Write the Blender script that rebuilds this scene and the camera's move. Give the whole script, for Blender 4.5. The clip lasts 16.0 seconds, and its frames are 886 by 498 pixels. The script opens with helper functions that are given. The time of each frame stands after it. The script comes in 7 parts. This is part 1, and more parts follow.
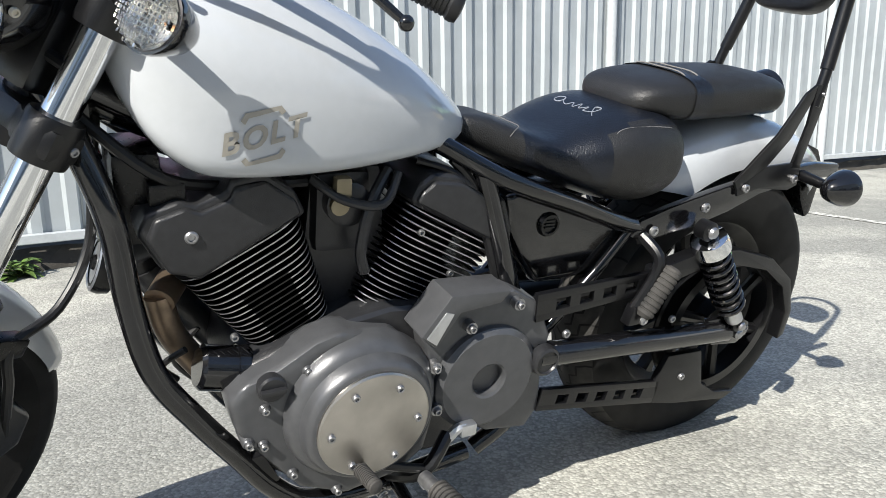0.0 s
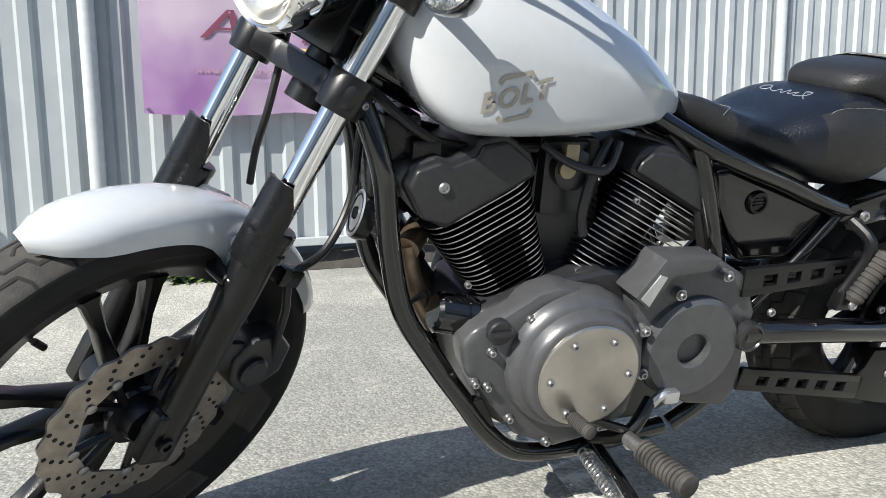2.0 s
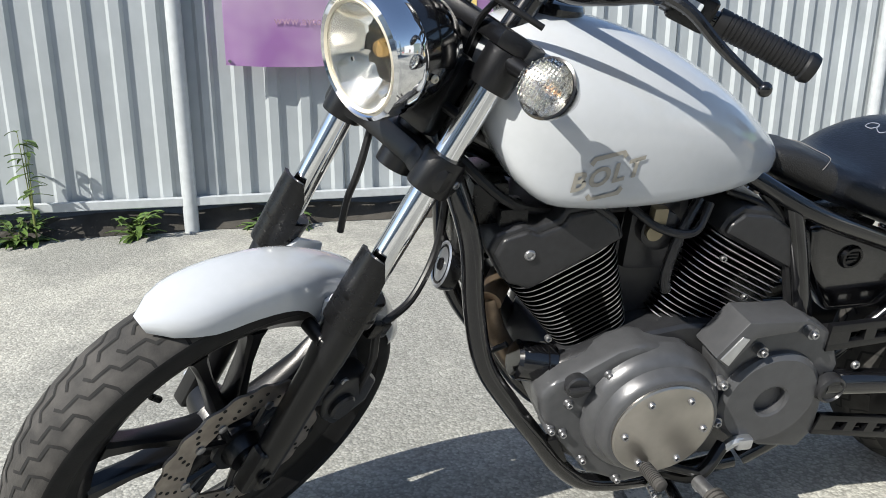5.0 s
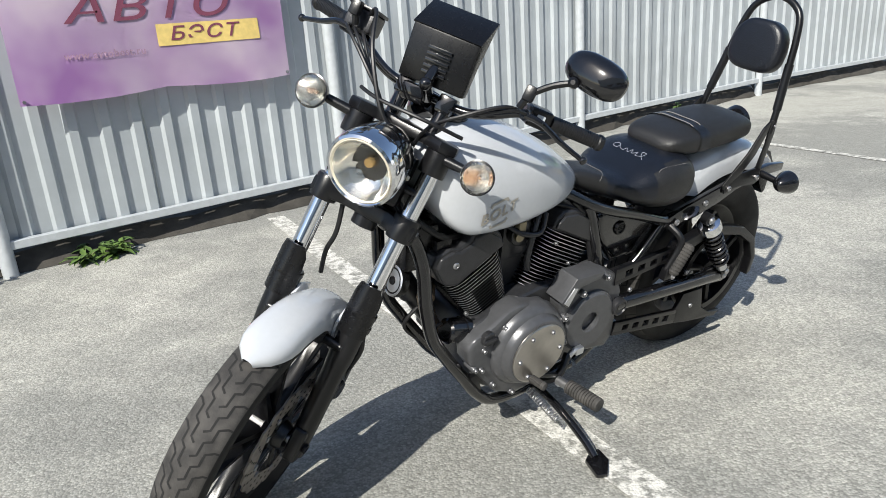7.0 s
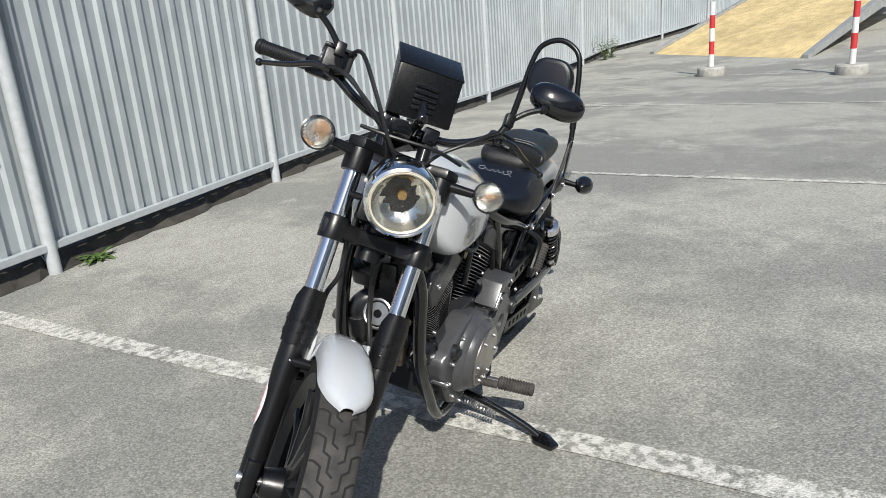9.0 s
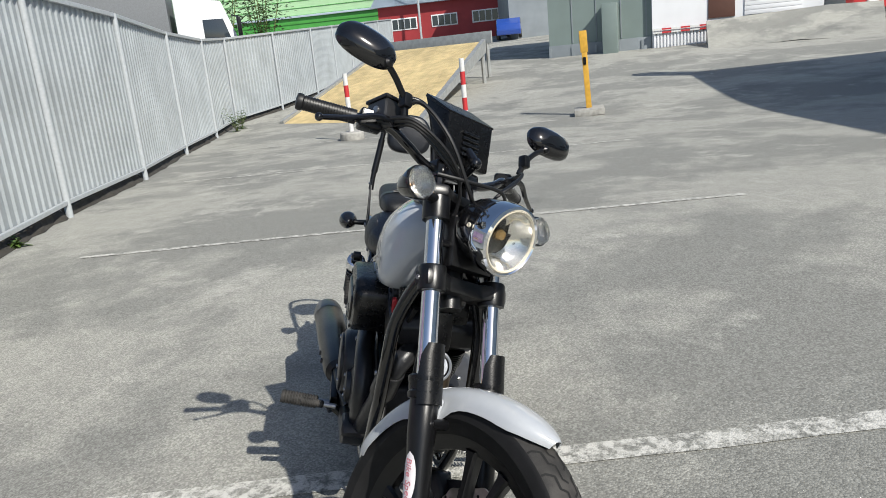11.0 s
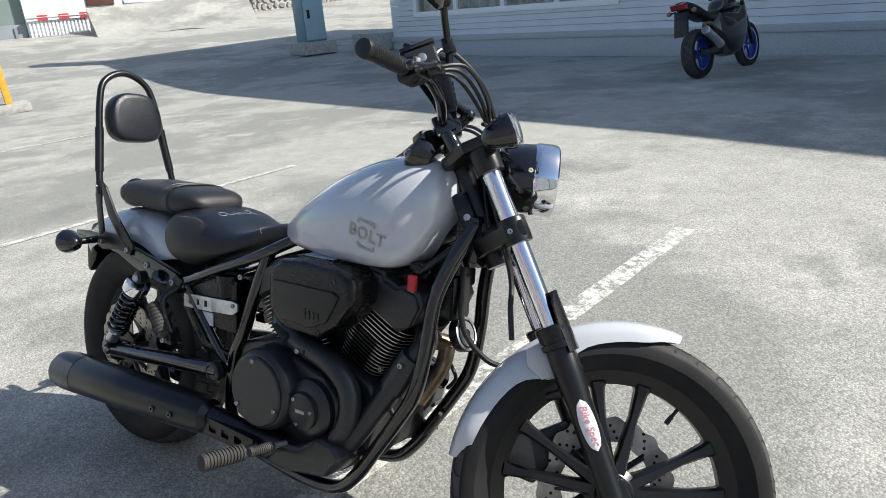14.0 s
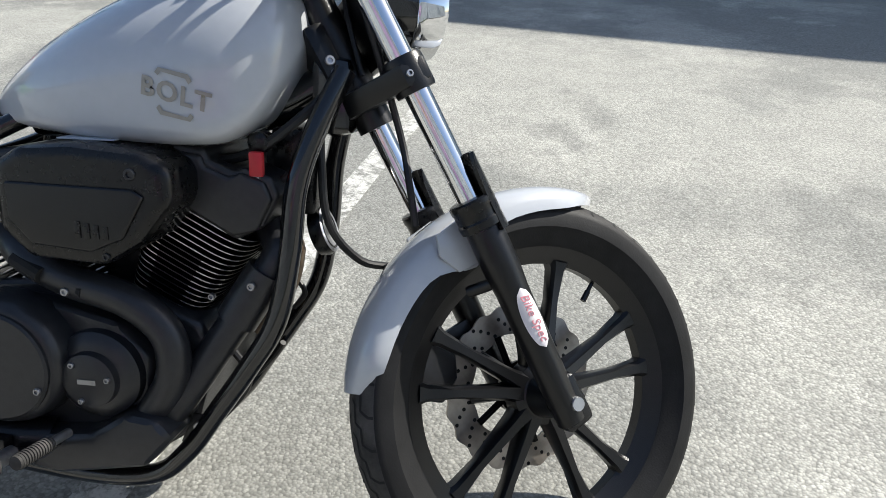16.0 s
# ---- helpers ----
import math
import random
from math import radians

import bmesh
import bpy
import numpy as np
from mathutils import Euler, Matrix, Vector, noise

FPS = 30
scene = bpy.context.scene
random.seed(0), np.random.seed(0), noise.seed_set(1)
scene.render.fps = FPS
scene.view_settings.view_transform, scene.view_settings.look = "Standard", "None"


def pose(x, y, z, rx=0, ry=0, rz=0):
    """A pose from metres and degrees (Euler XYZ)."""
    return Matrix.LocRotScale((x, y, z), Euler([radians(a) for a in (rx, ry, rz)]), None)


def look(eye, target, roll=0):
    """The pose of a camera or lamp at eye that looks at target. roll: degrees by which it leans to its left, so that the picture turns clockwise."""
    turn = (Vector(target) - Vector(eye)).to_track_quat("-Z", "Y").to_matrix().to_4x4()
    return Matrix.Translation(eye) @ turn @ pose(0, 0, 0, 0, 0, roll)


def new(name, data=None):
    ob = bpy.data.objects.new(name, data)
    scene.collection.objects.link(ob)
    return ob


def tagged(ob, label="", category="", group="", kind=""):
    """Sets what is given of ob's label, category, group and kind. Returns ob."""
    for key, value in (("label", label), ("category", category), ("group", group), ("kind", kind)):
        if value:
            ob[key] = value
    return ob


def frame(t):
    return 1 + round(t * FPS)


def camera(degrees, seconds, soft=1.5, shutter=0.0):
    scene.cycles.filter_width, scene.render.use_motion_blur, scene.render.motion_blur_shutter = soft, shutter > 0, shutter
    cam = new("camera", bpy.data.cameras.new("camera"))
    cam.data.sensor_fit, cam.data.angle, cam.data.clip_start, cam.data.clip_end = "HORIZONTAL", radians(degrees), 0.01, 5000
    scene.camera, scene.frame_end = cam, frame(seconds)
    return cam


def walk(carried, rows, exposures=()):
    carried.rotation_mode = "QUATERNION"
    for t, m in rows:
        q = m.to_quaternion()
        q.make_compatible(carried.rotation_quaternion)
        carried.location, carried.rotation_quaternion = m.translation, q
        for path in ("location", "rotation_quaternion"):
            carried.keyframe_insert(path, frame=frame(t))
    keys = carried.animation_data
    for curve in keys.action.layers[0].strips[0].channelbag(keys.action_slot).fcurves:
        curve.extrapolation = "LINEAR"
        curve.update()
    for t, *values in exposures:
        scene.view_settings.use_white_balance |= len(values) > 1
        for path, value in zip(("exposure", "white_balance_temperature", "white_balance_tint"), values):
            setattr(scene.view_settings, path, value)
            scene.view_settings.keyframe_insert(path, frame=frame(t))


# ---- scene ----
cam = camera(64.0, 16.0, 0.75)
PATH = [
    (0, (0.015, 0.662, 0.783), (0.041, 2.622, 0.389), -0.9),
    (0.5, (-0.013, 0.625, 0.714), (-0.047, 2.603, 0.419), -1.2),
    (1, (-0.049, 0.593, 0.709), (-0.16, 2.568, 0.415), -0.8),
    (1.5, (-0.078, 0.554, 0.687), (-0.298, 2.526, 0.435), -1.0),
    (2, (-0.113, 0.53, 0.677), (-0.462, 2.481, 0.405), -0.5),
    (2.5, (-0.148, 0.504, 0.672), (-0.638, 2.421, 0.374), -0.1),
    (3, (-0.176, 0.481, 0.666), (-0.784, 2.359, 0.339), 0.1),
    (3.5, (-0.188, 0.472, 0.665), (-0.873, 2.318, 0.312), 0.3),
    (4, (-0.195, 0.492, 0.67), (-0.904, 2.322, 0.284), 0.2),
    (4.5, (-0.191, 0.548, 0.748), (-0.852, 2.386, 0.32), -0.0),
    (5, (-0.142, 0.539, 0.901), (-0.666, 2.401, 0.393), 0.2),
    (5.2, (-0.114, 0.508, 0.972), (-0.57, 2.376, 0.423), -0.1),
    (7.3, (-0.566, -0.052, 1.208), (-0.283, 1.822, 0.569), -4.6),
    (7.5, (-0.646, -0.034, 1.215), (-0.27, 1.826, 0.583), -4.8),
    (8, (-0.854, 0.045, 1.235), (-0.219, 1.837, 0.615), -4.8),
    (8.5, (-1.107, 0.082, 1.237), (-0.218, 1.766, 0.628), -4.6),
    (9, (-1.298, 0.182, 1.247), (-0.153, 1.713, 0.659), -4.6),
    (9.2, (-1.365, 0.259, 1.249), (-0.129, 1.72, 0.669), -4.6),
    (11.3, (-1.991, 1.12, 1.295), (-0.137, 1.686, 0.804), -5.6),
    (11.5, (-2.017, 1.22, 1.3), (-0.135, 1.681, 0.805), -5.6),
    (12, (-2.025, 1.44, 1.293), (-0.103, 1.627, 0.771), -5.7),
    (12.5, (-2.005, 1.668, 1.299), (-0.087, 1.582, 0.739), -5.7),
    (13, (-1.99, 1.921, 1.309), (-0.114, 1.577, 0.707), -5.7),
    (13.5, (-1.895, 2.114, 1.304), (-0.093, 1.525, 0.667), -5.4),
    (14, (-1.765, 2.286, 1.313), (-0.063, 1.471, 0.65), -5.2),
    (14.5, (-1.661, 2.451, 1.319), (-0.089, 1.429, 0.624), -4.6),
    (15, (-1.528, 2.481, 1.301), (-0.121, 1.276, 0.548), -3.7),
    (15.5, (-1.357, 2.435, 1.239), (-0.137, 1.099, 0.385), -2.1),
    (16, (-1.224, 2.37, 1.12), (-0.199, 0.94, 0.169), 0.0),
]
walk(cam, [(t, look(eye, target, roll)) for t, eye, target, roll in PATH],
     [(0.0, 0.95), (3.5, 0.95), (5.0, 0.80), (7.5, 0.62), (9.0, 0.36), (11.5, 0.26), (12.5, 0.46), (14.0, 0.82), (16.0, 0.80)])

# ---- light ----
SUN_WAY = Vector((0.60, 0.98, -1.0))
world = bpy.data.worlds.new("sky")
scene.world = world
world.use_nodes = True
wn = world.node_tree
sky = wn.nodes.new("ShaderNodeTexSky")
sky.sky_type = 'NISHITA'
sky.sun_disc = False
sky.sun_elevation = math.atan2(1.0, math.hypot(0.60, 0.98))
sky.sun_rotation = math.atan2(-0.60, -0.98)
wn.links.new(sky.outputs[0], wn.nodes["Background"].inputs[0])
wn.nodes["Background"].inputs[1].default_value = 0.100
sun_data = bpy.data.lights.new("sun", "SUN")
sun_data.energy, sun_data.angle, sun_data.color = 4.3, radians(0.53), (1.0, 0.965, 0.885)
sun = new("sun", sun_data)
sun.matrix_world = Matrix.Translation((-6, -10, 12)) @ SUN_WAY.to_track_quat("-Z", "Y").to_matrix().to_4x4()

# ---- materials ----
MATS = {}


def mat(name, color, rough=0.5, metal=0.0, vary=0.15, scale=30.0, bump=0.0, bscale=200.0, coat=0.0, color2=None,
        big=0.0, bigscale=2.0, spec=0.5, island=False):
    """A procedural surface: base colour, grain and stains at two scales, fine relief, optional clear coat."""
    if name in MATS:
        return MATS[name]
    m = bpy.data.materials.new(name)
    m.use_nodes = True
    nt = m.node_tree
    N, L = nt.nodes, nt.links
    b = N["Principled BSDF"]
    tc = N.new("ShaderNodeTexCoord")
    c2 = color2 or tuple(c * (1 - vary) for c in color)
    n1 = N.new("ShaderNodeTexNoise")
    n1.inputs["Scale"].default_value, n1.inputs["Detail"].default_value = scale, 6
    L.new(tc.outputs["Object"], n1.inputs["Vector"])
    r1 = N.new("ShaderNodeMapRange")
    r1.inputs[1].default_value, r1.inputs[2].default_value = 0.35, 0.65
    L.new(n1.outputs[0], r1.inputs[0])
    mx = N.new("ShaderNodeMix")
    mx.data_type = 'RGBA'
    mx.inputs[6].default_value, mx.inputs[7].default_value = (*color, 1), (*c2, 1)
    L.new(r1.outputs[0], mx.inputs[0])
    out = mx.outputs[2]
    if big:
        n2 = N.new("ShaderNodeTexNoise")
        n2.inputs["Scale"].default_value, n2.inputs["Detail"].default_value = bigscale, 4
        L.new(tc.outputs["Object"], n2.inputs["Vector"])
        r2 = N.new("ShaderNodeMapRange")
        r2.inputs[1].default_value, r2.inputs[2].default_value = 0.3, 0.7
        r2.inputs[3].default_value, r2.inputs[4].default_value = 1 - big, 1 + big * 0.4
        L.new(n2.outputs[0], r2.inputs[0])
        vm = N.new("ShaderNodeVectorMath")
        vm.operation = 'SCALE'
        L.new(out, vm.inputs[0])
        L.new(r2.outputs[0], vm.inputs["Scale"])
        out = vm.outputs[0]
    L.new(out, b.inputs["Base Color"])
    rr = N.new("ShaderNodeMapRange")
    rr.inputs[3].default_value, rr.inputs[4].default_value = max(0.02, rough * 0.85), min(1, rough * 1.15)
    L.new(n1.outputs[0], rr.inputs[0])
    L.new(rr.outputs[0], b.inputs["Roughness"])
    b.inputs["Metallic"].default_value = metal
    b.inputs["Coat Weight"].default_value = coat
    b.inputs["Coat Roughness"].default_value = 0.03
    b.inputs["Specular IOR Level"].default_value = spec
    if bump:
        n3 = N.new("ShaderNodeTexNoise")
        n3.inputs["Scale"].default_value, n3.inputs["Detail"].default_value = bscale, 3
        L.new(tc.outputs["Object"], n3.inputs["Vector"])
        bp = N.new("ShaderNodeBump")
        bp.inputs["Strength"].default_value, bp.inputs["Distance"].default_value = bump, 0.002
        L.new(n3.outputs[0], bp.inputs["Height"])
        L.new(bp.outputs[0], b.inputs["Normal"])
    MATS[name] = m
    return m


WHITE = mat("white_pearl_paint", (0.475, 0.495, 0.52), 0.24, 0.0, 0.03, 60, coat=1.0)
BLACK_GLOSS = mat("gloss_black_paint", (0.006, 0.006, 0.007), 0.14, 0.0, 0.3, 40, coat=0.6)
BLACK_MATT = mat("matt_black_enamel", (0.0055, 0.0056, 0.0065), 0.30, 0.0, 0.25, 60, spec=0.45, bump=0.12, bscale=500)
BLACK_CAST = mat("black_cast_metal", (0.026, 0.0265, 0.029), 0.30, 0.15, 0.2, 80, spec=0.5, bump=0.18, bscale=700)
BLACK_PLASTIC = mat("black_plastic", (0.0045, 0.0045, 0.005), 0.28, 0.0, 0.25, 90, spec=0.4, bump=0.08, bscale=400)
DARK_GREY = mat("dark_grey_cover", (0.090, 0.092, 0.098), 0.30, 0.35, 0.15, 50, bump=0.1, bscale=600)
FIN_EDGE = mat("machined_fin_edge", (0.58, 0.58, 0.59), 0.36, 0.85, 0.4, 90)
CHROME = mat("chrome", (0.82, 0.83, 0.85), 0.06, 1.0, 0.05, 30)
SATIN = mat("brushed_steel", (0.56, 0.53, 0.49), 0.34, 1.0, 0.18, 14, big=0.25, bigscale=9, bump=0.06, bscale=260)
ALU = mat("bare_aluminium", (0.62, 0.63, 0.65), 0.33, 0.9, 0.15, 50)
BOLT_STEEL = mat("bolt_steel", (0.42, 0.42, 0.43), 0.35, 0.9, 0.25, 90)
DISC = mat("brake_disc_steel", (0.44, 0.39, 0.34), 0.36, 0.75, 0.3, 40)
RUBBER = mat("tyre_rubber", (0.032, 0.031, 0.030), 0.74, 0.0, 0.35, 25, spec=0.3, bump=0.25, bscale=300, color2=(0.070, 0.066, 0.062), big=0.3, bigscale=7)
SIDEWALL = mat("tyre_sidewall", (0.013, 0.013, 0.0135), 0.62, 0.0, 0.3, 25, spec=0.25, bump=0.15, bscale=300, big=0.25, bigscale=9)
GROOVE = mat("tread_groove", (0.010, 0.010, 0.010), 0.9)
HOSE = mat("rubber_hose", (0.008, 0.008, 0.009), 0.45)
LEATHER = mat("black_leather", (0.006, 0.0075, 0.012), 0.32, 0.0, 0.3, 60, bump=0.5, bscale=330)
LEATHER_SIDE = mat("grey_black_vinyl", (0.013, 0.013, 0.0135), 0.46, 0.0, 0.25, 60, bump=0.5, bscale=420)
THREAD = mat("grey_stitching", (0.16, 0.155, 0.15), 0.8)
BADGE = mat("badge_print", (0.33, 0.31, 0.27), 0.35, 0.2, 0.1, 90, coat=0.5)
BADGE_R = MATS["badge_print"]
SILVER_THREAD = mat("silver_embroidery", (0.22, 0.24, 0.28), 0.5)
RED = mat("red_plastic", (0.55, 0.02, 0.03), 0.3)
AMBER = mat("amber_bulb", (0.26, 0.14, 0.07), 0.3)
RED_LENS = mat("red_lens", (0.28, 0.01, 0.015), 0.15, coat=1.0)
STICKER = mat("sticker_white", (0.78, 0.74, 0.76), 0.4)
STICKER_INK = mat("sticker_ink", (0.60, 0.22, 0.26), 0.5)
LABEL_GREY = mat("label_grey", (0.55, 0.60, 0.64), 0.5)
PIPE_TAN = mat("heat_tinted_pipe", (0.28, 0.21, 0.15), 0.4, 0.8, 0.4, 30)
FENCE_GREY = mat("galvanised_sheet_paint", (0.42, 0.455, 0.475), 0.42, 0.15, 0.08, 8, big=0.16, bigscale=1.3, bump=0.03, bscale=60)
POST_GREY = mat("fence_post_paint", (0.47, 0.50, 0.52), 0.42, 0.1, 0.12, 25)
CONCRETE = mat("rough_concrete", (0.42, 0.41, 0.38), 0.9, 0.0, 0.3, 14, bump=0.6, bscale=120)
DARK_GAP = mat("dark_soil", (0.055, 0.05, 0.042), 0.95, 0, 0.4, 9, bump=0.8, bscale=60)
LEAF = mat("weed_leaf", (0.10, 0.17, 0.035), 0.55, 0.0, 0.4, 20)
LEAF2 = mat("shrub_leaf", (0.07, 0.12, 0.03), 0.6, 0.0, 0.4, 20)
STEM = mat("weed_stem", (0.16, 0.19, 0.06), 0.6)
POLE_WHITE = mat("pole_white", (0.72, 0.72, 0.70), 0.5, 0, 0.15, 20)
POLE_RED = mat("pole_red", (0.55, 0.035, 0.04), 0.5, 0, 0.15, 20)
ORANGE_POST = mat("orange_post_paint", (0.72, 0.40, 0.05), 0.55, 0, 0.2, 12)
RAMP_BOARD = mat("ramp_board", (0.70, 0.55, 0.28), 0.7, 0, 0.25, 4, big=0.25, bigscale=0.8)
RAMP_STEEL = mat("ramp_steel", (0.42, 0.43, 0.42), 0.5, 0.4, 0.2, 6)
TEAL = mat("teal_pillar_paint", (0.13, 0.24, 0.30), 0.45, 0, 0.1, 5)
PANEL_GREY = mat("sandwich_panel", (0.62, 0.66, 0.70), 0.45, 0.1, 0.06, 3)
PVC = mat("white_window_frame", (0.82, 0.83, 0.84), 0.35, 0, 0.04, 10)
CURTAIN = mat("pale_curtain", (0.55, 0.53, 0.46), 0.9, 0, 0.3, 6)
RED_WALL = mat("red_wall", (0.36, 0.035, 0.04), 0.6, 0, 0.15, 1)
GREEN_WALL = mat("green_cladding", (0.07, 0.33, 0.06), 0.5, 0, 0.1, 1)
GREEN_PALE = mat("pale_green_cladding", (0.42, 0.66, 0.38), 0.5, 0, 0.1, 1)
ROOF_BLUE = mat("pale_blue_roof", (0.42, 0.50, 0.58), 0.5, 0, 0.1, 1)
GREENGREY = mat("grey_green_cladding", (0.20, 0.25, 0.235), 0.5, 0, 0.1, 1)
GREY_BLOCK = mat("grey_block", (0.24, 0.27, 0.29), 0.7, 0, 0.15, 1)
WHITE_WALL = mat("white_cladding", (0.74, 0.75, 0.77), 0.5, 0, 0.06, 1)
BROWN_DOOR = mat("brown_door", (0.10, 0.045, 0.032), 0.5, 0, 0.1, 3)
STONE = mat("wall_stone", (0.27, 0.26, 0.25), 0.85, 0, 0.4, 3, bump=0.4, bscale=20)
BLUE_CAR = mat("blue_car_paint", (0.02, 0.07, 0.35), 0.25, coat=1.0)
BLUE_RIM = mat("blue_rim", (0.02, 0.05, 0.30), 0.3, 0.3)
TRUCK_GREY = mat("truck_grey", (0.16, 0.17, 0.18), 0.5)
WINDOW_DARK = mat("dark_window", (0.03, 0.04, 0.05), 0.08, spec=0.8)


def glass_mat(name, color, rough=0.0):
    m = bpy.data.materials.new(name)
    m.use_nodes = True
    b = m.node_tree.nodes["Principled BSDF"]
    b.inputs["Base Color"].default_value = (*color, 1)
    b.inputs["Transmission Weight"].default_value = 1.0
    b.inputs["Roughness"].default_value = rough
    b.inputs["IOR"].default_value = 1.3
    MATS[name] = m
    return m


GLASS = glass_mat("clear_lens", (0.97, 0.97, 0.95))
VISOR = glass_mat("window_glass", (0.9, 0.93, 0.95))


def asphalt_mat():
    m = bpy.data.materials.new("worn_asphalt")
    m.use_nodes = True
    nt = m.node_tree
    N, L = nt.nodes, nt.links
    b = N["Principled BSDF"]
    tc = N.new("ShaderNodeTexCoord")

    def noise_(scale, detail, lo, hi, rough=0.6):
        n = N.new("ShaderNodeTexNoise")
        n.inputs["Scale"].default_value, n.inputs["Detail"].default_value = scale, detail
        n.inputs["Roughness"].default_value = rough
        L.new(tc.outputs["Object"], n.inputs["Vector"])
        r = N.new("ShaderNodeMapRange")
        r.inputs[1].default_value, r.inputs[2].default_value = lo, hi
        L.new(n.outputs[0], r.inputs[0])
        return r.outputs[0]

    def mix(f, a, c, mode='MIX'):
        x = N.new("ShaderNodeMix")
        x.data_type, x.blend_type = 'RGBA', mode
        for i, v in ((0, f), (6, a), (7, c)):
            if isinstance(v, tuple):
                x.inputs[i].default_value = (*v, 1)
            elif isinstance(v, (int, float)):
                x.inputs[i].default_value = v
            else:
                L.new(v, x.inputs[i])
        return x.outputs[2]

    patch = noise_(0.34, 9, 0.455, 0.535, 0.68)
    col = mix(patch, (0.232, 0.234, 0.212), (0.405, 0.400, 0.355))
    pale = noise_(0.8, 9, 0.56, 0.66, 0.74)
    col = mix(pale, col, (0.53, 0.52, 0.465))
    damp = noise_(0.55, 8, 0.60, 0.66, 0.6)
    col = mix(damp, col, mix(0.55, col, (0.13, 0.135, 0.125)))
    mid = noise_(5, 6, 0.35, 0.7)
    col = mix(mid, col, mix(0.35, col, (0.19, 0.185, 0.17)))
    fine = noise_(60, 4, 0.3, 0.7)
    col = mix(fine, mix(0.22, col, (0.13, 0.130, 0.120)), mix(0.14, col, (0.60, 0.59, 0.55)))
    vor = N.new("ShaderNodeTexVoronoi")
    vor.inputs["Scale"].default_value = 135
    L.new(tc.outputs["Object"], vor.inputs["Vector"])
    sep = N.new("ShaderNodeSeparateColor")
    L.new(vor.outputs["Color"], sep.inputs[0])
    rg = N.new("ShaderNodeMapRange")
    rg.inputs[3].default_value, rg.inputs[4].default_value = 0.74, 1.30
    L.new(sep.outputs[0], rg.inputs[0])
    vm = N.new("ShaderNodeVectorMath")
    vm.operation = 'SCALE'
    L.new(col, vm.inputs[0])
    L.new(rg.outputs[0], vm.inputs["Scale"])
    col = vm.outputs[0]
    gap = N.new("ShaderNodeMapRange")
    gap.inputs[1].default_value, gap.inputs[2].default_value = 0.45, 0.75
    L.new(vor.outputs["Distance"], gap.inputs[0])
    col = mix(gap.outputs[0], col, mix(0.35, col, (0.12, 0.117, 0.105)))
    L.new(col, b.inputs["Base Color"])
    b.inputs["Roughness"].default_value = 0.88
    bp = N.new("ShaderNodeBump")
    bp.inputs["Strength"].default_value, bp.inputs["Distance"].default_value = 0.55, 0.0035
    inv = N.new("ShaderNodeMath")
    inv.operation = 'SUBTRACT'
    inv.inputs[0].default_value = 1.0
    L.new(vor.outputs["Distance"], inv.inputs[1])
    L.new(inv.outputs[0], bp.inputs["Height"])
    L.new(bp.outputs[0], b.inputs["Normal"])
    MATS["worn_asphalt"] = m
    return m


def line_mat():
    """Worn white road paint with gaps where the asphalt shows."""
    m = ASPHALT.copy()
    m.name = "worn_line_paint"
    nt = m.node_tree
    N, L = nt.nodes, nt.links
    b = N["Principled BSDF"]
    old = b.inputs["Base Color"].links[0].from_socket
    tc = N.new("ShaderNodeTexCoord")
    n = N.new("ShaderNodeTexNoise")
    n.inputs["Scale"].default_value, n.inputs["Detail"].default_value = 22, 9
    n.inputs["Roughness"].default_value = 0.75
    L.new(tc.outputs["Object"], n.inputs["Vector"])
    r = N.new("ShaderNodeMapRange")
    r.inputs[1].default_value, r.inputs[2].default_value = 0.44, 0.56
    L.new(n.outputs[0], r.inputs[0])
    x = N.new("ShaderNodeMix")
    x.data_type = 'RGBA'
    x.inputs[7].default_value = (0.60, 0.59, 0.55, 1)
    L.new(r.outputs[0], x.inputs[0])
    L.new(old, x.inputs[6])
    L.new(x.outputs[2], b.inputs["Base Color"])
    return m


ASPHALT = asphalt_mat()
LINE_PAINT = line_mat()


def banner_mat():
    """Printed cloth: violet that fades to pale pink towards the middle."""
    m = bpy.data.materials.new("violet_banner_cloth")
    m.use_nodes = True
    nt = m.node_tree
    N, L = nt.nodes, nt.links
    b = N["Principled BSDF"]
    tc = N.new("ShaderNodeTexCoord")
    n = N.new("ShaderNodeTexNoise")
    n.inputs["Scale"].default_value, n.inputs["Detail"].default_value = 1.7, 3
    L.new(tc.outputs["Object"], n.inputs["Vector"])
    cr = N.new("ShaderNodeValToRGB")
    cr.color_ramp.elements[0].position, cr.color_ramp.elements[0].color = 0.36, (0.46, 0.24, 0.54, 1)
    cr.color_ramp.elements[1].position, cr.color_ramp.elements[1].color = 0.66, (0.80, 0.68, 0.79, 1)
    L.new(n.outputs[0], cr.inputs[0])
    L.new(cr.outputs[0], b.inputs["Base Color"])
    b.inputs["Roughness"].default_value = 0.7
    return m


BANNER = banner_mat()

# ---- mesh helpers ----


def catmull(pts, n=6):
    pts = [Vector(p) for p in pts]
    out = []
    for i in range(len(pts) - 1):
        p0, p1, p2, p3 = pts[max(i - 1, 0)], pts[i], pts[i + 1], pts[min(i + 2, len(pts) - 1)]
        for k in range(n):
            t = k / n
            out.append(0.5 * ((2 * p1) + (p2 - p0) * t + (2 * p0 - 5 * p1 + 4 * p2 - p3) * t * t + (3 * p1 - p0 - 3 * p2 + p3) * t ** 3))
    out.append(pts[-1])
    return out


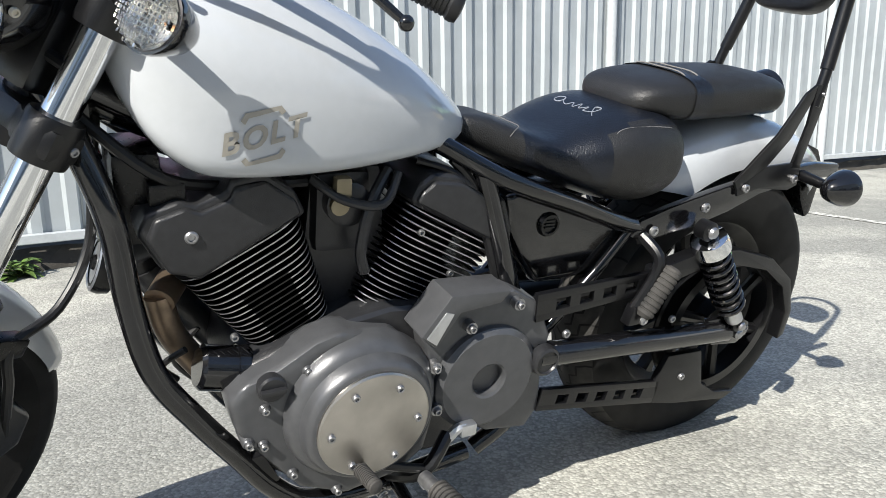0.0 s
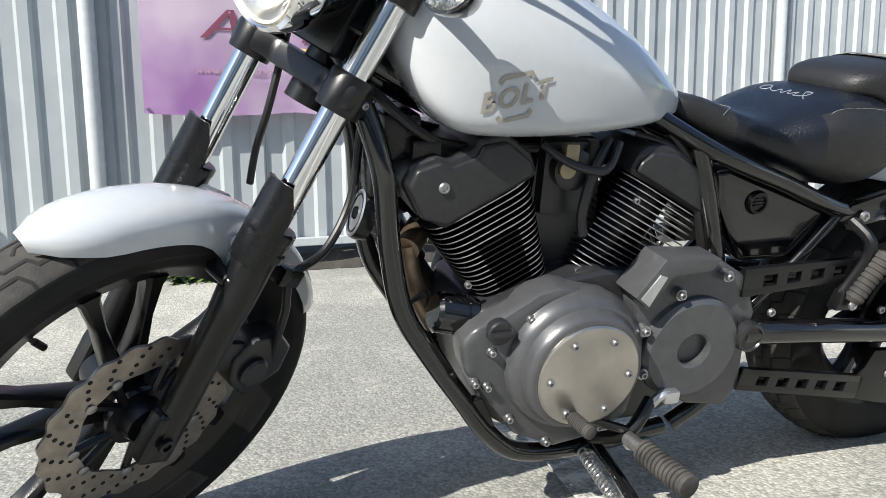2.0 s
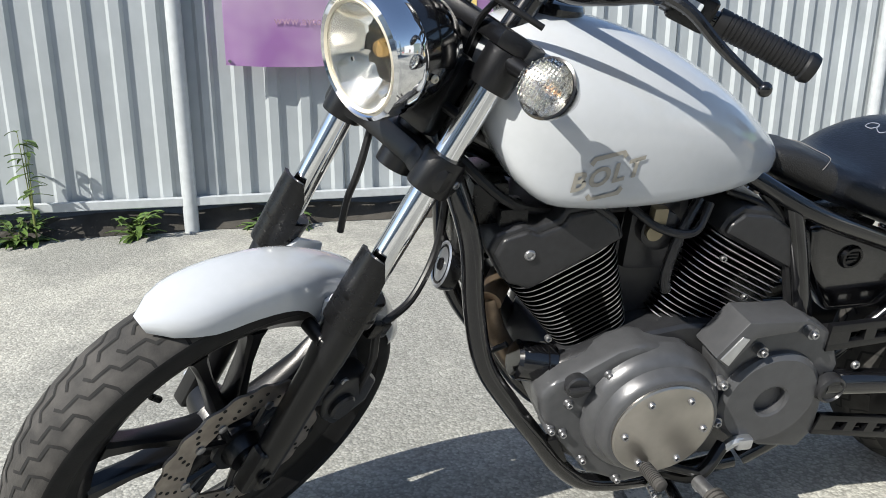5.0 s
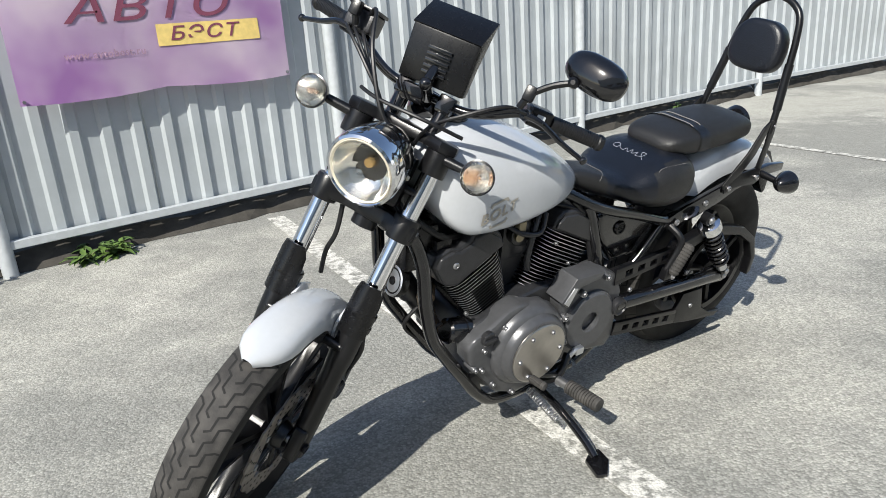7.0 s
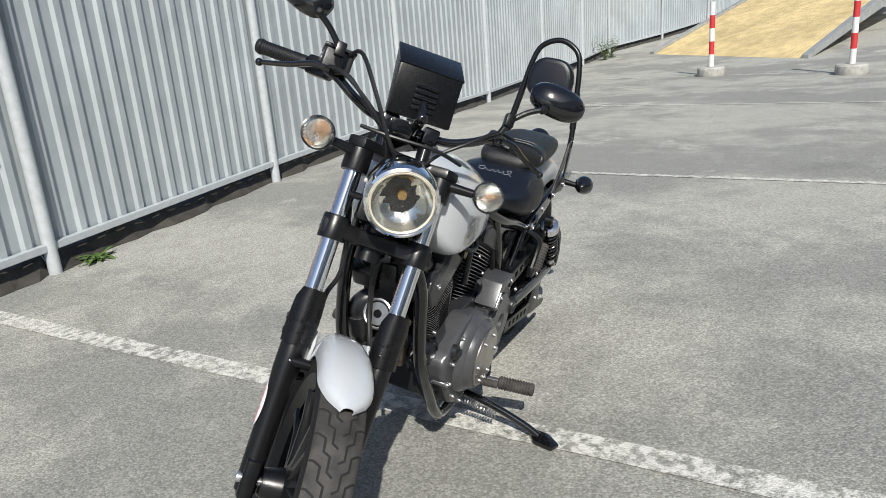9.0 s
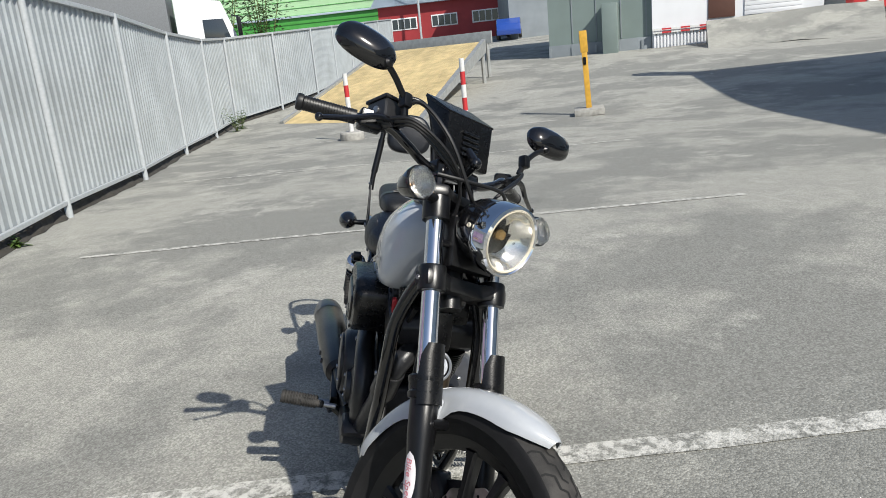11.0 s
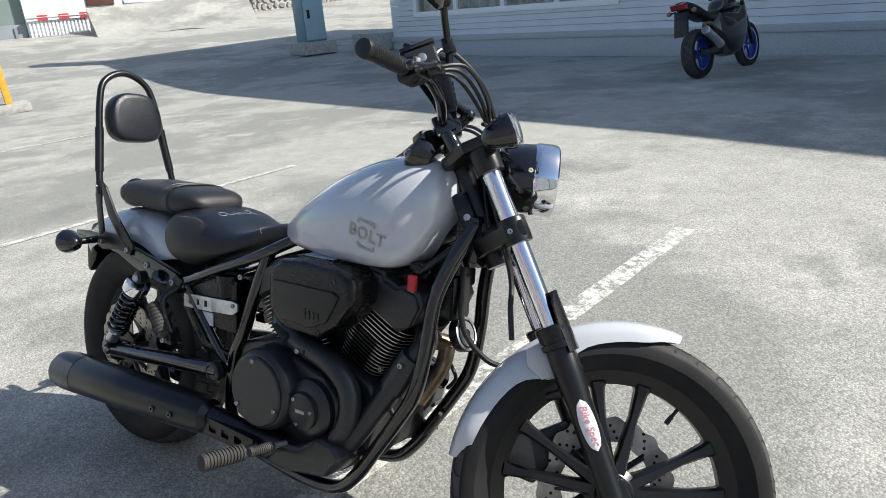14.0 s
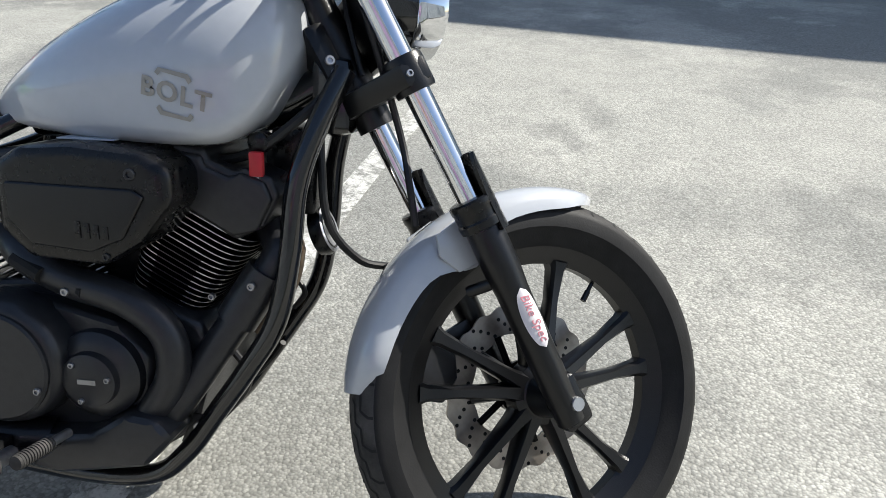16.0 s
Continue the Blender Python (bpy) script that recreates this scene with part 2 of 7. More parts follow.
def rings(bm, sections, close=True, cap=True, mi=0):
    """Skin a list of rings of points."""
    vs = [[bm.verts.new(p) for p in s] for s in sections]
    n = len(vs[0])
    for a, b in zip(vs, vs[1:]):
        for j in range(n if close else n - 1):
            f = bm.faces.new((a[j], a[(j + 1) % n], b[(j + 1) % n], b[j]))
            f.material_index, f.smooth = mi, True
    if cap and close:
        for s in (vs[0][::-1], vs[-1]):
            f = bm.faces.new(s)
            f.material_index = mi
    return vs


def tube(bm, pts, r, seg=12, smooth=6, mi=0, r2=None, cap=True):
    path = catmull(pts, smooth) if smooth and len(pts) > 2 else [Vector(p) for p in pts]
    up = Vector((0.13, 0.31, 0.94))
    secs = []
    m = len(path) - 1
    for i, p in enumerate(path):
        d = (path[min(i + 1, m)] - path[max(i - 1, 0)]).normalized()
        a = d.cross(up)
        if a.length < 0.05:
            a = d.cross(Vector((1, 0, 0)))
        a.normalize()
        b = d.cross(a)
        up = -b
        rr = r if r2 is None else r + (r2 - r) * i / m
        secs.append([p + (a * math.cos(2 * math.pi * k / seg) + b * math.sin(2 * math.pi * k / seg)) * rr for k in range(seg)])
    return rings(bm, secs, True, cap, mi)


def lathe(bm, prof, at=(0, 0, 0), axis='Y', seg=32, mi=0, cap=True):
    """Turn a profile of (radius, along) round an axis through a point."""
    at = Vector(at)
    ax = {'X': (Vector((0, 1, 0)), Vector((0, 0, 1)), Vector((1, 0, 0))), 'Y': (Vector((1, 0, 0)), Vector((0, 0, 1)), Vector((0, 1, 0))),
          'Z': (Vector((1, 0, 0)), Vector((0, 1, 0)), Vector((0, 0, 1)))}[axis] if isinstance(axis, str) else axis
    u, v, w = ax
    secs = [[at + (u * math.cos(2 * math.pi * k / seg) + v * math.sin(2 * math.pi * k / seg)) * r + w * h for k in range(seg)] for r, h in prof]
    return rings(bm, secs, True, cap, mi)


def frame_to(d):
    """Two directions square to d, and d."""
    w = Vector(d).normalized()
    u = w.cross(Vector((0, 1, 0)) if abs(w.y) < 0.9 else Vector((1, 0, 0))).normalized()
    return u, w.cross(u), w


def rod(bm, a, b, r, seg=12, mi=0, r2=None, bev=0.0):
    a, b = Vector(a), Vector(b)
    h = (b - a).length
    r2 = r if r2 is None else r2
    prof = [(r, 0), (r2, h)] if not bev else [(r - bev, 0), (r, bev), (r2, h - bev), (r2 - bev, h)]
    return lathe(bm, prof, a, frame_to(b - a), seg, mi)


def bevel(bm, w, seg=2, angle=0.5):
    es = [e for e in bm.edges if len(e.link_faces) == 2 and e.calc_face_angle(0) > angle]
    bmesh.ops.bevel(bm, geom=es, offset=w, segments=seg, affect='EDGES', clamp_overlap=True, profile=0.6)


def plate(bm, prof, y0, y1, bev=0.004, mi=0, axes=None, seg=2):
    """A flat shape given by (x, z) corners, thick from y0 to y1, with rounded rims."""
    t = bmesh.new()
    ex, ez, ey, org = axes or (Vector((1, 0, 0)), Vector((0, 0, 1)), Vector((0, 1, 0)), Vector())
    lo = [t.verts.new(org + ex * p[0] + ez * p[1] + ey * y0) for p in prof]
    hi = [t.verts.new(org + ex * p[0] + ez * p[1] + ey * y1) for p in prof]
    n = len(prof)
    t.faces.new(lo[::-1]), t.faces.new(hi)
    for i in range(n):
        t.faces.new((lo[i], lo[(i + 1) % n], hi[(i + 1) % n], hi[i]))
    bmesh.ops.recalc_face_normals(t, faces=t.faces)
    if bev:
        bevel(t, bev, seg, 0.35)
    for f in t.faces:
        f.material_index = mi
    me = bpy.data.meshes.new("tmp")
    t.to_mesh(me)
    t.free()
    bm.from_mesh(me)
    bpy.data.meshes.remove(me)


def box(bm, lo, hi, bev=0.004, mi=0, m=None, seg=2):
    t = bmesh.new()
    bmesh.ops.create_cube(t, size=1)
    for v in t.verts:
        v.co = Vector([(lo[i] + hi[i]) / 2 + v.co[i] * (hi[i] - lo[i]) for i in range(3)])
    if bev:
        bevel(t, bev, seg)
    if m:
        t.transform(m)
    for f in t.faces:
        f.material_index = mi
    me = bpy.data.meshes.new("tmp")
    t.to_mesh(me)
    t.free()
    bm.from_mesh(me)
    bpy.data.meshes.remove(me)


def oval(n, a, b, p=2.0):
    """Points of a super-ellipse."""
    out = []
    for k in range(n):
        c, s = math.cos(2 * math.pi * k / n), math.sin(2 * math.pi * k / n)
        out.append((a * math.copysign(abs(c) ** (2 / p), c), b * math.copysign(abs(s) ** (2 / p), s)))
    return out


def mesh_of(name, bm, mats, smooth=True, sharp=0.6):
    bmesh.ops.recalc_face_normals(bm, faces=bm.faces)
    if smooth:
        for f in bm.faces:
            f.smooth = True
        for e in bm.edges:
            if len(e.link_faces) == 2 and e.calc_face_angle(0) > sharp:
                e.smooth = False
    me = bpy.data.meshes.new(name)
    bm.to_mesh(me)
    bm.free()
    for m in (mats if isinstance(mats, (list, tuple)) else [mats]):
        me.materials.append(m)
    return me


SINGLE = {"cover_bolts": "cover_bolt", "plate_bolts": "plate_bolt", "bolt_bosses": "bolt_boss", "disc_rivets": "disc_rivet", "clamp_bolts": "clamp_bolt", "caliper_bolts": "caliper_bolt",
          "bracket_bolts": "bracket_bolt", "frame_bolts": "frame_bolt", "guard_bolts": "guard_bolt", "mount_bolts": "mount_bolt", "box_bolts": "box_bolt", "shield_bolts": "shield_bolt",
          "muffler_bolts": "muffler_bolt", "hoses": "hose", "control_cables": "control_cable", "shield_slots": "shield_slot", "moulded_bars": "moulded_bar", "cooling_fins": "cooling_fin",
          "stitching": "stitch_line", "reflector_facets": "reflector_facet", "eyelet": "eyelet", "mudguard_strut": "mudguard_strut", "backrest_bracket": "backrest_bracket",
          "drive_belt": "drive_belt_run", "frame_gusset": "frame_gusset", "mudguard_bracket": "mudguard_bracket", "mudguard_mount": "mudguard_mount", "peg_bracket": "peg_bracket", "base_panel": "base_panel", "cladding_seams": "cladding_seam", "hexagon_badge": "hexagon_badge", "garage_door": "garage_door_slat", "disc_carrier": "carrier_arm", "belt_pulley": "pulley_piece", "gear_linkage": "linkage_piece", "siding": "siding_board"}


def islands(bm):
    """The separate pieces of a bmesh, as bmeshes of their own."""
    seen, out = set(), []
    bm.verts.ensure_lookup_table()
    for v0 in bm.verts:
        if v0 in seen:
            continue
        todo, grp = [v0], []
        seen.add(v0)
        while todo:
            v = todo.pop()
            grp.append(v)
            for e in v.link_edges:
                w = e.other_vert(v)
                if w not in seen:
                    seen.add(w)
                    todo.append(w)
        nb = bmesh.new()
        mp = {v: nb.verts.new(v.co) for v in grp}
        for f in {f for v in grp for f in v.link_faces}:
            nf = nb.faces.new([mp[v] for v in f.verts])
            nf.material_index = f.material_index
        out.append(nb)
    bm.free()
    return out


def part(name, bm, material, parent, label="", m=None, smooth=True):
    if name in SINGLE:
        for piece in islands(bm):
            ob = new(SINGLE[name], mesh_of(SINGLE[name], piece, material, smooth))
            ob.parent = parent
            if m is not None:
                ob.matrix_basis = m
            tagged(ob, label)
        return ob
    ob = new(name, mesh_of(name, bm, material, smooth))
    ob.parent = parent
    if m is not None:
        ob.matrix_basis = m
    return tagged(ob, label)


def thing(name, label, category, m=None, group="", kind=""):
    ob = new(name)
    ob.empty_display_size = 0.1
    if m is not None:
        ob.matrix_basis = m
    return tagged(ob, label, category, group, kind)


def solid(name, bm, material, label, category, kind="", m=None, group="", smooth=True):
    ob = new(name, mesh_of(name, bm, material, smooth))
    if m is not None:
        ob.matrix_basis = m
    return tagged(ob, label, category, group, kind)


def text_mesh(body, size, shear=0.0, extrude=0.0005, spacing=1.0, bold=0.0):
    """Lettering in the built-in font as a bmesh in the XY plane, centred."""
    cu = bpy.data.curves.new("lettering", 'FONT')
    cu.body, cu.size, cu.shear, cu.extrude = body, size, shear, extrude
    cu.space_character = spacing
    cu.offset = bold
    cu.align_x, cu.align_y = 'CENTER', 'CENTER'
    cu.resolution_u = 3
    ob = bpy.data.objects.new("lettering", cu)
    me = ob.to_mesh()
    bm = bmesh.new()
    bm.from_mesh(me)
    ob.to_mesh_clear()
    bpy.data.objects.remove(ob)
    bpy.data.curves.remove(cu)
    return bm


def bolt(bm, at, d, r=0.006, h=0.005, mi=0):
    """A round socket head."""
    w = Vector(d).normalized()
    lathe(bm, [(r, 0), (r, h * 0.7), (r * 0.85, h), (r * 0.5, h), (r * 0.45, h * 0.5)], at, frame_to(w), 10, mi)

# ---- ground ----


def land(x, y=0.0):
    """Height of the yard: level round the motorcycle, rising beyond it."""
    d = x - 13
    near = 0.016 * min(max(x + 0.6, 0.0), 3.4)
    return near + (0.0 if d < -2 else (0.075 * d if d > 2 else 0.075 * (d + 2) ** 2 / 8))


def build_ground():
    bm = bmesh.new()
    xs = [-900, -300, -80, -30, -12, -6, -3, -1, -0.6, 0, 1, 2, 2.8, 4, 6, 9, 11, 11.7, 12.4, 13.1, 13.8, 14.5, 15, 20, 30, 45, 60, 75, 100, 300, 900]
    ys = [-900, -300, -80, -30, -15, -8, -4, -2, 0, 2, 4, 6, 8, 12, 16, 25, 40, 80, 300, 900]
    grid = [[bm.verts.new((x, y, land(min(x, 75)))) for y in ys] for x in xs]
    for i in range(len(xs) - 1):
        for j in range(len(ys) - 1):
            bm.faces.new((grid[i][j], grid[i + 1][j], grid[i + 1][j + 1], grid[i][j + 1]))
    solid("ground", bm, ASPHALT, "worn grey asphalt yard with pale patches", "ground", "structure", smooth=False)


build_ground()


def ground_line(a, b, w, label="worn white parking line painted on asphalt"):
    """A painted strip that follows the ground."""
    a, b = Vector((*a, 0)), Vector((*b, 0))
    d = (b - a).normalized()
    s = Vector((-d.y, d.x, 0)) * w / 2
    n = max(2, int((b - a).length / 0.25))
    bm = bmesh.new()
    rows = []
    for i in range(n + 1):
        p = a.lerp(b, i / n)
        j = random.uniform(-0.008, 0.008)
        rows.append([bm.verts.new((q.x, q.y, land(q.x) + 0.004)) for q in (p + s * (1 + j * 12), p - s * (1 - j * 12))])
    for r, q in zip(rows, rows[1:]):
        bm.faces.new((r[0], r[1], q[1], q[0]))
    solid("road_marking", bm, LINE_PAINT, label, "road marking", "structure", smooth=False)


ground_line((-1.16, 4.54), (0.94, -0.48), 0.11)
ground_line((2.3, 5.9), (4.30, 0.74), 0.07)
ground_line((6.2, 8.1), (8.5, 2.1), 0.07)
ground_line((10.2, 10.2), (12.3, 3.9), 0.08)

# ---- fence ----
POSTS = [(-8.6, 0.1), (-6.5, 1.35), (-4.45, 2.6), (-2.49, 3.81), (-0.70, 4.98), (1.40, 6.27), (3.9, 7.75), (6.60, 9.15), (10.0, 11.2), (13.2, 12.9), (15.6, 14.0),
         (18.4, 14.2), (22.0, 14.9), (25.5, 15.9), (29, 16.9), (33, 18.1), (38, 19.6), (44, 21.4)]
FENCE_TOP = 2.42


def build_fence():
    root = thing("sheet_metal_fence", "grey profiled sheet metal fence on steel posts", "fence")
    for i, (a, b) in enumerate(zip(POSTS, POSTS[1:])):
        a, b = Vector((*a, 0)), Vector((*b, 0))
        d = (b - a).normalized()
        nrm = Vector((d.y, -d.x, 0))
        back = nrm * -0.045
        length = (b - a).length
        bm = bmesh.new()
        prof = []
        s = 0.0
        near = i < 9
        pitch = 0.172
        while s < length - 1e-3:
            for u, h in (((0.0, 0.0), (0.088, 0.0), (0.106, 0.021), (0.154, 0.021))):
                if s + u < length:
                    prof.append((s + u, h))
            s += pitch
        prof.append((length, 0.0))
        cols = []
        for u, h in prof:
            p = a + d * u + back + nrm * h
            g0 = land(p.x)
            cols.append([bm.verts.new((p.x, p.y, g0 + z)) for z in (0.16, 1.3, FENCE_TOP)])
        for c, e in zip(cols, cols[1:]):
            for k in (0, 1):
                bm.faces.new((c[k], e[k], e[k + 1], c[k + 1]))
        if near:
            for s2 in (0.86, 2.0):
                if s2 < length:
                    p = a + d * s2 + back + nrm * 0.004
                    rod(bm, (p.x, p.y, land(p.x) + 0.17), (p.x, p.y, land(p.x) + FENCE_TOP), 0.005, 5)
        part("sheet", bm, FENCE_GREY, root, smooth=False)
        for z, w in ((0.17, 0.024), (FENCE_TOP, 0.03)):
            bm = bmesh.new()
            p, q = a + nrm * 0.0, b + nrm * 0.0
            t = Matrix.Translation((p.x, p.y, land(p.x) + z)) @ Vector((q.x - p.x, q.y - p.y, land(q.x) - land(p.x))).to_track_quat('X', 'Z').to_matrix().to_4x4()
            box(bm, (0.025, -0.02, -w), (length - 0.025, 0.022, w), 0.004, 0, t, 1)
            part("rail", bm, POST_GREY, root, "pale grey steel rail")
    for x, y in POSTS:
        bm = bmesh.new()
        g = land(x)
        rod(bm, (x, y, g - 0.05), (x, y, g + FENCE_TOP + 0.02), 0.04, 14)
        part("post", bm, POST_GREY, root, "pale grey round steel post")
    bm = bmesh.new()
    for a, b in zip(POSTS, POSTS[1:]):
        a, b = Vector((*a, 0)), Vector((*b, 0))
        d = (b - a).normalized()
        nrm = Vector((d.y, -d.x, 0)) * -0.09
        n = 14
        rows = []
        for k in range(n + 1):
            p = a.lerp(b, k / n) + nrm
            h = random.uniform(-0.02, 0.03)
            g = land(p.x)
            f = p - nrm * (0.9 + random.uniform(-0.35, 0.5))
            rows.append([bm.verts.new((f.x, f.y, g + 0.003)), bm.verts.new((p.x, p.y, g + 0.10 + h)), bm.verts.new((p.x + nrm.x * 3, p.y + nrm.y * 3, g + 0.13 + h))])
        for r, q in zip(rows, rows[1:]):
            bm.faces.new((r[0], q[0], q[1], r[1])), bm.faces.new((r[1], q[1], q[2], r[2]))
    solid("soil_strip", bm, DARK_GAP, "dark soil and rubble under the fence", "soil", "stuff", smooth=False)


build_fence()


def build_banner():
    a, b = Vector((-2.29, 3.94, 0)), Vector((-0.99, 4.79, 0))
    d = (b - a).normalized()
    nrm = Vector((d.y, -d.x, 0))
    root = thing("advertising_banner", "violet cloth advertising banner tied to the fence", "banner")
    def wave(u, v):
        return 0.048 + 0.009 * math.sin(u * 9 + v * 2.5) * (1 - v) ** 2 + 0.006 * math.sin(u * 23 + v * 7) * (1 - v) ** 2

    def lay(bm, lift):
        """Lay flat print onto the waves of the cloth."""
        for v in bm.verts:
            v.co.z += wave(v.co.x / L0, (v.co.y - 0.885) / 1.15) - 0.060 + lift

    bm = bmesh.new()
    L0, nx, nz = (b - a).length, 36, 22
    g = []
    for i in range(nx + 1):
        col = []
        for k in range(nz + 1):
            u, v = i / nx, k / nz
            p = a + d * (u * L0) + nrm * wave(u, v)
            z = 0.885 + 1.15 * v + 0.016 * math.sin(u * math.pi * 1.0) * (1 - v) - 0.02 * (1 - v) * (abs(math.sin(u * math.pi * 2)))
            col.append(bm.verts.new((p.x, p.y, z)))
        g.append(col)
    for i in range(nx):
        for k in range(nz):
            bm.faces.new((g[i][k], g[i + 1][k], g[i + 1][k + 1], g[i][k + 1]))
    bmesh.ops.solidify(bm, geom=bm.faces[:], thickness=0.002)
    part("cloth", bm, BANNER, root)
    base = Matrix.Translation(a + nrm * 0.060) @ Matrix((( d.x, 0, nrm.x, 0), (d.y, 0, nrm.y, 0), (0, 1, 0, 0), (0, 0, 0, 1)))
    ink = mat("banner_ink", (0.20, 0.05, 0.09), 0.7)
    for body, size, x, z, sh, m_, nm in (("АВТО", 0.200, 0.74, 1.338, 0.25, ink, "title_letters"), ("БЭСТ", 0.105, 1.03, 1.185, 0.25, ink, "name_letters"),
                                         ("www.avtobest.ru", 0.058, 0.47, 1.11, 0, mat("banner_small_ink", (0.42, 0.26, 0.36), 0.7), "web_letters")):
        bm = text_mesh(body, size, sh, 0.0, 1.12, size * 0.010)
        bm.transform(Matrix.Translation((x, z, 0)) @ Matrix.Diagonal((1.55 if size > 0.15 else 1.35 if size > 0.08 else 0.95, 1, 1, 1)))
        for _ in range(2):
            bmesh.ops.subdivide_edges(bm, edges=[e for e in bm.edges if e.calc_length() > 0.03], cuts=1)
            bmesh.ops.triangulate(bm, faces=bm.faces[:])
        lay(bm, 0.0065)
        bm.transform(base)
        part(nm, bm, m_, root, smooth=False)
    bm = bmesh.new()
    box(bm, (0.76, 1.125, -0.0005), (1.38, 1.245, 0.0005), 0, 0)
    for _ in range(4):
        bmesh.ops.subdivide_edges(bm, edges=[e for e in bm.edges if e.calc_length() > 0.04], cuts=1)
    bmesh.ops.triangulate(bm, faces=bm.faces[:])
    lay(bm, 0.0035)
    bm.transform(base)
    part("yellow_stripe", bm, mat("banner_yellow", (0.80, 0.60, 0.20), 0.7), root, "yellow printed stripe")
    bm = bmesh.new()
    for u in (0.02, L0 - 0.02):
        lathe(bm, [(0.004, -0.01), (0.009, -0.01), (0.009, 0.004), (0.004, 0.004)], base @ Vector((u, 0.905, 0)), frame_to(nrm), 10)
    part("eyelet", bm, BOLT_STEEL, root, "steel eyelets")


build_banner()


def leaf_shape(bm, p, d, length, width, droop):
    d = Vector(d).normalized()
    s = d.cross(Vector((0, 0, 1)))
    if s.length < 0.1:
        s = Vector((1, 0, 0))
    s.normalize()
    rows = []
    for k, w in enumerate((0.15, 0.8, 1.0, 0.6, 0.05)):
        t = k / 4
        c = Vector(p) + d * (length * t) - Vector((0, 0, droop * t * t))
        rows.append((bm.verts.new(c + s * (w * width / 2)), bm.verts.new(c - Vector((0, 0, 0.12 * width))), bm.verts.new(c - s * (w * width / 2))))
    for r, q in zip(rows, rows[1:]):
        bm.faces.new((r[0], r[1], q[1], q[0])), bm.faces.new((r[1], r[2], q[2], q[1]))


def weed(x, y, h, n, spread, name="weed", label="green weed growing at the foot of the fence"):
    root = thing(name, label, "weed", pose(x, y, land(x)), "weeds along the fence")
    st, lf = bmesh.new(), bmesh.new()
    for _ in range(n):
        a = random.uniform(0, 6.283)
        lean = random.uniform(0.1, 0.5) * spread
        top = Vector((math.cos(a) * lean, math.sin(a) * lean, h * random.uniform(0.6, 1)))
        mid = top * 0.5 + Vector((0, 0, h * 0.12))
        tube(st, [(0, 0, 0), mid, top], 0.004, 5, 4, 0, 0.0015)
        for k in range(7):
            t = (k + 1) / 7
            p = mid * (2 * t * (1 - t)) * 1.0 + top * t * t
            for s in range(2):
                b = random.uniform(0, 6.283)
                leaf_shape(lf, p, (math.cos(b), math.sin(b), random.uniform(-0.1, 0.7)), random.uniform(0.05, 0.12) * (1.3 - 0.6 * t), random.uniform(0.02, 0.04), 0.03)
    for k in range(10):
        b = random.uniform(0, 6.283)
        leaf_shape(lf, (0, 0, 0.01), (math.cos(b), math.sin(b), random.uniform(0.2, 0.8)), random.uniform(0.1, 0.2), random.uniform(0.025, 0.05), 0.08)
    tagged(part("stems", st, STEM, root), kind="stuff")
    tagged(part("leaves", lf, LEAF, root), kind="stuff")


for wx, wy, wh, wn_, ws in ((-3.09, 3.36, 0.58, 3, 0.10), (-3.52, 3.09, 0.12, 4, 0.3), (-3.36, 3.19, 0.14, 4, 0.3), (-3.16, 3.31, 0.16, 4, 0.3), (-2.69, 3.60, 0.15, 5, 0.3),
                            (-2.15, 3.95, 0.08, 3, 0.3), (-2.00, 4.05, 0.10, 4, 0.3), (-0.41, 5.08, 0.05, 2, 0.3), (2.6, 6.98, 0.10, 3, 0.3), (-4.0, 2.78, 0.14, 4, 0.3),
                            (14.2, 13.0, 0.65, 12, 0.9), (14.7, 13.2, 0.5, 10, 0.9)):
    weed(wx, wy, wh, wn_, ws)

# ---- yard furniture ----


def barrier_pole(x, y, h=1.4, tilt=(0, 0)):
    g = land(x)
    root = thing("barrier_pole", "red and white banded steel pole in a round concrete foot", "bollard", pose(x, y, g, tilt[0], tilt[1], 20), "striped barrier poles")
    bm = bmesh.new()
    lathe(bm, [(0.24, 0), (0.25, 0.03), (0.245, 0.14), (0.225, 0.165), (0.04, 0.17)], (0, 0, 0), 'Z', 28)
    part("foot", bm, CONCRETE, root, "grey cast concrete foot")
    z0, step = 0.16, (h - 0.16) / 5
    for k in range(5):
        bm = bmesh.new()
        rod(bm, (0, 0, z0 + k * step), (0, 0, z0 + (k + 1) * step), 0.048, 16)
        part("band", bm, POLE_RED if k in (1, 3) else POLE_WHITE, root, "red painted band" if k in (1, 3) else "white painted band")


barrier_pole(10.98, 7.84, 1.31, (0, -1.5))
barrier_pole(11.24, 5.47, 1.38, (0, -1.5))


def orange_post():
    root = thing("orange_post", "leaning orange steel post set in a concrete block", "post", pose(12.95, 3.38, land(12.95), -2.5, -2, 10))
    bm = bmesh.new()
    box(bm, (-0.3, -0.3, 0), (0.3, 0.3, 0.14), 0.02, 0)
    part("block", bm, CONCRETE, root, "broken concrete block")
    bm = bmesh.new()
    box(bm, (-0.055, -0.055, 0.13), (0.055, 0.055, 1.25), 0.008, 0)
    box(bm, (-0.06, -0.075, 1.24), (0.06, 0.075, 1.66), 0.008, 0)
    part("shaft", bm, ORANGE_POST, root)
    bm = bmesh.new()
    box(bm, (-0.07, -0.02, 1.0), (-0.05, 0.04, 1.15), 0.004, 0)
    part("latch", bm, BLACK_PLASTIC, root, "small black latch")


orange_post()


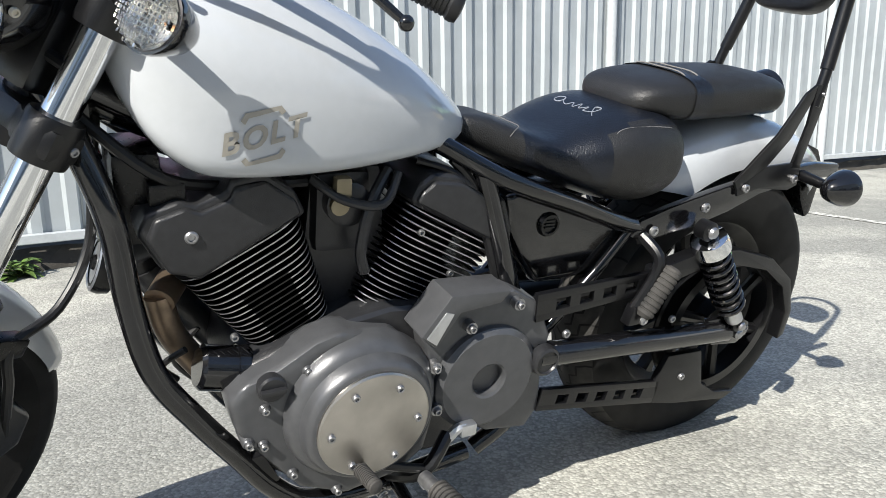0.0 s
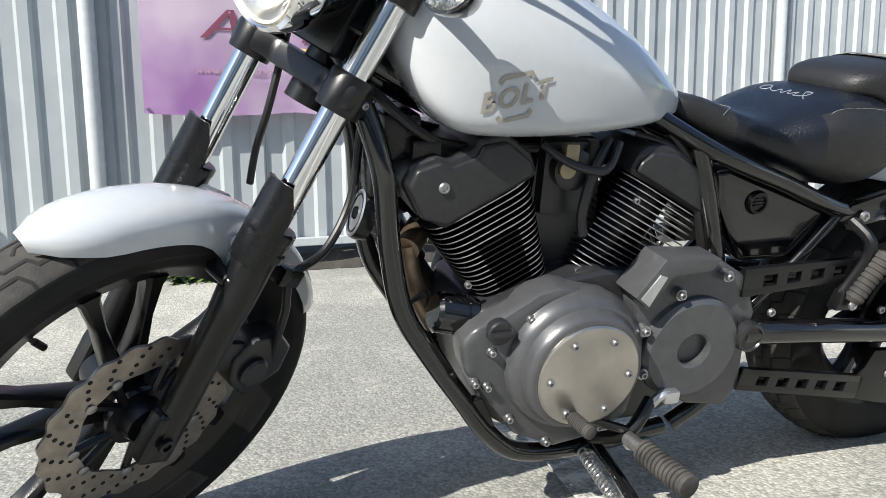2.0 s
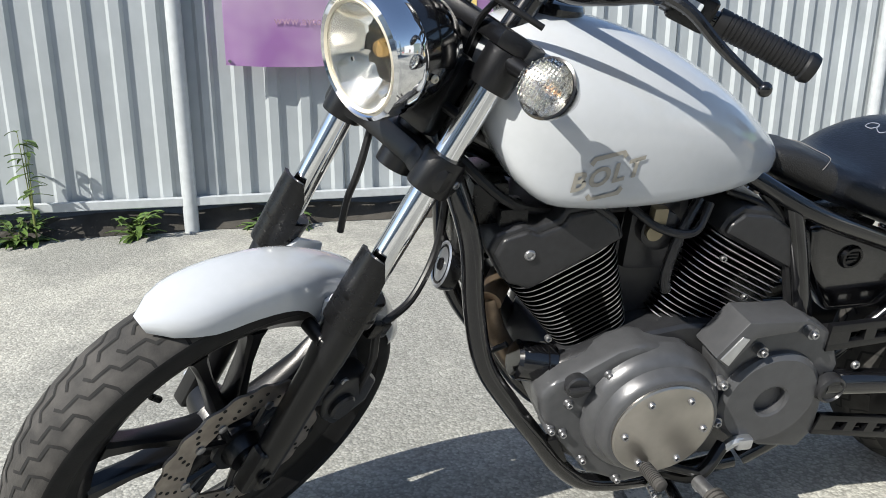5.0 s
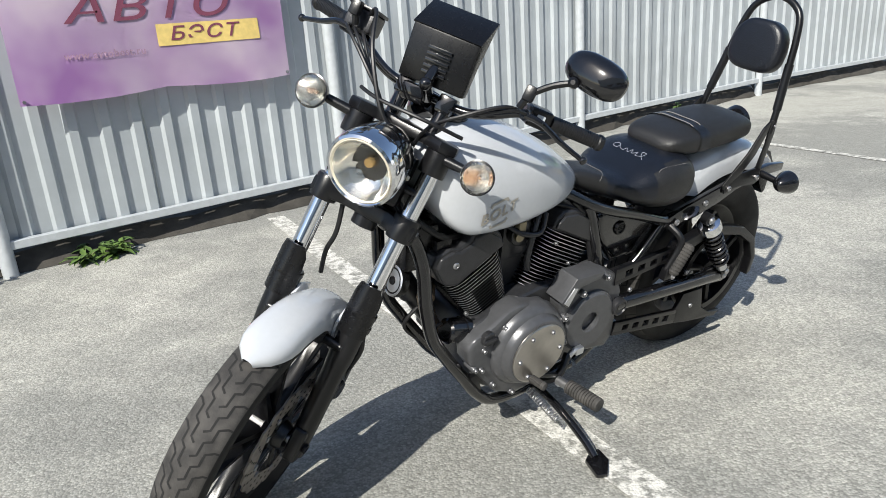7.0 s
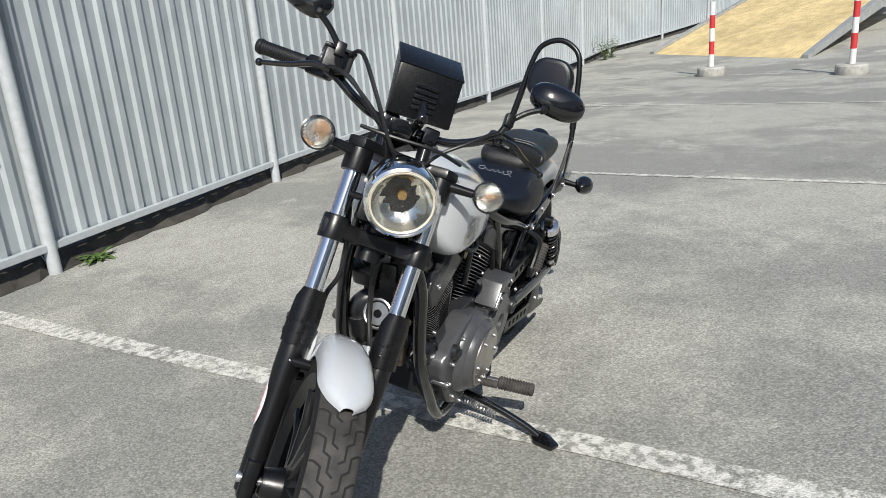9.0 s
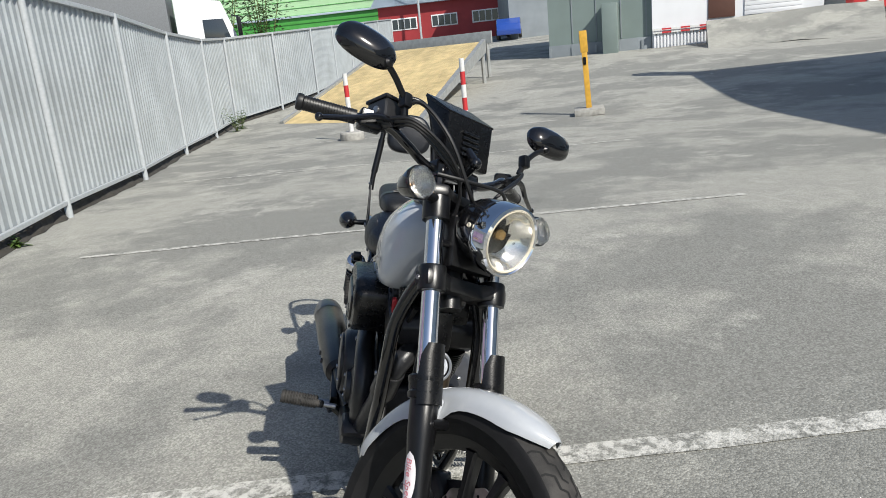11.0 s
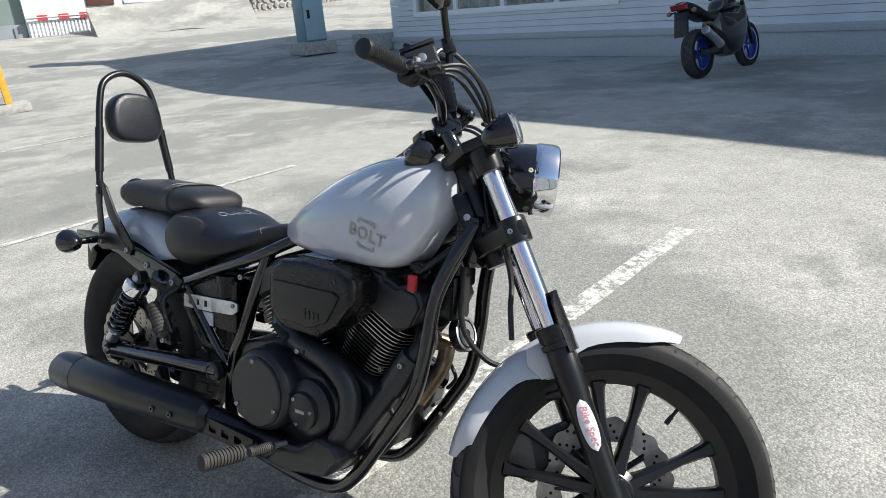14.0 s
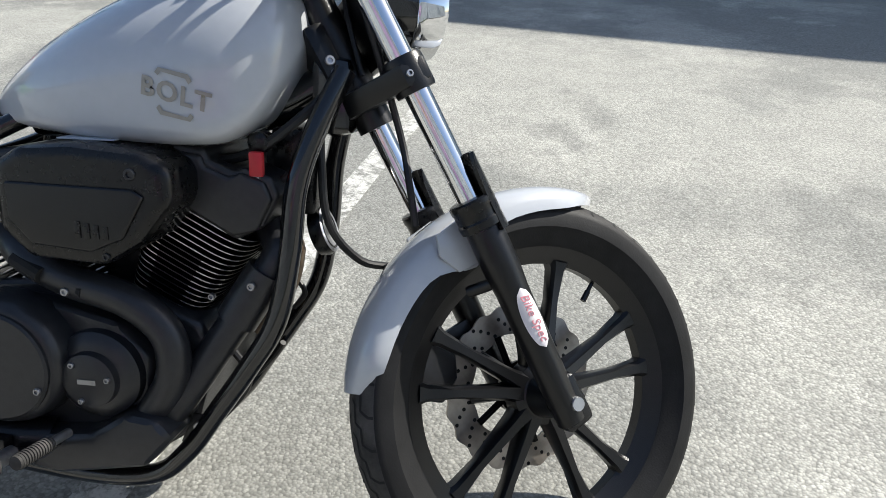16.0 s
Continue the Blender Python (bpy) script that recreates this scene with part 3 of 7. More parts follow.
def loading_ramp():
    root = thing("loading_ramp", "steel loading ramp with yellow ribbed boards", "ramp")
    nl, nr, tr, tl = (Vector(v) for v in ((15.1, 12.1, 0.18), (13.8, 7.55, 0.10), (21.3, 8.15, 1.98), (22.4, 12.3, 2.02)))
    n = 46
    for k in range(n):
        u0, u1 = k / n, (k + 0.86) / n
        bm = bmesh.new()
        q = [nr.lerp(nl, u0), nr.lerp(nl, u1), tr.lerp(tl, u1), tr.lerp(tl, u0)]
        up = Vector((0, 0, 0.03))
        lo = [bm.verts.new(p) for p in q]
        hi = [bm.verts.new(p + up) for p in q]
        bm.faces.new(hi), bm.faces.new(lo[::-1])
        for j in range(4):
            bm.faces.new((lo[j], lo[(j + 1) % 4], hi[(j + 1) % 4], hi[j]))
        part("board", bm, RAMP_BOARD, root, smooth=False)
    for a, b, s in ((nr, tr, -1), (nl, tl, 1)):
        bm = bmesh.new()
        w = (nl - nr).normalized() * 0.16 * s
        up = Vector((0, 0, 0.10))
        dn = Vector((0, 0, -0.32))
        v = [bm.verts.new(p) for p in (a, a + w, a + w + up, a + up, b + dn, b + w + dn, b + w + up, b + up)]
        for f in ((0, 1, 2, 3), (4, 7, 6, 5), (0, 4, 5, 1), (1, 5, 6, 2), (2, 6, 7, 3), (3, 7, 4, 0)):
            bm.faces.new([v[i] for i in f])
        part("side_beam", bm, RAMP_STEEL, root, "grey steel side beam", smooth=False)
    bm = bmesh.new()
    far = Vector((1.8, 0.35, 0))
    v = [bm.verts.new(p) for p in (tr, tl, tl + far, tr + far)]
    f = bm.faces.new(v)
    bmesh.ops.solidify(bm, geom=[f], thickness=0.2)
    part("platform", bm, RAMP_STEEL, root)
    for p in (tr, tl, tr + far, tl + far):
        bm = bmesh.new()
        g = land(p.x)
        rod(bm, (p.x, p.y, g), (p.x, p.y, p.z), 0.07, 8)
        part("leg", bm, RAMP_STEEL, root)
    bm = bmesh.new()
    m = Matrix.Translation((tr + far)) @ ((tl - tr).to_track_quat('X', 'Z')).to_matrix().to_4x4()
    box(bm, (-0.2, -0.04, 0.0), (4.9, 0.04, 0.42), 0.01, 0, m)
    part("end_wall", bm, RAMP_STEEL, root, "low grey end wall")


loading_ramp()


def teal_pillar():
    g = land(16.2)
    root = thing("teal_pillar", "square teal painted steel pillar on a concrete base", "pillar", pose(16.2, -3.22, g, 0, 0, 8))
    bm = bmesh.new()
    box(bm, (-0.45, -0.45, 0), (0.45, 0.45, 0.3), 0.03)
    part("base", bm, CONCRETE, root, "rough concrete base")
    bm = bmesh.new()
    box(bm, (-0.28, -0.28, 0.28), (0.28, 0.28, 6.6), 0.012)
    part("shaft", bm, TEAL, root)
    bm = bmesh.new()
    box(bm, (-0.31, -0.26, 0.34), (-0.28, 0.26, 1.55), 0.006)
    part("cover_plate", bm, mat("pale_teal_plate", (0.34, 0.48, 0.53), 0.45), root, "pale blue cover plate")
    bm = bmesh.new()
    box(bm, (-0.325, 0.12, 0.85), (-0.31, 0.19, 1.05), 0.003)
    part("switch", bm, BLACK_PLASTIC, root, "black switch")
    bm = bmesh.new()
    box(bm, (-0.33, -0.36, 1.42), (-0.30, -0.10, 2.2), 0.006)
    part("notice_board", bm, PVC, root, "white notice board")


teal_pillar()


def near_building():
    a, b = Vector((15.25, -5.03, 0)), Vector((-14.0, -12.5, 0))
    d = (b - a).normalized()
    nrm = Vector((-d.y, d.x, 0))
    if nrm.y < 0:
        nrm.negate()
    m = Matrix(((d.x, nrm.x, 0, a.x), (d.y, nrm.y, 0, a.y), (0, 0, 1, 0), (0, 0, 0, 1)))
    root = thing("panel_building", "pale grey sandwich panel building in shade", "building")
    L0 = (b - a).length
    bm = bmesh.new()
    k = 0
    z = 0.52
    wins = [(0.9, 6.7), (8.6, 13.4), (16, 21)]
    while z < 6.9:
        h = min(0.12, 6.9 - z)
        spans = [(0.0, L0)]
        if 0.98 < z + h / 2 < 2.7:
            spans, s = [], 0.0
            for u, v in wins:
                spans.append((s, u))
                s = v
            spans.append((s, L0))
        for u, v in spans:
            box(bm, (u, -0.25, z), (v, 0.0, z + h - 0.006), 0, 0, m)
        z += h
    part("siding", bm, PANEL_GREY, root, smooth=False)
    bm = bmesh.new()
    box(bm, (0, -7.0, 0), (0.25, -0.25, 6.9), 0, 0, m)
    box(bm, (0.25, -7.0, 0), (L0, -6.8, 6.9), 0, 0, m)
    part("end_wall", bm, PANEL_GREY, root, smooth=False)
    bm = bmesh.new()
    box(bm, (-0.01, -0.2, 0.0), (L0, 0.03, 0.40), 0.01, 0, m)
    box(bm, (-0.01, -0.2, 0.40), (L0, 0.06, 0.52), 0.01, 0, m)
    part("plinth", bm, mat("plinth_sheet", (0.44, 0.46, 0.48), 0.5), root, "grey sheet metal plinth")
    bm = bmesh.new()
    box(bm, (-0.3, -7.2, 6.9), (L0, 0.3, 7.05), 0.02, 0, m)
    part("roof", bm, PANEL_GREY, root)
    for u, v in wins:
        win = new("window")
        win.parent = root
        fr = bmesh.new()
        for q in ((u, -0.12, 0.95, v, 0.03, 1.07), (u, -0.12, 2.6, v, 0.03, 2.72), (u, -0.12, 1.07, u + 0.12, 0.03, 2.6), (v - 0.12, -0.12, 1.07, v, 0.03, 2.6)):
            box(fr, q[:3], q[3:], 0.01, 0, m)
        n = 4
        for j in range(1, n):
            s = u + (v - u) * j / n
            box(fr, (s - 0.06, -0.10, 1.07), (s + 0.06, 0.01, 2.6), 0.008, 0, m)
        part("window_frame", fr, PVC, win, "white plastic window frame")
        for j in range(n):
            pn = bmesh.new()
            s0, s1 = u + (v - u) * j / n, u + (v - u) * (j + 1) / n
            box(pn, (s0 + 0.06, -0.06, 1.07), (s1 - 0.06, -0.05, 2.6), 0, 0, m)
            o = part("pane", pn, VISOR, win)
            o.visible_shadow = False
        cu = bmesh.new()
        cols = []
        for j in range(80):
            s = u + (v - u) * j / 79
            off = -0.32 + 0.03 * math.sin(j * 1.7) + 0.02 * math.sin(j * 0.6)
            cols.append([cu.verts.new(m @ Vector((s, off, zz))) for zz in (0.9, 2.8)])
        for p, q in zip(cols, cols[1:]):
            cu.faces.new((p[0], q[0], q[1], p[1]))
        part("curtain", cu, CURTAIN, win, "pale gathered curtain")
    bm = bmesh.new()
    box(bm, (-1.3, -0.5, 0), (-0.05, 0.35, 0.42), 0.03, 0, m @ Matrix.Translation((0, 0, land(15.3))))
    solid("stone_step", bm, CONCRETE, "rough dark concrete step beside the building", "step")


near_building()


def simple_house(name, label, x, y, z, w, dpt, h, rz, wall, extra=None, cat="building"):
    """A far building: walls, roof slab and what extra adds, front face along local x at y = 0."""
    root = thing(name, label, cat, pose(x, y, z, 0, 0, rz))
    bm = bmesh.new()
    box(bm, (0, 0, -1.5), (w, dpt, h), 0)
    part("wall", bm, wall, root, smooth=False)
    bm = bmesh.new()
    box(bm, (-0.2, -0.25, h), (w + 0.2, dpt + 0.2, h + 0.2), 0.02)
    part("roof", bm, ROOF_BLUE, root)
    return root


def far_window(root, x, z, w, h, n=3):
    win = new("window")
    win.parent = root
    bm = bmesh.new()
    box(bm, (x - 0.06, -0.05, z - 0.06), (x + w + 0.06, 0.04, z + h + 0.06), 0.01)
    part("frame", bm, PVC, win, "white frame")
    for k in range(n):
        bm = bmesh.new()
        box(bm, (x + w * k / n + 0.04, -0.065, z + 0.04), (x + w * (k + 1) / n - 0.04, -0.05, z + h - 0.04), 0)
        part("pane", bm, WINDOW_DARK, win)


def far_yard():
    # grey-green block with the white annex
    g = simple_house("warehouse", "grey green clad warehouse with a dark base", 29.3, 7.6, 1.2, 4.2, 9, 6.5, -88, GREENGREY)
    for k in range(1, 5):
        bm = bmesh.new()
        box(bm, (k - 0.02, -0.03, 0.6), (k + 0.02, 0.0, 6.5), 0)
        part("seam", bm, GREY_BLOCK, g)
    bm = bmesh.new()
    box(bm, (0.0, -0.12, -0.6), (4.2, 0.0, 0.55), 0.01)
    for k in range(5):
        box(bm, (k * 0.95, -0.16, -0.5), (k * 0.95 + 0.1, -0.12, 0.45), 0)
    part("base_panel", bm, GREY_BLOCK, g, "grey base cladding")
    bm = bmesh.new()
    box(bm, (2.3, -0.7, -0.1), (2.9, -0.05, 2.0), 0.01)
    part("electrical_cabinet", bm, GREENGREY, g, "grey green electrical cabinet")
    w = simple_house("annex_building", "white clad annex with door and garage door", 29.2, 3.35, 1.2, 6.4, 9, 6.0, -80, WHITE_WALL)
    bm = bmesh.new()
    box(bm, (2.15, -0.05, 1.0), (3.15, 0.02, 3.1), 0.01)
    part("door", bm, BROWN_DOOR, w, "brown steel door")
    bm = bmesh.new()
    for k in range(14):
        box(bm, (3.5, -0.05, 1.0 + k * 0.17), (5.6, 0.0, 1.0 + k * 0.17 + 0.16), 0.01)
    part("garage_door", bm, WHITE_WALL, w, "white ribbed garage door")
    bm = bmesh.new()
    for k in range(16):
        box(bm, (0.05 + k * 0.13, -0.07, -0.3), (0.12 + k * 0.13, 0.0, 0.62), 0.005)
    part("base_panel", bm, WHITE_WALL, w, "white ribbed base panel")
    for z in (0.62, 0.75):
        for k in range(6):
            bm = bmesh.new()
            box(bm, (0.0 + k * 0.36, -0.14, z), (0.36 + k * 0.36, -0.06, z + 0.06), 0)
            part("kerb_bar", bm, POLE_RED if k % 2 else POLE_WHITE, w, "red and white striped bar")
    # earth ramp to the garage door
    bm = bmesh.new()
    v = [(26.6, 1.2, land(26.6) - 0.05), (28.9, 1.3, 2.1), (30.0, -4.9, 2.2), (25.4, -4.2, land(25.4) - 0.05), (29.6, -3.0, 2.25), (28.9, 1.3, 0.5), (26.5, -1.8, 1.1)]
    a = [bm.verts.new(p) for p in v]
    for f in ((0, 6, 4, 1), (6, 3, 2, 4), (0, 1, 5)):
        bm.faces.new([a[i] for i in f])
    solid("earth_ramp", bm, ASPHALT, "worn asphalt slope up to the garage door", "ramp", "structure", smooth=False)
    # dumpster
    root = thing("dumpster", "red steel rubbish container with a sloping lid", "container", pose(31.5, -4.2, 2.0, 0, 0, -80))
    bm = bmesh.new()
    plate(bm, [(0, 0), (1.5, 0), (1.6, 0.62), (1.5, 0.8), (0.1, 0.68), (-0.1, 0.6)], 0, 0.9, 0.03)
    part("body", bm, POLE_RED, root)
    bm = bmesh.new()
    box(bm, (-0.1, -0.05, 0.72), (1.6, 0.95, 0.80), 0.02)
    part("lid", bm, RED, root)
    # stone wall
    root = thing("rubble_wall", "retaining wall of grey rubble stone with pale joints", "wall", pose(31.6, -4.7, 1.25, 0, 0, -62))
    bm = bmesh.new()
    box(bm, (0, 0, -1), (16, 0.5, 1.0), 0.02)
    part("mortar", bm, CONCRETE, root, "pale mortar")
    bm = bmesh.new()
    x = 0.0
    rnd = random.Random(4)
    for row in range(5):
        x = -0.1 * row
        while x < 15.8:
            w_ = rnd.uniform(0.22, 0.5)
            n = 6
            c = Vector((x + w_ / 2, -0.02, -0.45 + row * 0.3 + rnd.uniform(-0.05, 0.05)))
            lo = [bm.verts.new(c + Vector((math.cos(6.283 * k / n) * w_ * 0.47 * rnd.uniform(0.85, 1.1), 0.04, math.sin(6.283 * k / n) * 0.15 * rnd.uniform(0.85, 1.1)))) for k in range(n)]
            hi = [bm.verts.new(v_.co * 1.0 + (c - v_.co) * 0.2 + Vector((0, -0.09, 0))) for v_ in lo]
            bm.faces.new(hi)
            for k in range(n):
                bm.faces.new((lo[k], lo[(k + 1) % n], hi[(k + 1) % n], hi[k]))
            x += w_
    tagged(part("stones", bm, STONE, root, "grey rubble stones", smooth=False), kind="stuff")
    bm = bmesh.new()
    box(bm, (-0.1, -0.12, 1.0), (16, 0.5, 1.12), 0.02)
    part("coping", bm, PVC, root, "white coping")
    s = simple_house("shop_building", "long low building with large windows above the stone wall", 32.2, -4.6, 2.3, 16, 6, 4.5, -62, GREY_BLOCK)
    for k in range(4):
        far_window(s, 0.6 + k * 3.9, 0.5, 3.2, 2.2, 3)
    # red building with blue roof, green hall, grey blocks
    r = simple_house("red_building", "red walled building with a pale blue roof", 58, 28.8, 3.3, 15, 10, 3.6, -80, RED_WALL)
    for k in range(4):
        far_window(r, 1.2 + k * 3.6, 1.6, 2.2, 0.9, 4)
    bm = bmesh.new()
    v = [bm.verts.new(p) for p in ((-0.5, -0.6, 3.6), (15.5, -0.6, 3.6), (15.5, 5, 6.6), (-0.5, 5, 6.6))]
    bmesh.ops.solidify(bm, geom=[bm.faces.new(v)], thickness=0.15)
    part("sloping_roof", bm, ROOF_BLUE, r, "pale blue sheet roof")
    gh = simple_house("green_hall", "green and pale green clad hall", 60, 60, 3.0, 30, 12, 4.6, -78, GREEN_WALL)
    bm = bmesh.new()
    box(bm, (0, -0.1, 4.6), (30, 12, 12), 0)
    part("upper_wall", bm, GREEN_PALE, gh, "pale green cladding")
    bm = bmesh.new()
    for k in range(16):
        box(bm, (0, -0.16, 0.6 + k * 0.7), (30, -0.1, 0.64 + k * 0.7), 0)
    part("cladding_seams", bm, GREEN_WALL, gh)
    gb = simple_house("grey_block_building", "grey concrete block building", 50, 14.8, 2.8, 7, 10, 9, -70, GREY_BLOCK)
    for k in range(3):
        far_window(gb, 0.7 + k * 2.1, 3.2, 1.2, 3.0, 2)
    # parked blue car
    car = thing("parked_car", "blue hatchback car parked before the red building", "car", pose(50.5, 15.0, land(50.5), 0, 0, 14))
    bm = bmesh.new()
    plate(bm, [(-2, 0.25), (2, 0.25), (2.05, 0.6), (1.9, 0.85), (0.9, 0.95), (0.4, 1.38), (-1.2, 1.42), (-1.9, 1.0), (-2.05, 0.6)], -0.85, 0.85, 0.08, seg=3)
    part("body", bm, BLUE_CAR, car)
    bm = bmesh.new()
    plate(bm, [(0.75, 0.98), (0.38, 1.33), (-1.1, 1.36), (-1.6, 1.0)], -0.87, 0.87, 0.02)
    part("windows", bm, WINDOW_DARK, car, "dark windows")
    for x in (-1.3, 1.3):
        for y in (-0.8, 0.8):
            bm = bmesh.new()
            lathe(bm, [(0.18, -0.1), (0.3, -0.1), (0.32, -0.06), (0.32, 0.06), (0.3, 0.1), (0.18, 0.1)], (x, y, 0.32), 'Y', 20)
            part("wheel", bm, RUBBER, car)
    # lorry behind the fence
    lo = thing("lorry", "white lorry cab with a grey box behind the fence", "lorry", pose(20.5, 18.6, 0.5, 0, 0, -55))
    bm = bmesh.new()
    box(bm, (-9, -1.25, 1.0), (-0.9, 1.25, 5.0), 0.05)
    part("box_body", bm, TRUCK_GREY, lo, "grey box body")
    bm = bmesh.new()
    plate(bm, [(-0.7, 0.6), (1.4, 0.6), (1.55, 1.6), (1.3, 2.6), (0.9, 3.8), (-0.7, 4.0)], -1.2, 1.2, 0.08)
    part("cab", bm, WHITE_WALL, lo, "white cab")
    bm = bmesh.new()
    plate(bm, [(0.2, 2.3), (1.15, 2.3), (0.9, 3.2), (0.2, 3.2)], -1.23, 1.23, 0.02)
    part("side_window", bm, WINDOW_DARK, lo)
    bm = bmesh.new()
    box(bm, (1.35, -1.62, 2.4), (1.5, -1.3, 3.2), 0.05)
    rod(bm, (1.2, -1.2, 3.3), (1.42, -1.45, 3.2), 0.025)
    part("mirror", bm, BLACK_PLASTIC, lo, "black side mirror")
    for x in (-7.5, -6.2, 0.4):
        bm = bmesh.new()
        lathe(bm, [(0.25, -0.15), (0.48, -0.15), (0.5, 0), (0.48, 0.15), (0.25, 0.15)], (x, -1.05, 0.35), 'Y', 20)
        part("wheel", bm, RUBBER, lo)
    # shrubs behind the fence
    rnd = random.Random(9)
    for x, y, h, n in ((24.5, 23.2, 4.6, 900), (27.5, 22.8, 5.2, 1100), (30.5, 22.6, 5.6, 1100)):
        root = thing("shrub", "tall leafy green shrub behind the fence", "shrub", pose(x, y, land(x)), "shrubs behind the fence")
        st, lf = bmesh.new(), bmesh.new()
        for k in range(7):
            a = rnd.uniform(0, 6.28)
            rr = rnd.uniform(0.3, 1.2)
            tip = Vector((math.cos(a) * rr, math.sin(a) * rr, h * rnd.uniform(0.7, 1)))
            tube(st, [(0, 0, 0), tip * 0.5 + Vector((0, 0, 0.3)), tip], 0.05, 6, 3, 0, 0.01)
            for _ in range(n // 7):
                t = rnd.uniform(0.3, 1.05)
                p = tip * t + Vector((rnd.gauss(0, 0.35), rnd.gauss(0, 0.35), rnd.gauss(0, 0.3)))
                b = rnd.uniform(0, 6.28)
                leaf_shape(lf, p, (math.cos(b), math.sin(b), rnd.uniform(-0.4, 0.6)), 0.2, 0.11, 0.04)
        part("trunk", st, STEM, root)
        part("crown", lf, LEAF2, root)
    # antenna mast on the red building, street poles
    bm = bmesh.new()
    rod(bm, (57, 24.5, 3), (57, 24.5, 13), 0.1, 8)
    solid("street_pole", bm, POST_GREY, "grey steel street pole", "pole")


far_yard()

# ---- the motorcycle ----
BIKE_AT, HEADING, LEAN = (0.540, 2.308, 0.0), -151.8, 13.4
RAKE, STEER = radians(28.3), radians(35.7)
BIKE_M = Matrix.Translation(BIKE_AT) @ Matrix.Rotation(radians(HEADING), 4, 'Z') @ Matrix.Rotation(radians(-LEAN), 4, 'X')
bike = thing("motorcycle", "white and black cruiser motorcycle leaning on its side stand", "motorcycle", BIKE_M)
_n = Vector((math.cos(RAKE), 0, math.sin(RAKE)))
_a = Vector((-math.sin(RAKE), 0, math.cos(RAKE)))
_nf = _n * math.cos(STEER) + Vector((0, math.sin(STEER), 0))
_lf = Vector((0, math.cos(STEER), 0)) - _n * math.sin(STEER)
FORK_M = Matrix(((_nf.x, _lf.x, _a.x, 1.527), (_nf.y, _lf.y, _a.y, 0), (_nf.z, _lf.z, _a.z, 0.314), (0, 0, 0, 1)))


def bp(name, bm, material, label="", parent=None, m=None, smooth=True):
    return part(name, bm, material, parent or bike, label, m, smooth)


def tyre_mesh(bm, c, R, half, rim):
    """A rounded tyre: tread crown, shoulders, sidewalls and beads."""
    prof = []
    for k in range(15):
        t = -1 + 2 * k / 14
        prof.append((R - 0.36 * half * abs(t) ** 2.3, t * half * 0.93))
    side = [(R - half * 0.55, half * 1.0), (R - half * 0.95, half * 1.0), (rim + 0.018, half * 0.86), (rim + 0.002, half * 0.72), (rim - 0.006, half * 0.6)]
    prof = [(r, -y) for r, y in side[::-1]] + prof + side
    lathe(bm, prof, c, 'Y', 72, cap=False)
    for f in bm.faces:
        q = f.calc_center_median() - Vector(c)
        f.material_index = 1 if abs(q.y) < half * 0.92 and math.hypot(q.x, q.z) > R - half * 0.6 else 0


def tread(bm, c, R, half, pitch_n, w=0.0046):
    """Zigzag tread grooves laid into the crown."""
    def surf(u, a, lift):
        t = max(-1, min(1, u / (half * 0.93)))
        r = R - 0.36 * half * abs(t) ** 2.3 + lift
        return Vector(c) + Vector((math.cos(a) * r, u, math.sin(a) * r))
    st = 2 * math.pi / pitch_n
    h = half
    shape = [(0.05, 0.0), (0.30, 0.30), (0.31, 1.35), (0.58, 1.65), (0.59, 2.60), (0.88, 2.95), (1.03, 2.95)]
    for s in (1, -1):
        for k in range(pitch_n):
            a0 = (k + (0.5 if s < 0 else 0)) * st
            pts = []
            for (u0, v0), (u1, v1) in zip(shape, shape[1:]):
                for j in range(3):
                    f = j / 3
                    pts.append((s * h * 0.9 * (u0 + (u1 - u0) * f), a0 + st * 0.5 * (v0 + (v1 - v0) * f)))
            pts.append((s * h * 0.9 * shape[-1][0], a0 + st * 0.5 * shape[-1][1]))
            prev = None
            for i, (u, a) in enumerate(pts):
                q = pts[min(i + 1, len(pts) - 1)]
                p = pts[max(i - 1, 0)]
                du, da = q[0] - p[0], (q[1] - p[1]) * R
                ln = math.hypot(du, da) or 1
                ou, oa = -da / ln * w / 2, du / ln * w / 2 / R
                row = (bm.verts.new(surf(u + ou, a + oa, 0.0006)), bm.verts.new(surf(u - ou, a - oa, 0.0006)))
                if prev:
                    bm.faces.new((prev[0], prev[1], row[1], row[0]))
                prev = row


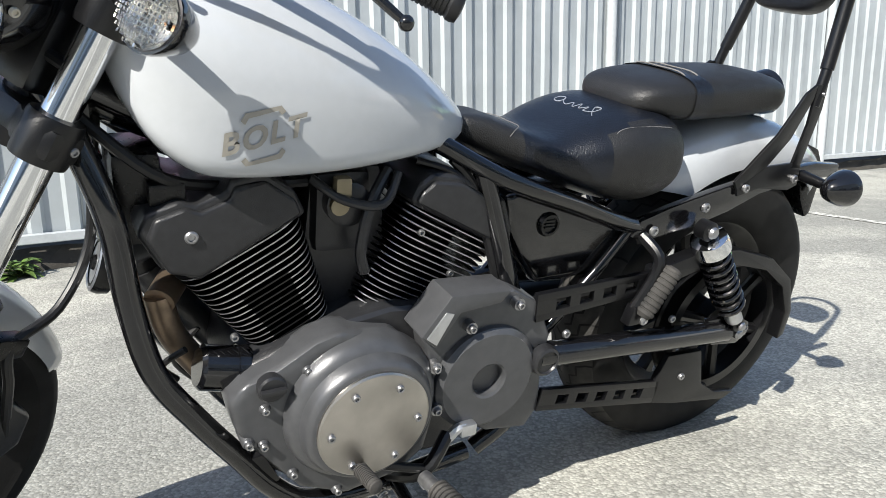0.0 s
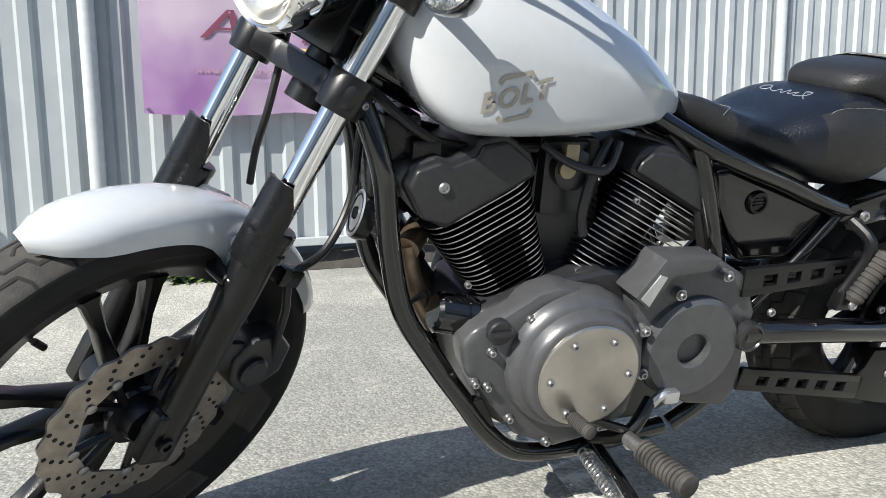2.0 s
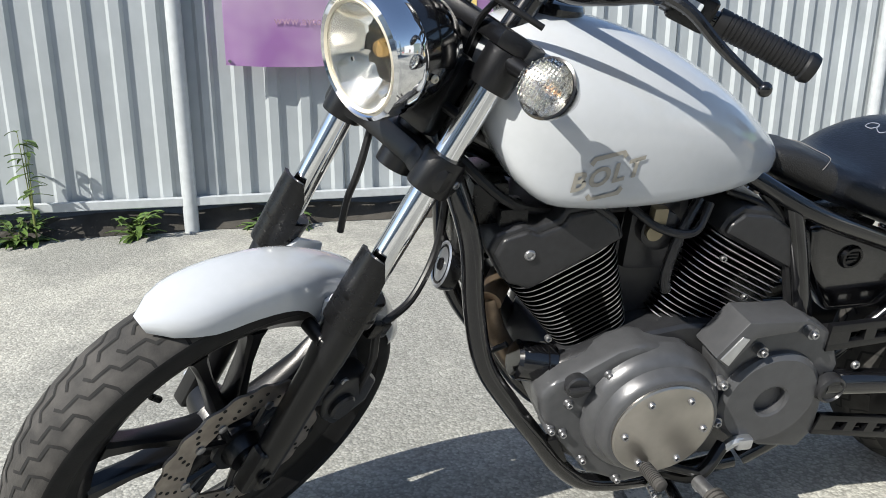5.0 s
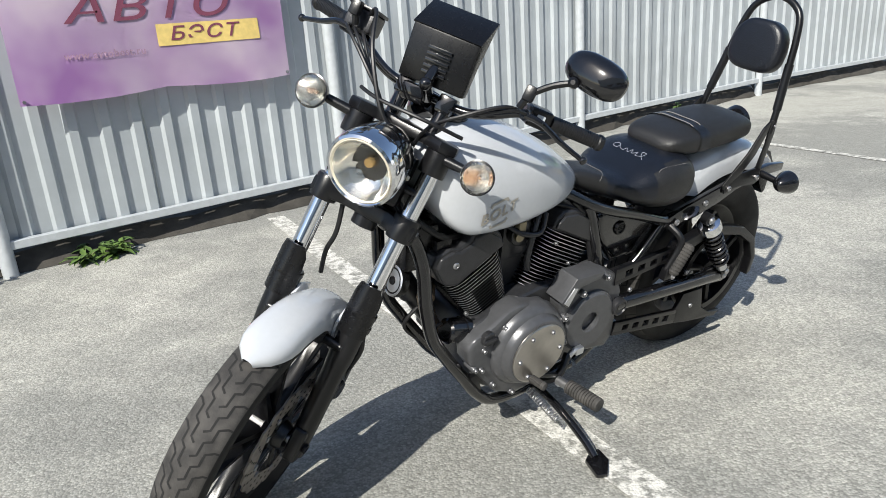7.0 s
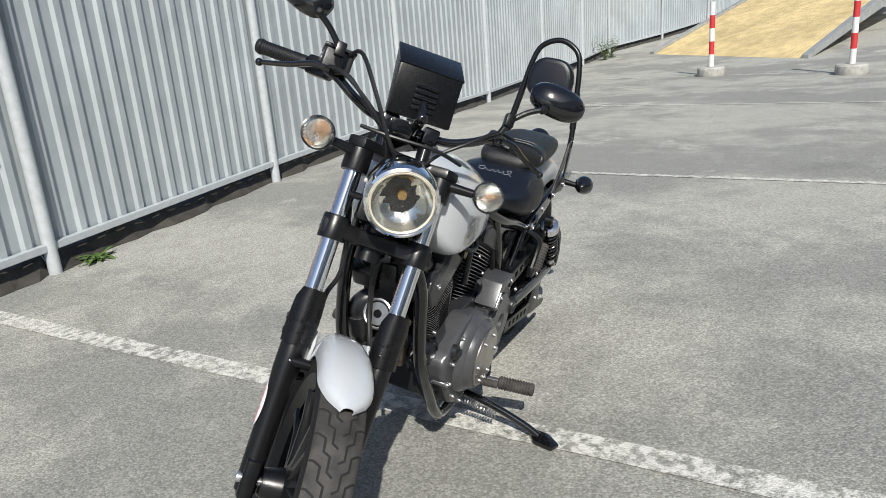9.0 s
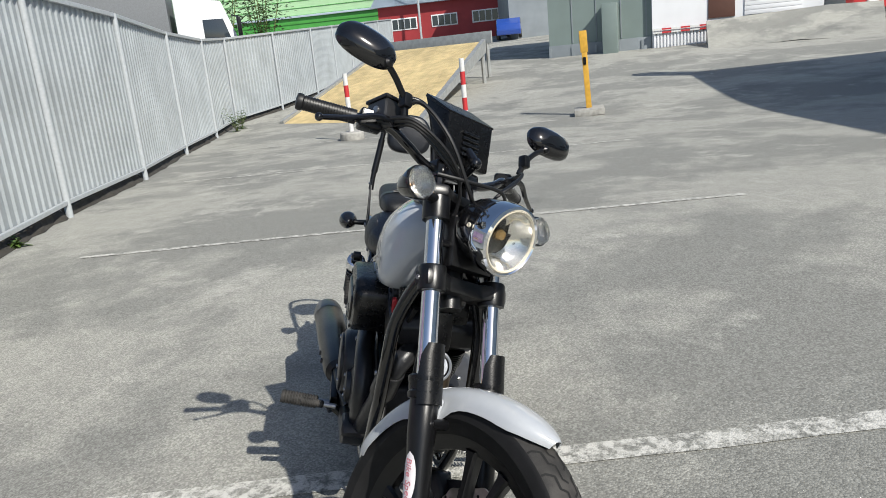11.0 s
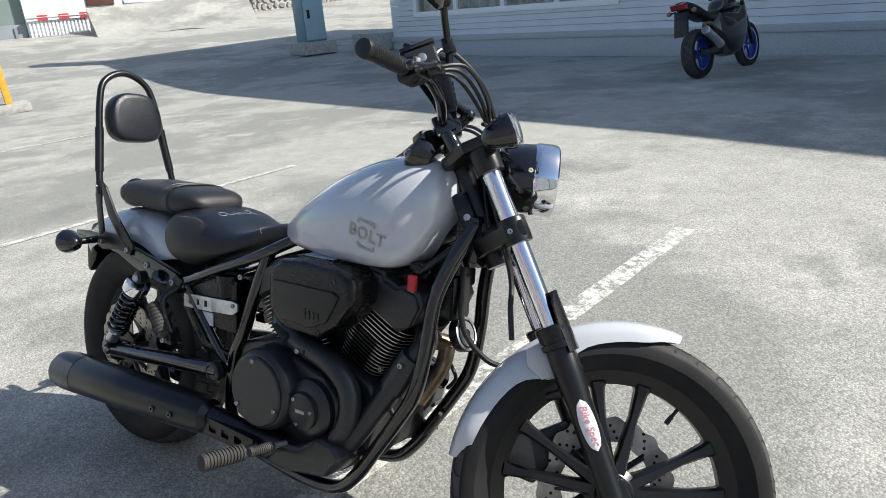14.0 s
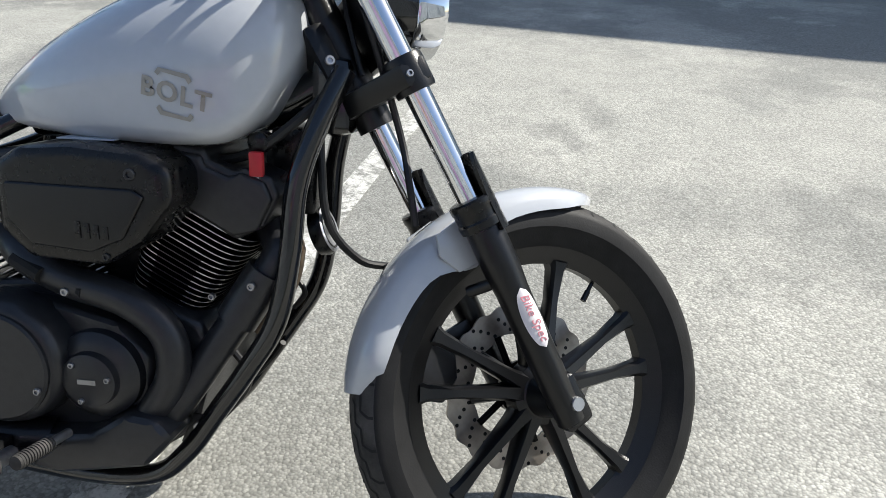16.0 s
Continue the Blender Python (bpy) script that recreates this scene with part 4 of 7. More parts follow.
def wheel(name, label, c, R, half, rim, spokes, m, hubw):
    root = new(name)
    root.parent = bike
    root.matrix_basis = m
    tagged(root, label)
    bm = bmesh.new()
    tyre_mesh(bm, c, R, half, rim)
    ty = part("tyre", bm, [SIDEWALL, RUBBER], root, "worn black rubber tyre")
    bm = bmesh.new()
    tread(bm, c, R, half, 40)
    part("tread_pattern", bm, GROOVE, root, "zigzag tread grooves", smooth=False)
    bm = bmesh.new()
    rw = half * 0.62
    lathe(bm, [(rim - 0.004, -rw), (rim + 0.008, -rw - 0.004), (rim + 0.008, -rw + 0.006), (rim - 0.014, -rw + 0.012), (rim - 0.03, -rw * 0.4),
               (rim - 0.03, rw * 0.4), (rim - 0.014, rw - 0.012), (rim + 0.008, rw - 0.006), (rim + 0.008, rw + 0.004), (rim - 0.004, rw), (rim - 0.012, rw - 0.006),
               (rim - 0.036, rw * 0.35), (rim - 0.036, -rw * 0.35), (rim - 0.012, -rw + 0.006), (rim - 0.004, -rw)], c, 'Y', 72, cap=False)
    part("rim", bm, BLACK_MATT, root, "black cast rim")
    for k in range(spokes):
        a = 2 * math.pi * (k + 0.25) / spokes + (0.10 if k % 2 else -0.10)
        d = Vector((math.cos(a), 0, math.sin(a)))
        s = Vector((-math.sin(a), 0, math.cos(a)))
        bm = bmesh.new()
        secs = []
        for t, w, h in ((0.028, 0.020, 0.030), (0.07, 0.013, 0.024), (rim * 0.62, 0.0095, 0.016), (rim - 0.045, 0.014, 0.017), (rim - 0.03, 0.020, 0.019)):
            o = Vector(c) + d * t
            secs.append([o + s * (w * x) + Vector((0, h * y, 0)) for x, y in ((-1, -0.6), (-0.6, -1), (0.6, -1), (1, -0.6), (1, 0.6), (0.6, 1), (-0.6, 1), (-1, 0.6))])
        rings(bm, secs)
        part("spoke", bm, BLACK_MATT, root, "")
    bm = bmesh.new()
    lathe(bm, [(0.015, -hubw), (0.03, -hubw), (0.034, -hubw + 0.01), (0.04, -0.03), (0.055, -0.02), (0.055, 0.02), (0.04, 0.03), (0.034, hubw - 0.01), (0.03, hubw), (0.015, hubw)], c, 'Y', 32)
    part("hub", bm, BLACK_MATT, root)
    bm = bmesh.new()
    d = Vector((math.cos(0.5), 0, math.sin(0.5)))
    rod(bm, Vector(c) + d * (rim - 0.03), Vector(c) + d * (rim - 0.075), 0.004, 8)
    rod(bm, Vector(c) + d * (rim - 0.055), Vector(c) + d * (rim - 0.075), 0.0055, 8)
    part("valve", bm, BLACK_PLASTIC, root)
    return root


def brake_disc(root, c, r, y, wave=True):
    bm = bmesh.new()
    n = 140
    ro = [r * (1 + (0.022 * math.sin(k * 2 * math.pi / n * 20) if wave else 0)) for k in range(n)]
    ri = r * 0.66
    o0, o1, i0, i1 = [], [], [], []
    for k in range(n):
        a = 2 * math.pi * k / n
        d = Vector((math.cos(a), 0, math.sin(a)))
        rin = ri * (1 + (0.02 * math.sin(k * 2 * math.pi / n * 10)))
        for lst, rad, yy in ((o0, ro[k], y), (o1, ro[k], y + 0.0045), (i0, rin, y), (i1, rin, y + 0.0045)):
            lst.append(bm.verts.new(Vector(c) + d * rad + Vector((0, yy, 0))))
    for k in range(n):
        j = (k + 1) % n
        for q in ((o0[k], o0[j], o1[j], o1[k]), (i0[k], i1[k], i1[j], i0[j]), (o1[k], o1[j], i1[j], i1[k]), (o0[k], i0[k], i0[j], o0[j])):
            bm.faces.new(q)
    disc = part("brake_disc", bm, DISC, root, "worn brown grey wave brake disc")
    bm = bmesh.new()
    for k in range(20):
        for j, rr in enumerate((0.72, 0.80, 0.88, 0.95)):
            if (k + j) % 4 == 3 and j == 3:
                continue
            a = 2 * math.pi * (k + 0.25 * j) / 20
            p = Vector(c) + Vector((math.cos(a) * r * rr, y - 0.0004, math.sin(a) * r * rr))
            lathe(bm, [(0.0036, 0), (0.0036, 0.0055)], p, 'Y', 8)
    tagged(part("drill_holes", bm, GROOVE, disc, "dark drilled holes"), kind="stuff")
    bm = bmesh.new()
    lathe(bm, [(r * 0.30, y - 0.012), (r * 0.34, y - 0.012), (r * 0.34, y - 0.004), (r * 0.30, y - 0.004)], c, 'Y', 32)
    for k in range(5):
        a = 2 * math.pi * (k + 0.4) / 5
        for da in (-0.22, 0.22):
            d = Vector((math.cos(a + da), 0, math.sin(a + da)))
            d0 = Vector((math.cos(a + da * 0.4), 0, math.sin(a + da * 0.4)))
            rod(bm, Vector(c) + d0 * (r * 0.32) + Vector((0, y - 0.006, 0)), Vector(c) + d * (r * 0.70) + Vector((0, y - 0.001, 0)), 0.007, 6)
    part("disc_carrier", bm, BLACK_MATT, root)
    bm = bmesh.new()
    for k in range(5):
        a = 2 * math.pi * (k + 0.4) / 5
        for da in (-0.22, 0.22):
            d = Vector((math.cos(a + da), 0, math.sin(a + da)))
            lathe(bm, [(0.008, 0), (0.008, 0.003), (0.003, 0.004)], Vector(c) + d * (r * 0.69) + Vector((0, y + 0.0045, 0)), 'Y', 10)
    part("disc_rivets", bm, BOLT_STEEL, root, "steel rivets")


FC = (0.044, 0, -0.008)
fw = wheel("front_wheel", "front wheel with black spokes, turned to the left", FC, 0.337, 0.052, 0.260, 10, FORK_M, 0.075)
brake_disc(fw, FC, 0.149, 0.056)
RC = (-0.004, 0, 0.345)
rw_ = wheel("rear_wheel", "rear wheel with black spokes", RC, 0.338, 0.076, 0.216, 10, Matrix.Identity(4), 0.09)
brake_disc(rw_, RC, 0.149, -0.092)
bm = bmesh.new()
lathe(bm, [(0.150, 0.082), (0.163, 0.082), (0.163, 0.086), (0.157, 0.090), (0.157, 0.116), (0.163, 0.120), (0.163, 0.123), (0.140, 0.123), (0.140, 0.082), (0.150, 0.082)], RC, 'Y', 64, cap=False)
lathe(bm, [(0.02, 0.085), (0.05, 0.085), (0.05, 0.12), (0.02, 0.12)], RC, 'Y', 32)
for k in range(6):
    a = 2 * math.pi * k / 6 + 0.3
    d = Vector((math.cos(a), 0, math.sin(a)))
    rod(bm, Vector(RC) + d * 0.045 + Vector((0, 0.105, 0)), Vector(RC) + d * 0.145 + Vector((0, 0.105, 0)), 0.011, 8, 0, 0.014)
part("belt_pulley", bm, BLACK_MATT, rw_, "black belt pulley")

# front fork, in the steering frame: x forward, y left, z along the steering axis
for s in (1, -1):
    y = 0.1 * s
    bm = bmesh.new()
    rod(bm, (0.042, y, 0.30), (0.042, y, 0.765), 0.0205, 28)
    bp("fork_tube", bm, CHROME, "chromed upper fork tube", m=FORK_M)
    bm = bmesh.new()
    lathe(bm, [(0.018, -0.04), (0.024, -0.036), (0.026, 0.05), (0.027, 0.20), (0.030, 0.24), (0.030, 0.315), (0.029, 0.318)], (0.032, y, 0), (Vector((1, 0, 0)), Vector((0, 1, 0)), Vector((0.032, 0, 1)).normalized()), 28)
    box(bm, (0.012, y - 0.018, -0.050), (0.066, y + 0.018, 0.04), 0.012, seg=3)
    lo = bp("fork_lower", bm, BLACK_MATT, "matt black fork lower leg", m=FORK_M)
    bm = bmesh.new()
    lathe(bm, [(0.030, 0.312), (0.036, 0.314), (0.037, 0.326), (0.035, 0.329), (0.0355, 0.345), (0.037, 0.348), (0.037, 0.358), (0.034, 0.361), (0.0215, 0.362)], (0.0425, y, 0), 'Z', 28)
    secs = []
    for z, w in ((0.30, 1.0), (0.36, 1.0), (0.40, 0.9), (0.425, 0.6)):
        ring = []
        for rr, sgn in ((0.037, 1), (0.030, -1)):
            for k in range(9):
                a = (-1 + 2 * k / 8) * 1.25 * w * sgn
                ring.append(Vector((0.0425 + rr * math.cos(a), y + rr * math.sin(a), z)))
        secs.append(ring)
    rings(bm, secs)
    bp("fork_guard", bm, BLACK_PLASTIC, "black dust seal and stone guard", m=FORK_M)
    bm = bmesh.new()
    lathe(bm, [(0.007, 0.0), (0.011, 0.0), (0.012, 0.004), (0.012, 0.010), (0.007, 0.010), (0.006, 0.004)], (0.042, y + (0.018 if s > 0 else -0.028), -0.008), 'Y', 20)
    bp("axle_nut", bm, ALU if s < 0 else BLACK_MATT, "bare steel axle nut" if s < 0 else "black axle nut", m=FORK_M)
bm = bmesh.new()
rod(bm, (0.044, -0.10, -0.008), (0.044, 0.10, -0.008), 0.010, 16)
bp("front_axle", bm, BOLT_STEEL, m=FORK_M)
# sticker on the right leg
bm = bmesh.new()
rows = []
for i in range(13):
    v = -1 + 2 * i / 12
    hw = 0.62 * math.sqrt(max(0, 1 - v * v)) + 0.01
    r_ = 0.0276 + (0.0006)
    row = []
    for k in range(7):
        a = -math.pi / 2 + hw * (-1 + k / 3)
        z = 0.155 + v * 0.052
        row.append(bm.verts.new((0.032 + 0.032 * z + r_ * math.cos(a), -0.1 + r_ * math.sin(a), z)))
    rows.append(row)
for a, b in zip(rows, rows[1:]):
    for k in range(6):
        bm.faces.new((a[k], a[k + 1], b[k + 1], b[k]))
st = bp("oval_sticker", bm, STICKER, "white oval sticker with pink script", m=FORK_M)
bm = text_mesh("Bike Spec", 0.021, 0.3, 0.0002)
bm.transform(Matrix.Translation((0.038, -0.1286, 0.155)) @ Matrix.Rotation(radians(90), 4, 'X') @ Matrix.Rotation(radians(-90), 4, 'Z'))
part("script", bm, STICKER_INK, st, "pink script", smooth=False)

# clamps
bm = bmesh.new()
plate(bm, [(-0.045, -0.03), (-0.03, -0.06), (0.02, -0.13), (0.062, -0.132), (0.075, -0.10), (0.062, -0.068), (0.05, -0.05), (0.05, 0.05), (0.062, 0.068), (0.075, 0.10), (0.062, 0.132),
           (0.02, 0.13), (-0.03, 0.06), (-0.045, 0.03)], 0.548, 0.585, 0.008, axes=(Vector((1, 0, 0)), Vector((0, 1, 0)), Vector((0, 0, 1)), Vector()))
for s in (1, -1):
    lathe(bm, [(0.021, 0.54), (0.031, 0.54), (0.032, 0.545), (0.032, 0.59), (0.030, 0.595), (0.021, 0.595)], (0.042, 0.1 * s, 0), 'Z', 28)
bp("lower_clamp", bm, BLACK_MATT, "matt black lower fork clamp", m=FORK_M)
bm = bmesh.new()
plate(bm, [(-0.045, -0.05), (0.0, -0.125), (0.055, -0.135), (0.078, -0.1), (0.055, -0.06), (0.05, 0), (0.055, 0.06), (0.078, 0.1), (0.055, 0.135), (0.0, 0.125), (-0.045, 0.05)],
      0.752, 0.778, 0.007, axes=(Vector((1, 0, 0)), Vector((0, 1, 0)), Vector((0, 0, 1)), Vector()))
bp("upper_clamp", bm, BLACK_MATT, "matt black upper fork clamp", m=FORK_M)
bm = bmesh.new()
rod(bm, (0, 0, 0.52), (0, 0, 0.76), 0.030, 24)
box(bm, (-0.05, -0.035, 0.575), (-0.015, 0.035, 0.70), 0.01)
bp("steering_head", bm, BLACK_MATT, m=FORK_M)
bm = bmesh.new()
box(bm, (0.035, -0.068, 0.60), (0.07, 0.068, 0.72), 0.012)
rod(bm, (0.055, -0.095, 0.65), (0.055, 0.095, 0.65), 0.008, 10)
bp("headlight_bracket", bm, BLACK_MATT, m=FORK_M)
bm = bmesh.new()
for s in (1, -1):
    bolt(bm, (0.03, 0.128 * s, 0.567), (0, s, 0), 0.006)
    for z in (0.60, 0.62, 0.64):
        bolt(bm, (-0.035, 0.036 * s, z), (0, s, 0), 0.008)
bp("clamp_bolts", bm, BOLT_STEEL, "steel socket bolts", m=FORK_M)

# headlight
HX = 0.075
hl = new("headlight")
hl.parent = bike
hl.matrix_basis = FORK_M @ Matrix.Translation((-0.002, 0, 0.748)) @ Matrix.Rotation(radians(28), 4, 'Y') @ Matrix.Diagonal((0.9, 0.9, 0.9, 1))
tagged(hl, "round headlight with chrome rim")
bm = bmesh.new()
lathe(bm, [(0.02, HX), (0.045, HX), (0.066, HX + 0.012), (0.080, HX + 0.04), (0.086, HX + 0.075), (0.087, HX + 0.10)], (0, 0, 0), 'X', 48)
part("bowl", bm, BLACK_GLOSS, hl, "gloss black bowl")
bm = bmesh.new()
lathe(bm, [(0.0875, HX + 0.095), (0.090, HX + 0.098), (0.0915, HX + 0.110), (0.0915, HX + 0.140), (0.089, HX + 0.150), (0.083, HX + 0.154), (0.079, HX + 0.150), (0.079, HX + 0.140)], (0, 0, 0), 'X', 56, cap=False)
part("rim", bm, CHROME, hl, "polished chrome rim")
REFLECTOR = mat("bright_reflector", (0.78, 0.77, 0.74), 0.16, 1.0, 0.08, 40)
bm = bmesh.new()
lathe(bm, [(0.001, HX + 0.087), (0.012, HX + 0.088), (0.024, HX + 0.090), (0.042, HX + 0.098), (0.058, HX + 0.110), (0.070, HX + 0.126), (0.079, HX + 0.142)], (0, 0, 0), 'X', 26, cap=False)
_rr = random.Random(3)
for v in bm.verts:
    if v.co.x < HX + 0.135:
        v.co.x += _rr.uniform(-0.006, 0.006)
part("reflector", bm, REFLECTOR, hl, "bright faceted reflector", smooth=False)
bm = bmesh.new()
lathe(bm, [(0.020, HX + 0.085), (0.021, HX + 0.092), (0.016, HX + 0.094), (0.015, HX + 0.108), (0.011, HX + 0.116), (0.003, HX + 0.118)], (0, 0, 0.006), 'X', 20)
part("bulb_cap", bm, mat("bulb_gold", (0.80, 0.52, 0.22), 0.2, 1.0), hl, "gold bulb cap")
bm = bmesh.new()
secs = []
for r, x in ((0.0785, HX + 0.146), (0.070, HX + 0.151), (0.05, HX + 0.156), (0.025, HX + 0.159), (0.003, HX + 0.160)):
    secs.append((r, x))
lathe(bm, secs + [(r, x - 0.003) for r, x in secs[::-1]] + [secs[0]], (0, 0, 0), 'X', 48, cap=False)
gl = part("lens", bm, GLASS, hl, "clear headlight lens")
gl.visible_shadow = False
bm = bmesh.new()
lathe(bm, [(0.074, HX + 0.145), (0.0785, HX + 0.150), (0.077, HX + 0.153), (0.073, HX + 0.150), (0.074, HX + 0.145)], (0, 0, 0), 'X', 48, cap=False)
bolt(bm, (HX + 0.085, 0.088, 0.0), (0, 1, 0), 0.006)
bolt(bm, (HX + 0.085, -0.088, 0.0), (0, -1, 0), 0.006)
part("bezel", bm, mat("cream_bezel", (0.62, 0.57, 0.46), 0.3), hl, "pale inner bezel")


def indicator(at, s, m, name, label, stalk_from, r=0.036, front=1):
    root = new(name)
    root.parent = bike
    root.matrix_basis = m
    tagged(root, label)
    at = Vector(at)
    f = front
    bm = bmesh.new()
    lathe(bm, [(0.004, -0.052 * f), (0.014, -0.047 * f), (0.025, -0.032 * f), (r * 0.95, -0.008 * f), (r * 1.04, 0.004 * f), (r * 1.04, 0.010 * f), (r * 0.9, 0.011 * f)], at, 'X', 28, cap=f < 0)
    part("housing", bm, BLACK_GLOSS, root, "gloss black housing")
    bm = bmesh.new()
    rod(bm, stalk_from, at - Vector((0.018 * f, 0.022 * s, 0)), 0.013, 16, 0, 0.010)
    part("stalk", bm, BLACK_MATT, root)
    if front > 0:
        bm = bmesh.new()
        lathe(bm, [(0.033, 0.006), (0.028, -0.004), (0.018, -0.018), (0.005, -0.026)], at, 'X', 24, cap=False)
        part("reflector", bm, REFLECTOR, root)
        bm = bmesh.new()
        lathe(bm, [(0.002, -0.02), (0.003, -0.016), (0.003, -0.010), (0.0015, -0.007)], at, 'X', 16)
        part("bulb", bm, AMBER, root, "amber bulb")
        bm = bmesh.new()
        lathe(bm, [(r * 0.97, 0.008), (r * 0.95, 0.016), (r * 0.75, 0.022), (r * 0.4, 0.026), (0.002, 0.027), (0.002, 0.024), (r * 0.4, 0.023), (r * 0.75, 0.019), (r * 0.93, 0.008), (r * 0.97, 0.008)], at, 'X', 28, cap=False)
        for k in range(-6, 7):
            for j in range(-6, 7):
                q = math.hypot(k, j) * 0.0052
                if q < r * 0.88:
                    x = 0.026 - 0.006 * (q / r) ** 2
                    box(bm, (at.x + x - 0.002, at.y + k * 0.0052 - 0.0018, at.z + j * 0.0052 - 0.0018), (at.x + x + 0.0016, at.y + k * 0.0052 + 0.0018, at.z + j * 0.0052 + 0.0018), 0)
        o = part("lens", bm, GLASS, root, "clear faceted lens")
        o.visible_shadow = False
    return root


for s in (1, -1):
    indicator((0.086, 0.205 * s, 0.745), s, FORK_M, "front_indicator", "round front indicator with a clear lens", (0.05, 0.10 * s, 0.742))
    bm = bmesh.new()
    lathe(bm, [(0.0215, 0.70), (0.030, 0.70), (0.031, 0.705), (0.031, 0.752), (0.0215, 0.754)], (0.042, 0.1 * s, 0), 'Z', 24)
    bp("indicator_clamp", bm, BLACK_MATT, m=FORK_M)

# front mudguard
def mudguard(bm, c, rad, half, a0, a1, drop, n=26, thick=0.002, nose=0.5, flare=0.0):
    """An arched guard: rounded across, with rounded ends and side skirts."""
    secs = []
    for i in range(n + 1):
        t = i / n
        a = a0 + (a1 - a0) * t
        w = half * (1 - nose * max(0, 1 - t / 0.12) ** 2 - nose * max(0, 1 - (1 - t) / 0.12) ** 2)
        if nose >= 0.5 and t < 0.15:
            w = half * math.sqrt(max(0.05, 1 - (1 - t / 0.15) ** 2))
        dr = drop(t) * min(1.0, 0.35 + t * 5)
        row = []
        for k in range(13):
            u = -1 + k / 6
            yy = w * math.sin(u * math.pi / 2) ** 1 if abs(u) < 1 else w * u
            r = rad + flare * (1 - t) ** 2 - dr * (abs(u) ** 3.0) - 0.012 * (1 - math.cos(u * math.pi / 2))
            row.append(Vector((c[0] + math.cos(a) * r, c[1] + yy, c[2] + math.sin(a) * r)))
        secs.append(row)
    vs = rings(bm, secs, False)
    bmesh.ops.recalc_face_normals(bm, faces=bm.faces)
    bmesh.ops.solidify(bm, geom=bm.faces[:], thickness=thick)


bm = bmesh.new()
mudguard(bm, FC, 0.349, 0.059, radians(43), radians(147), lambda t: 0.026 + 0.040 * math.exp(-((t - 0.50) / 0.09) ** 2) + 0.012 * math.sin(t * math.pi), flare=0.016)
bp("front_mudguard", bm, WHITE, "white painted front mudguard", m=FORK_M)
bm = bmesh.new()
for s in (1, -1):
    plate(bm, [(-0.012, 0.262), (0.040, 0.258), (0.060, 0.31), (0.035, 0.338), (-0.02, 0.332), (-0.03, 0.30)], 0.058 if s > 0 else -0.066, 0.066 if s > 0 else -0.058, 0.003)
bp("mudguard_bracket", bm, WHITE, m=FORK_M)
bm = bmesh.new()
for s in (1, -1):
    rod(bm, (0.062, 0.055 * s, 0.262), (0.062, 0.098 * s, 0.262), 0.012, 14)
    bolt(bm, (0.062, 0.098 * s, 0.262), (0, s, 0), 0.010, 0.008)
    rod(bm, (-0.01, 0.055 * s, 0.225), (0.03, 0.10 * s, 0.225), 0.010, 12)
bp("mudguard_mount", bm, BLACK_MATT, m=FORK_M)

# caliper and front hose
bm = bmesh.new()
plate(bm, [(-0.155, 0.10), (-0.10, 0.05), (-0.055, 0.075), (-0.035, 0.12), (-0.055, 0.165), (-0.11, 0.175), (-0.15, 0.15)], 0.05, 0.098, 0.010, seg=3)
lathe(bm, [(0.026, 0.095), (0.026, 0.106), (0.022, 0.110)], (-0.082, 0, 0.105), 'Y', 20)
box(bm, (-0.06, 0.075, 0.10), (0.02, 0.09, 0.15), 0.006)
bp("brake_caliper", bm, BLACK_CAST, "black brake caliper", m=FORK_M)
bm = bmesh.new()
bolt(bm, (-0.06, 0.092, 0.158), (0, 1, 0), 0.008)
bolt(bm, (-0.135, 0.092, 0.10), (0, 1, 0), 0.008)
bp("caliper_bolts", bm, BOLT_STEEL, m=FORK_M)
bm = bmesh.new()
tube(bm, [(-0.10, 0.10, 0.16), (-0.06, 0.115, 0.23), (-0.045, 0.105, 0.285), (-0.10, 0.095, 0.335), (-0.125, 0.07, 0.42), (-0.09, 0.05, 0.52), (-0.05, 0.05, 0.60)], 0.007, 10)
tube(bm, [(-0.10, 0.10, 0.16), (-0.13, 0.09, 0.10), (-0.11, 0.09, 0.06)], 0.0055, 8)
bp("brake_hose", bm, HOSE, "black rubber brake hose", m=FORK_M)
bm = bmesh.new()
box(bm, (-0.065, 0.085, 0.268), (-0.02, 0.112, 0.298), 0.006)
bp("hose_clip", bm, BLACK_PLASTIC, m=FORK_M)

# handlebar, in the steering frame
for s in (1, -1):
    bm = bmesh.new()
    rod(bm, (-0.005, 0.052 * s, 0.775), (-0.012, 0.052 * s, 0.835), 0.018, 16)
    box(bm, (-0.035, 0.052 * s - 0.02, 0.825), (0.012, 0.052 * s + 0.02, 0.868), 0.008)
    bp("bar_riser", bm, BLACK_GLOSS, m=FORK_M)
GRIP_A, GRIP_B = Vector((-0.062, 0.268, 0.916)), Vector((-0.120, 0.380, 0.926))
bm = bmesh.new()
half_bar = [(-0.012, 0.0, 0.848), (-0.012, 0.09, 0.850), (-0.008, 0.15, 0.872), (-0.020, 0.200, 0.902), (-0.048, 0.245, 0.913), tuple(GRIP_A), tuple(GRIP_B)]
tube(bm, [(x, -y, z) for x, y, z in half_bar[::-1]] + half_bar[1:], 0.011, 14)
bp("handlebar", bm, BLACK_GLOSS, "black steel handlebar", m=FORK_M)
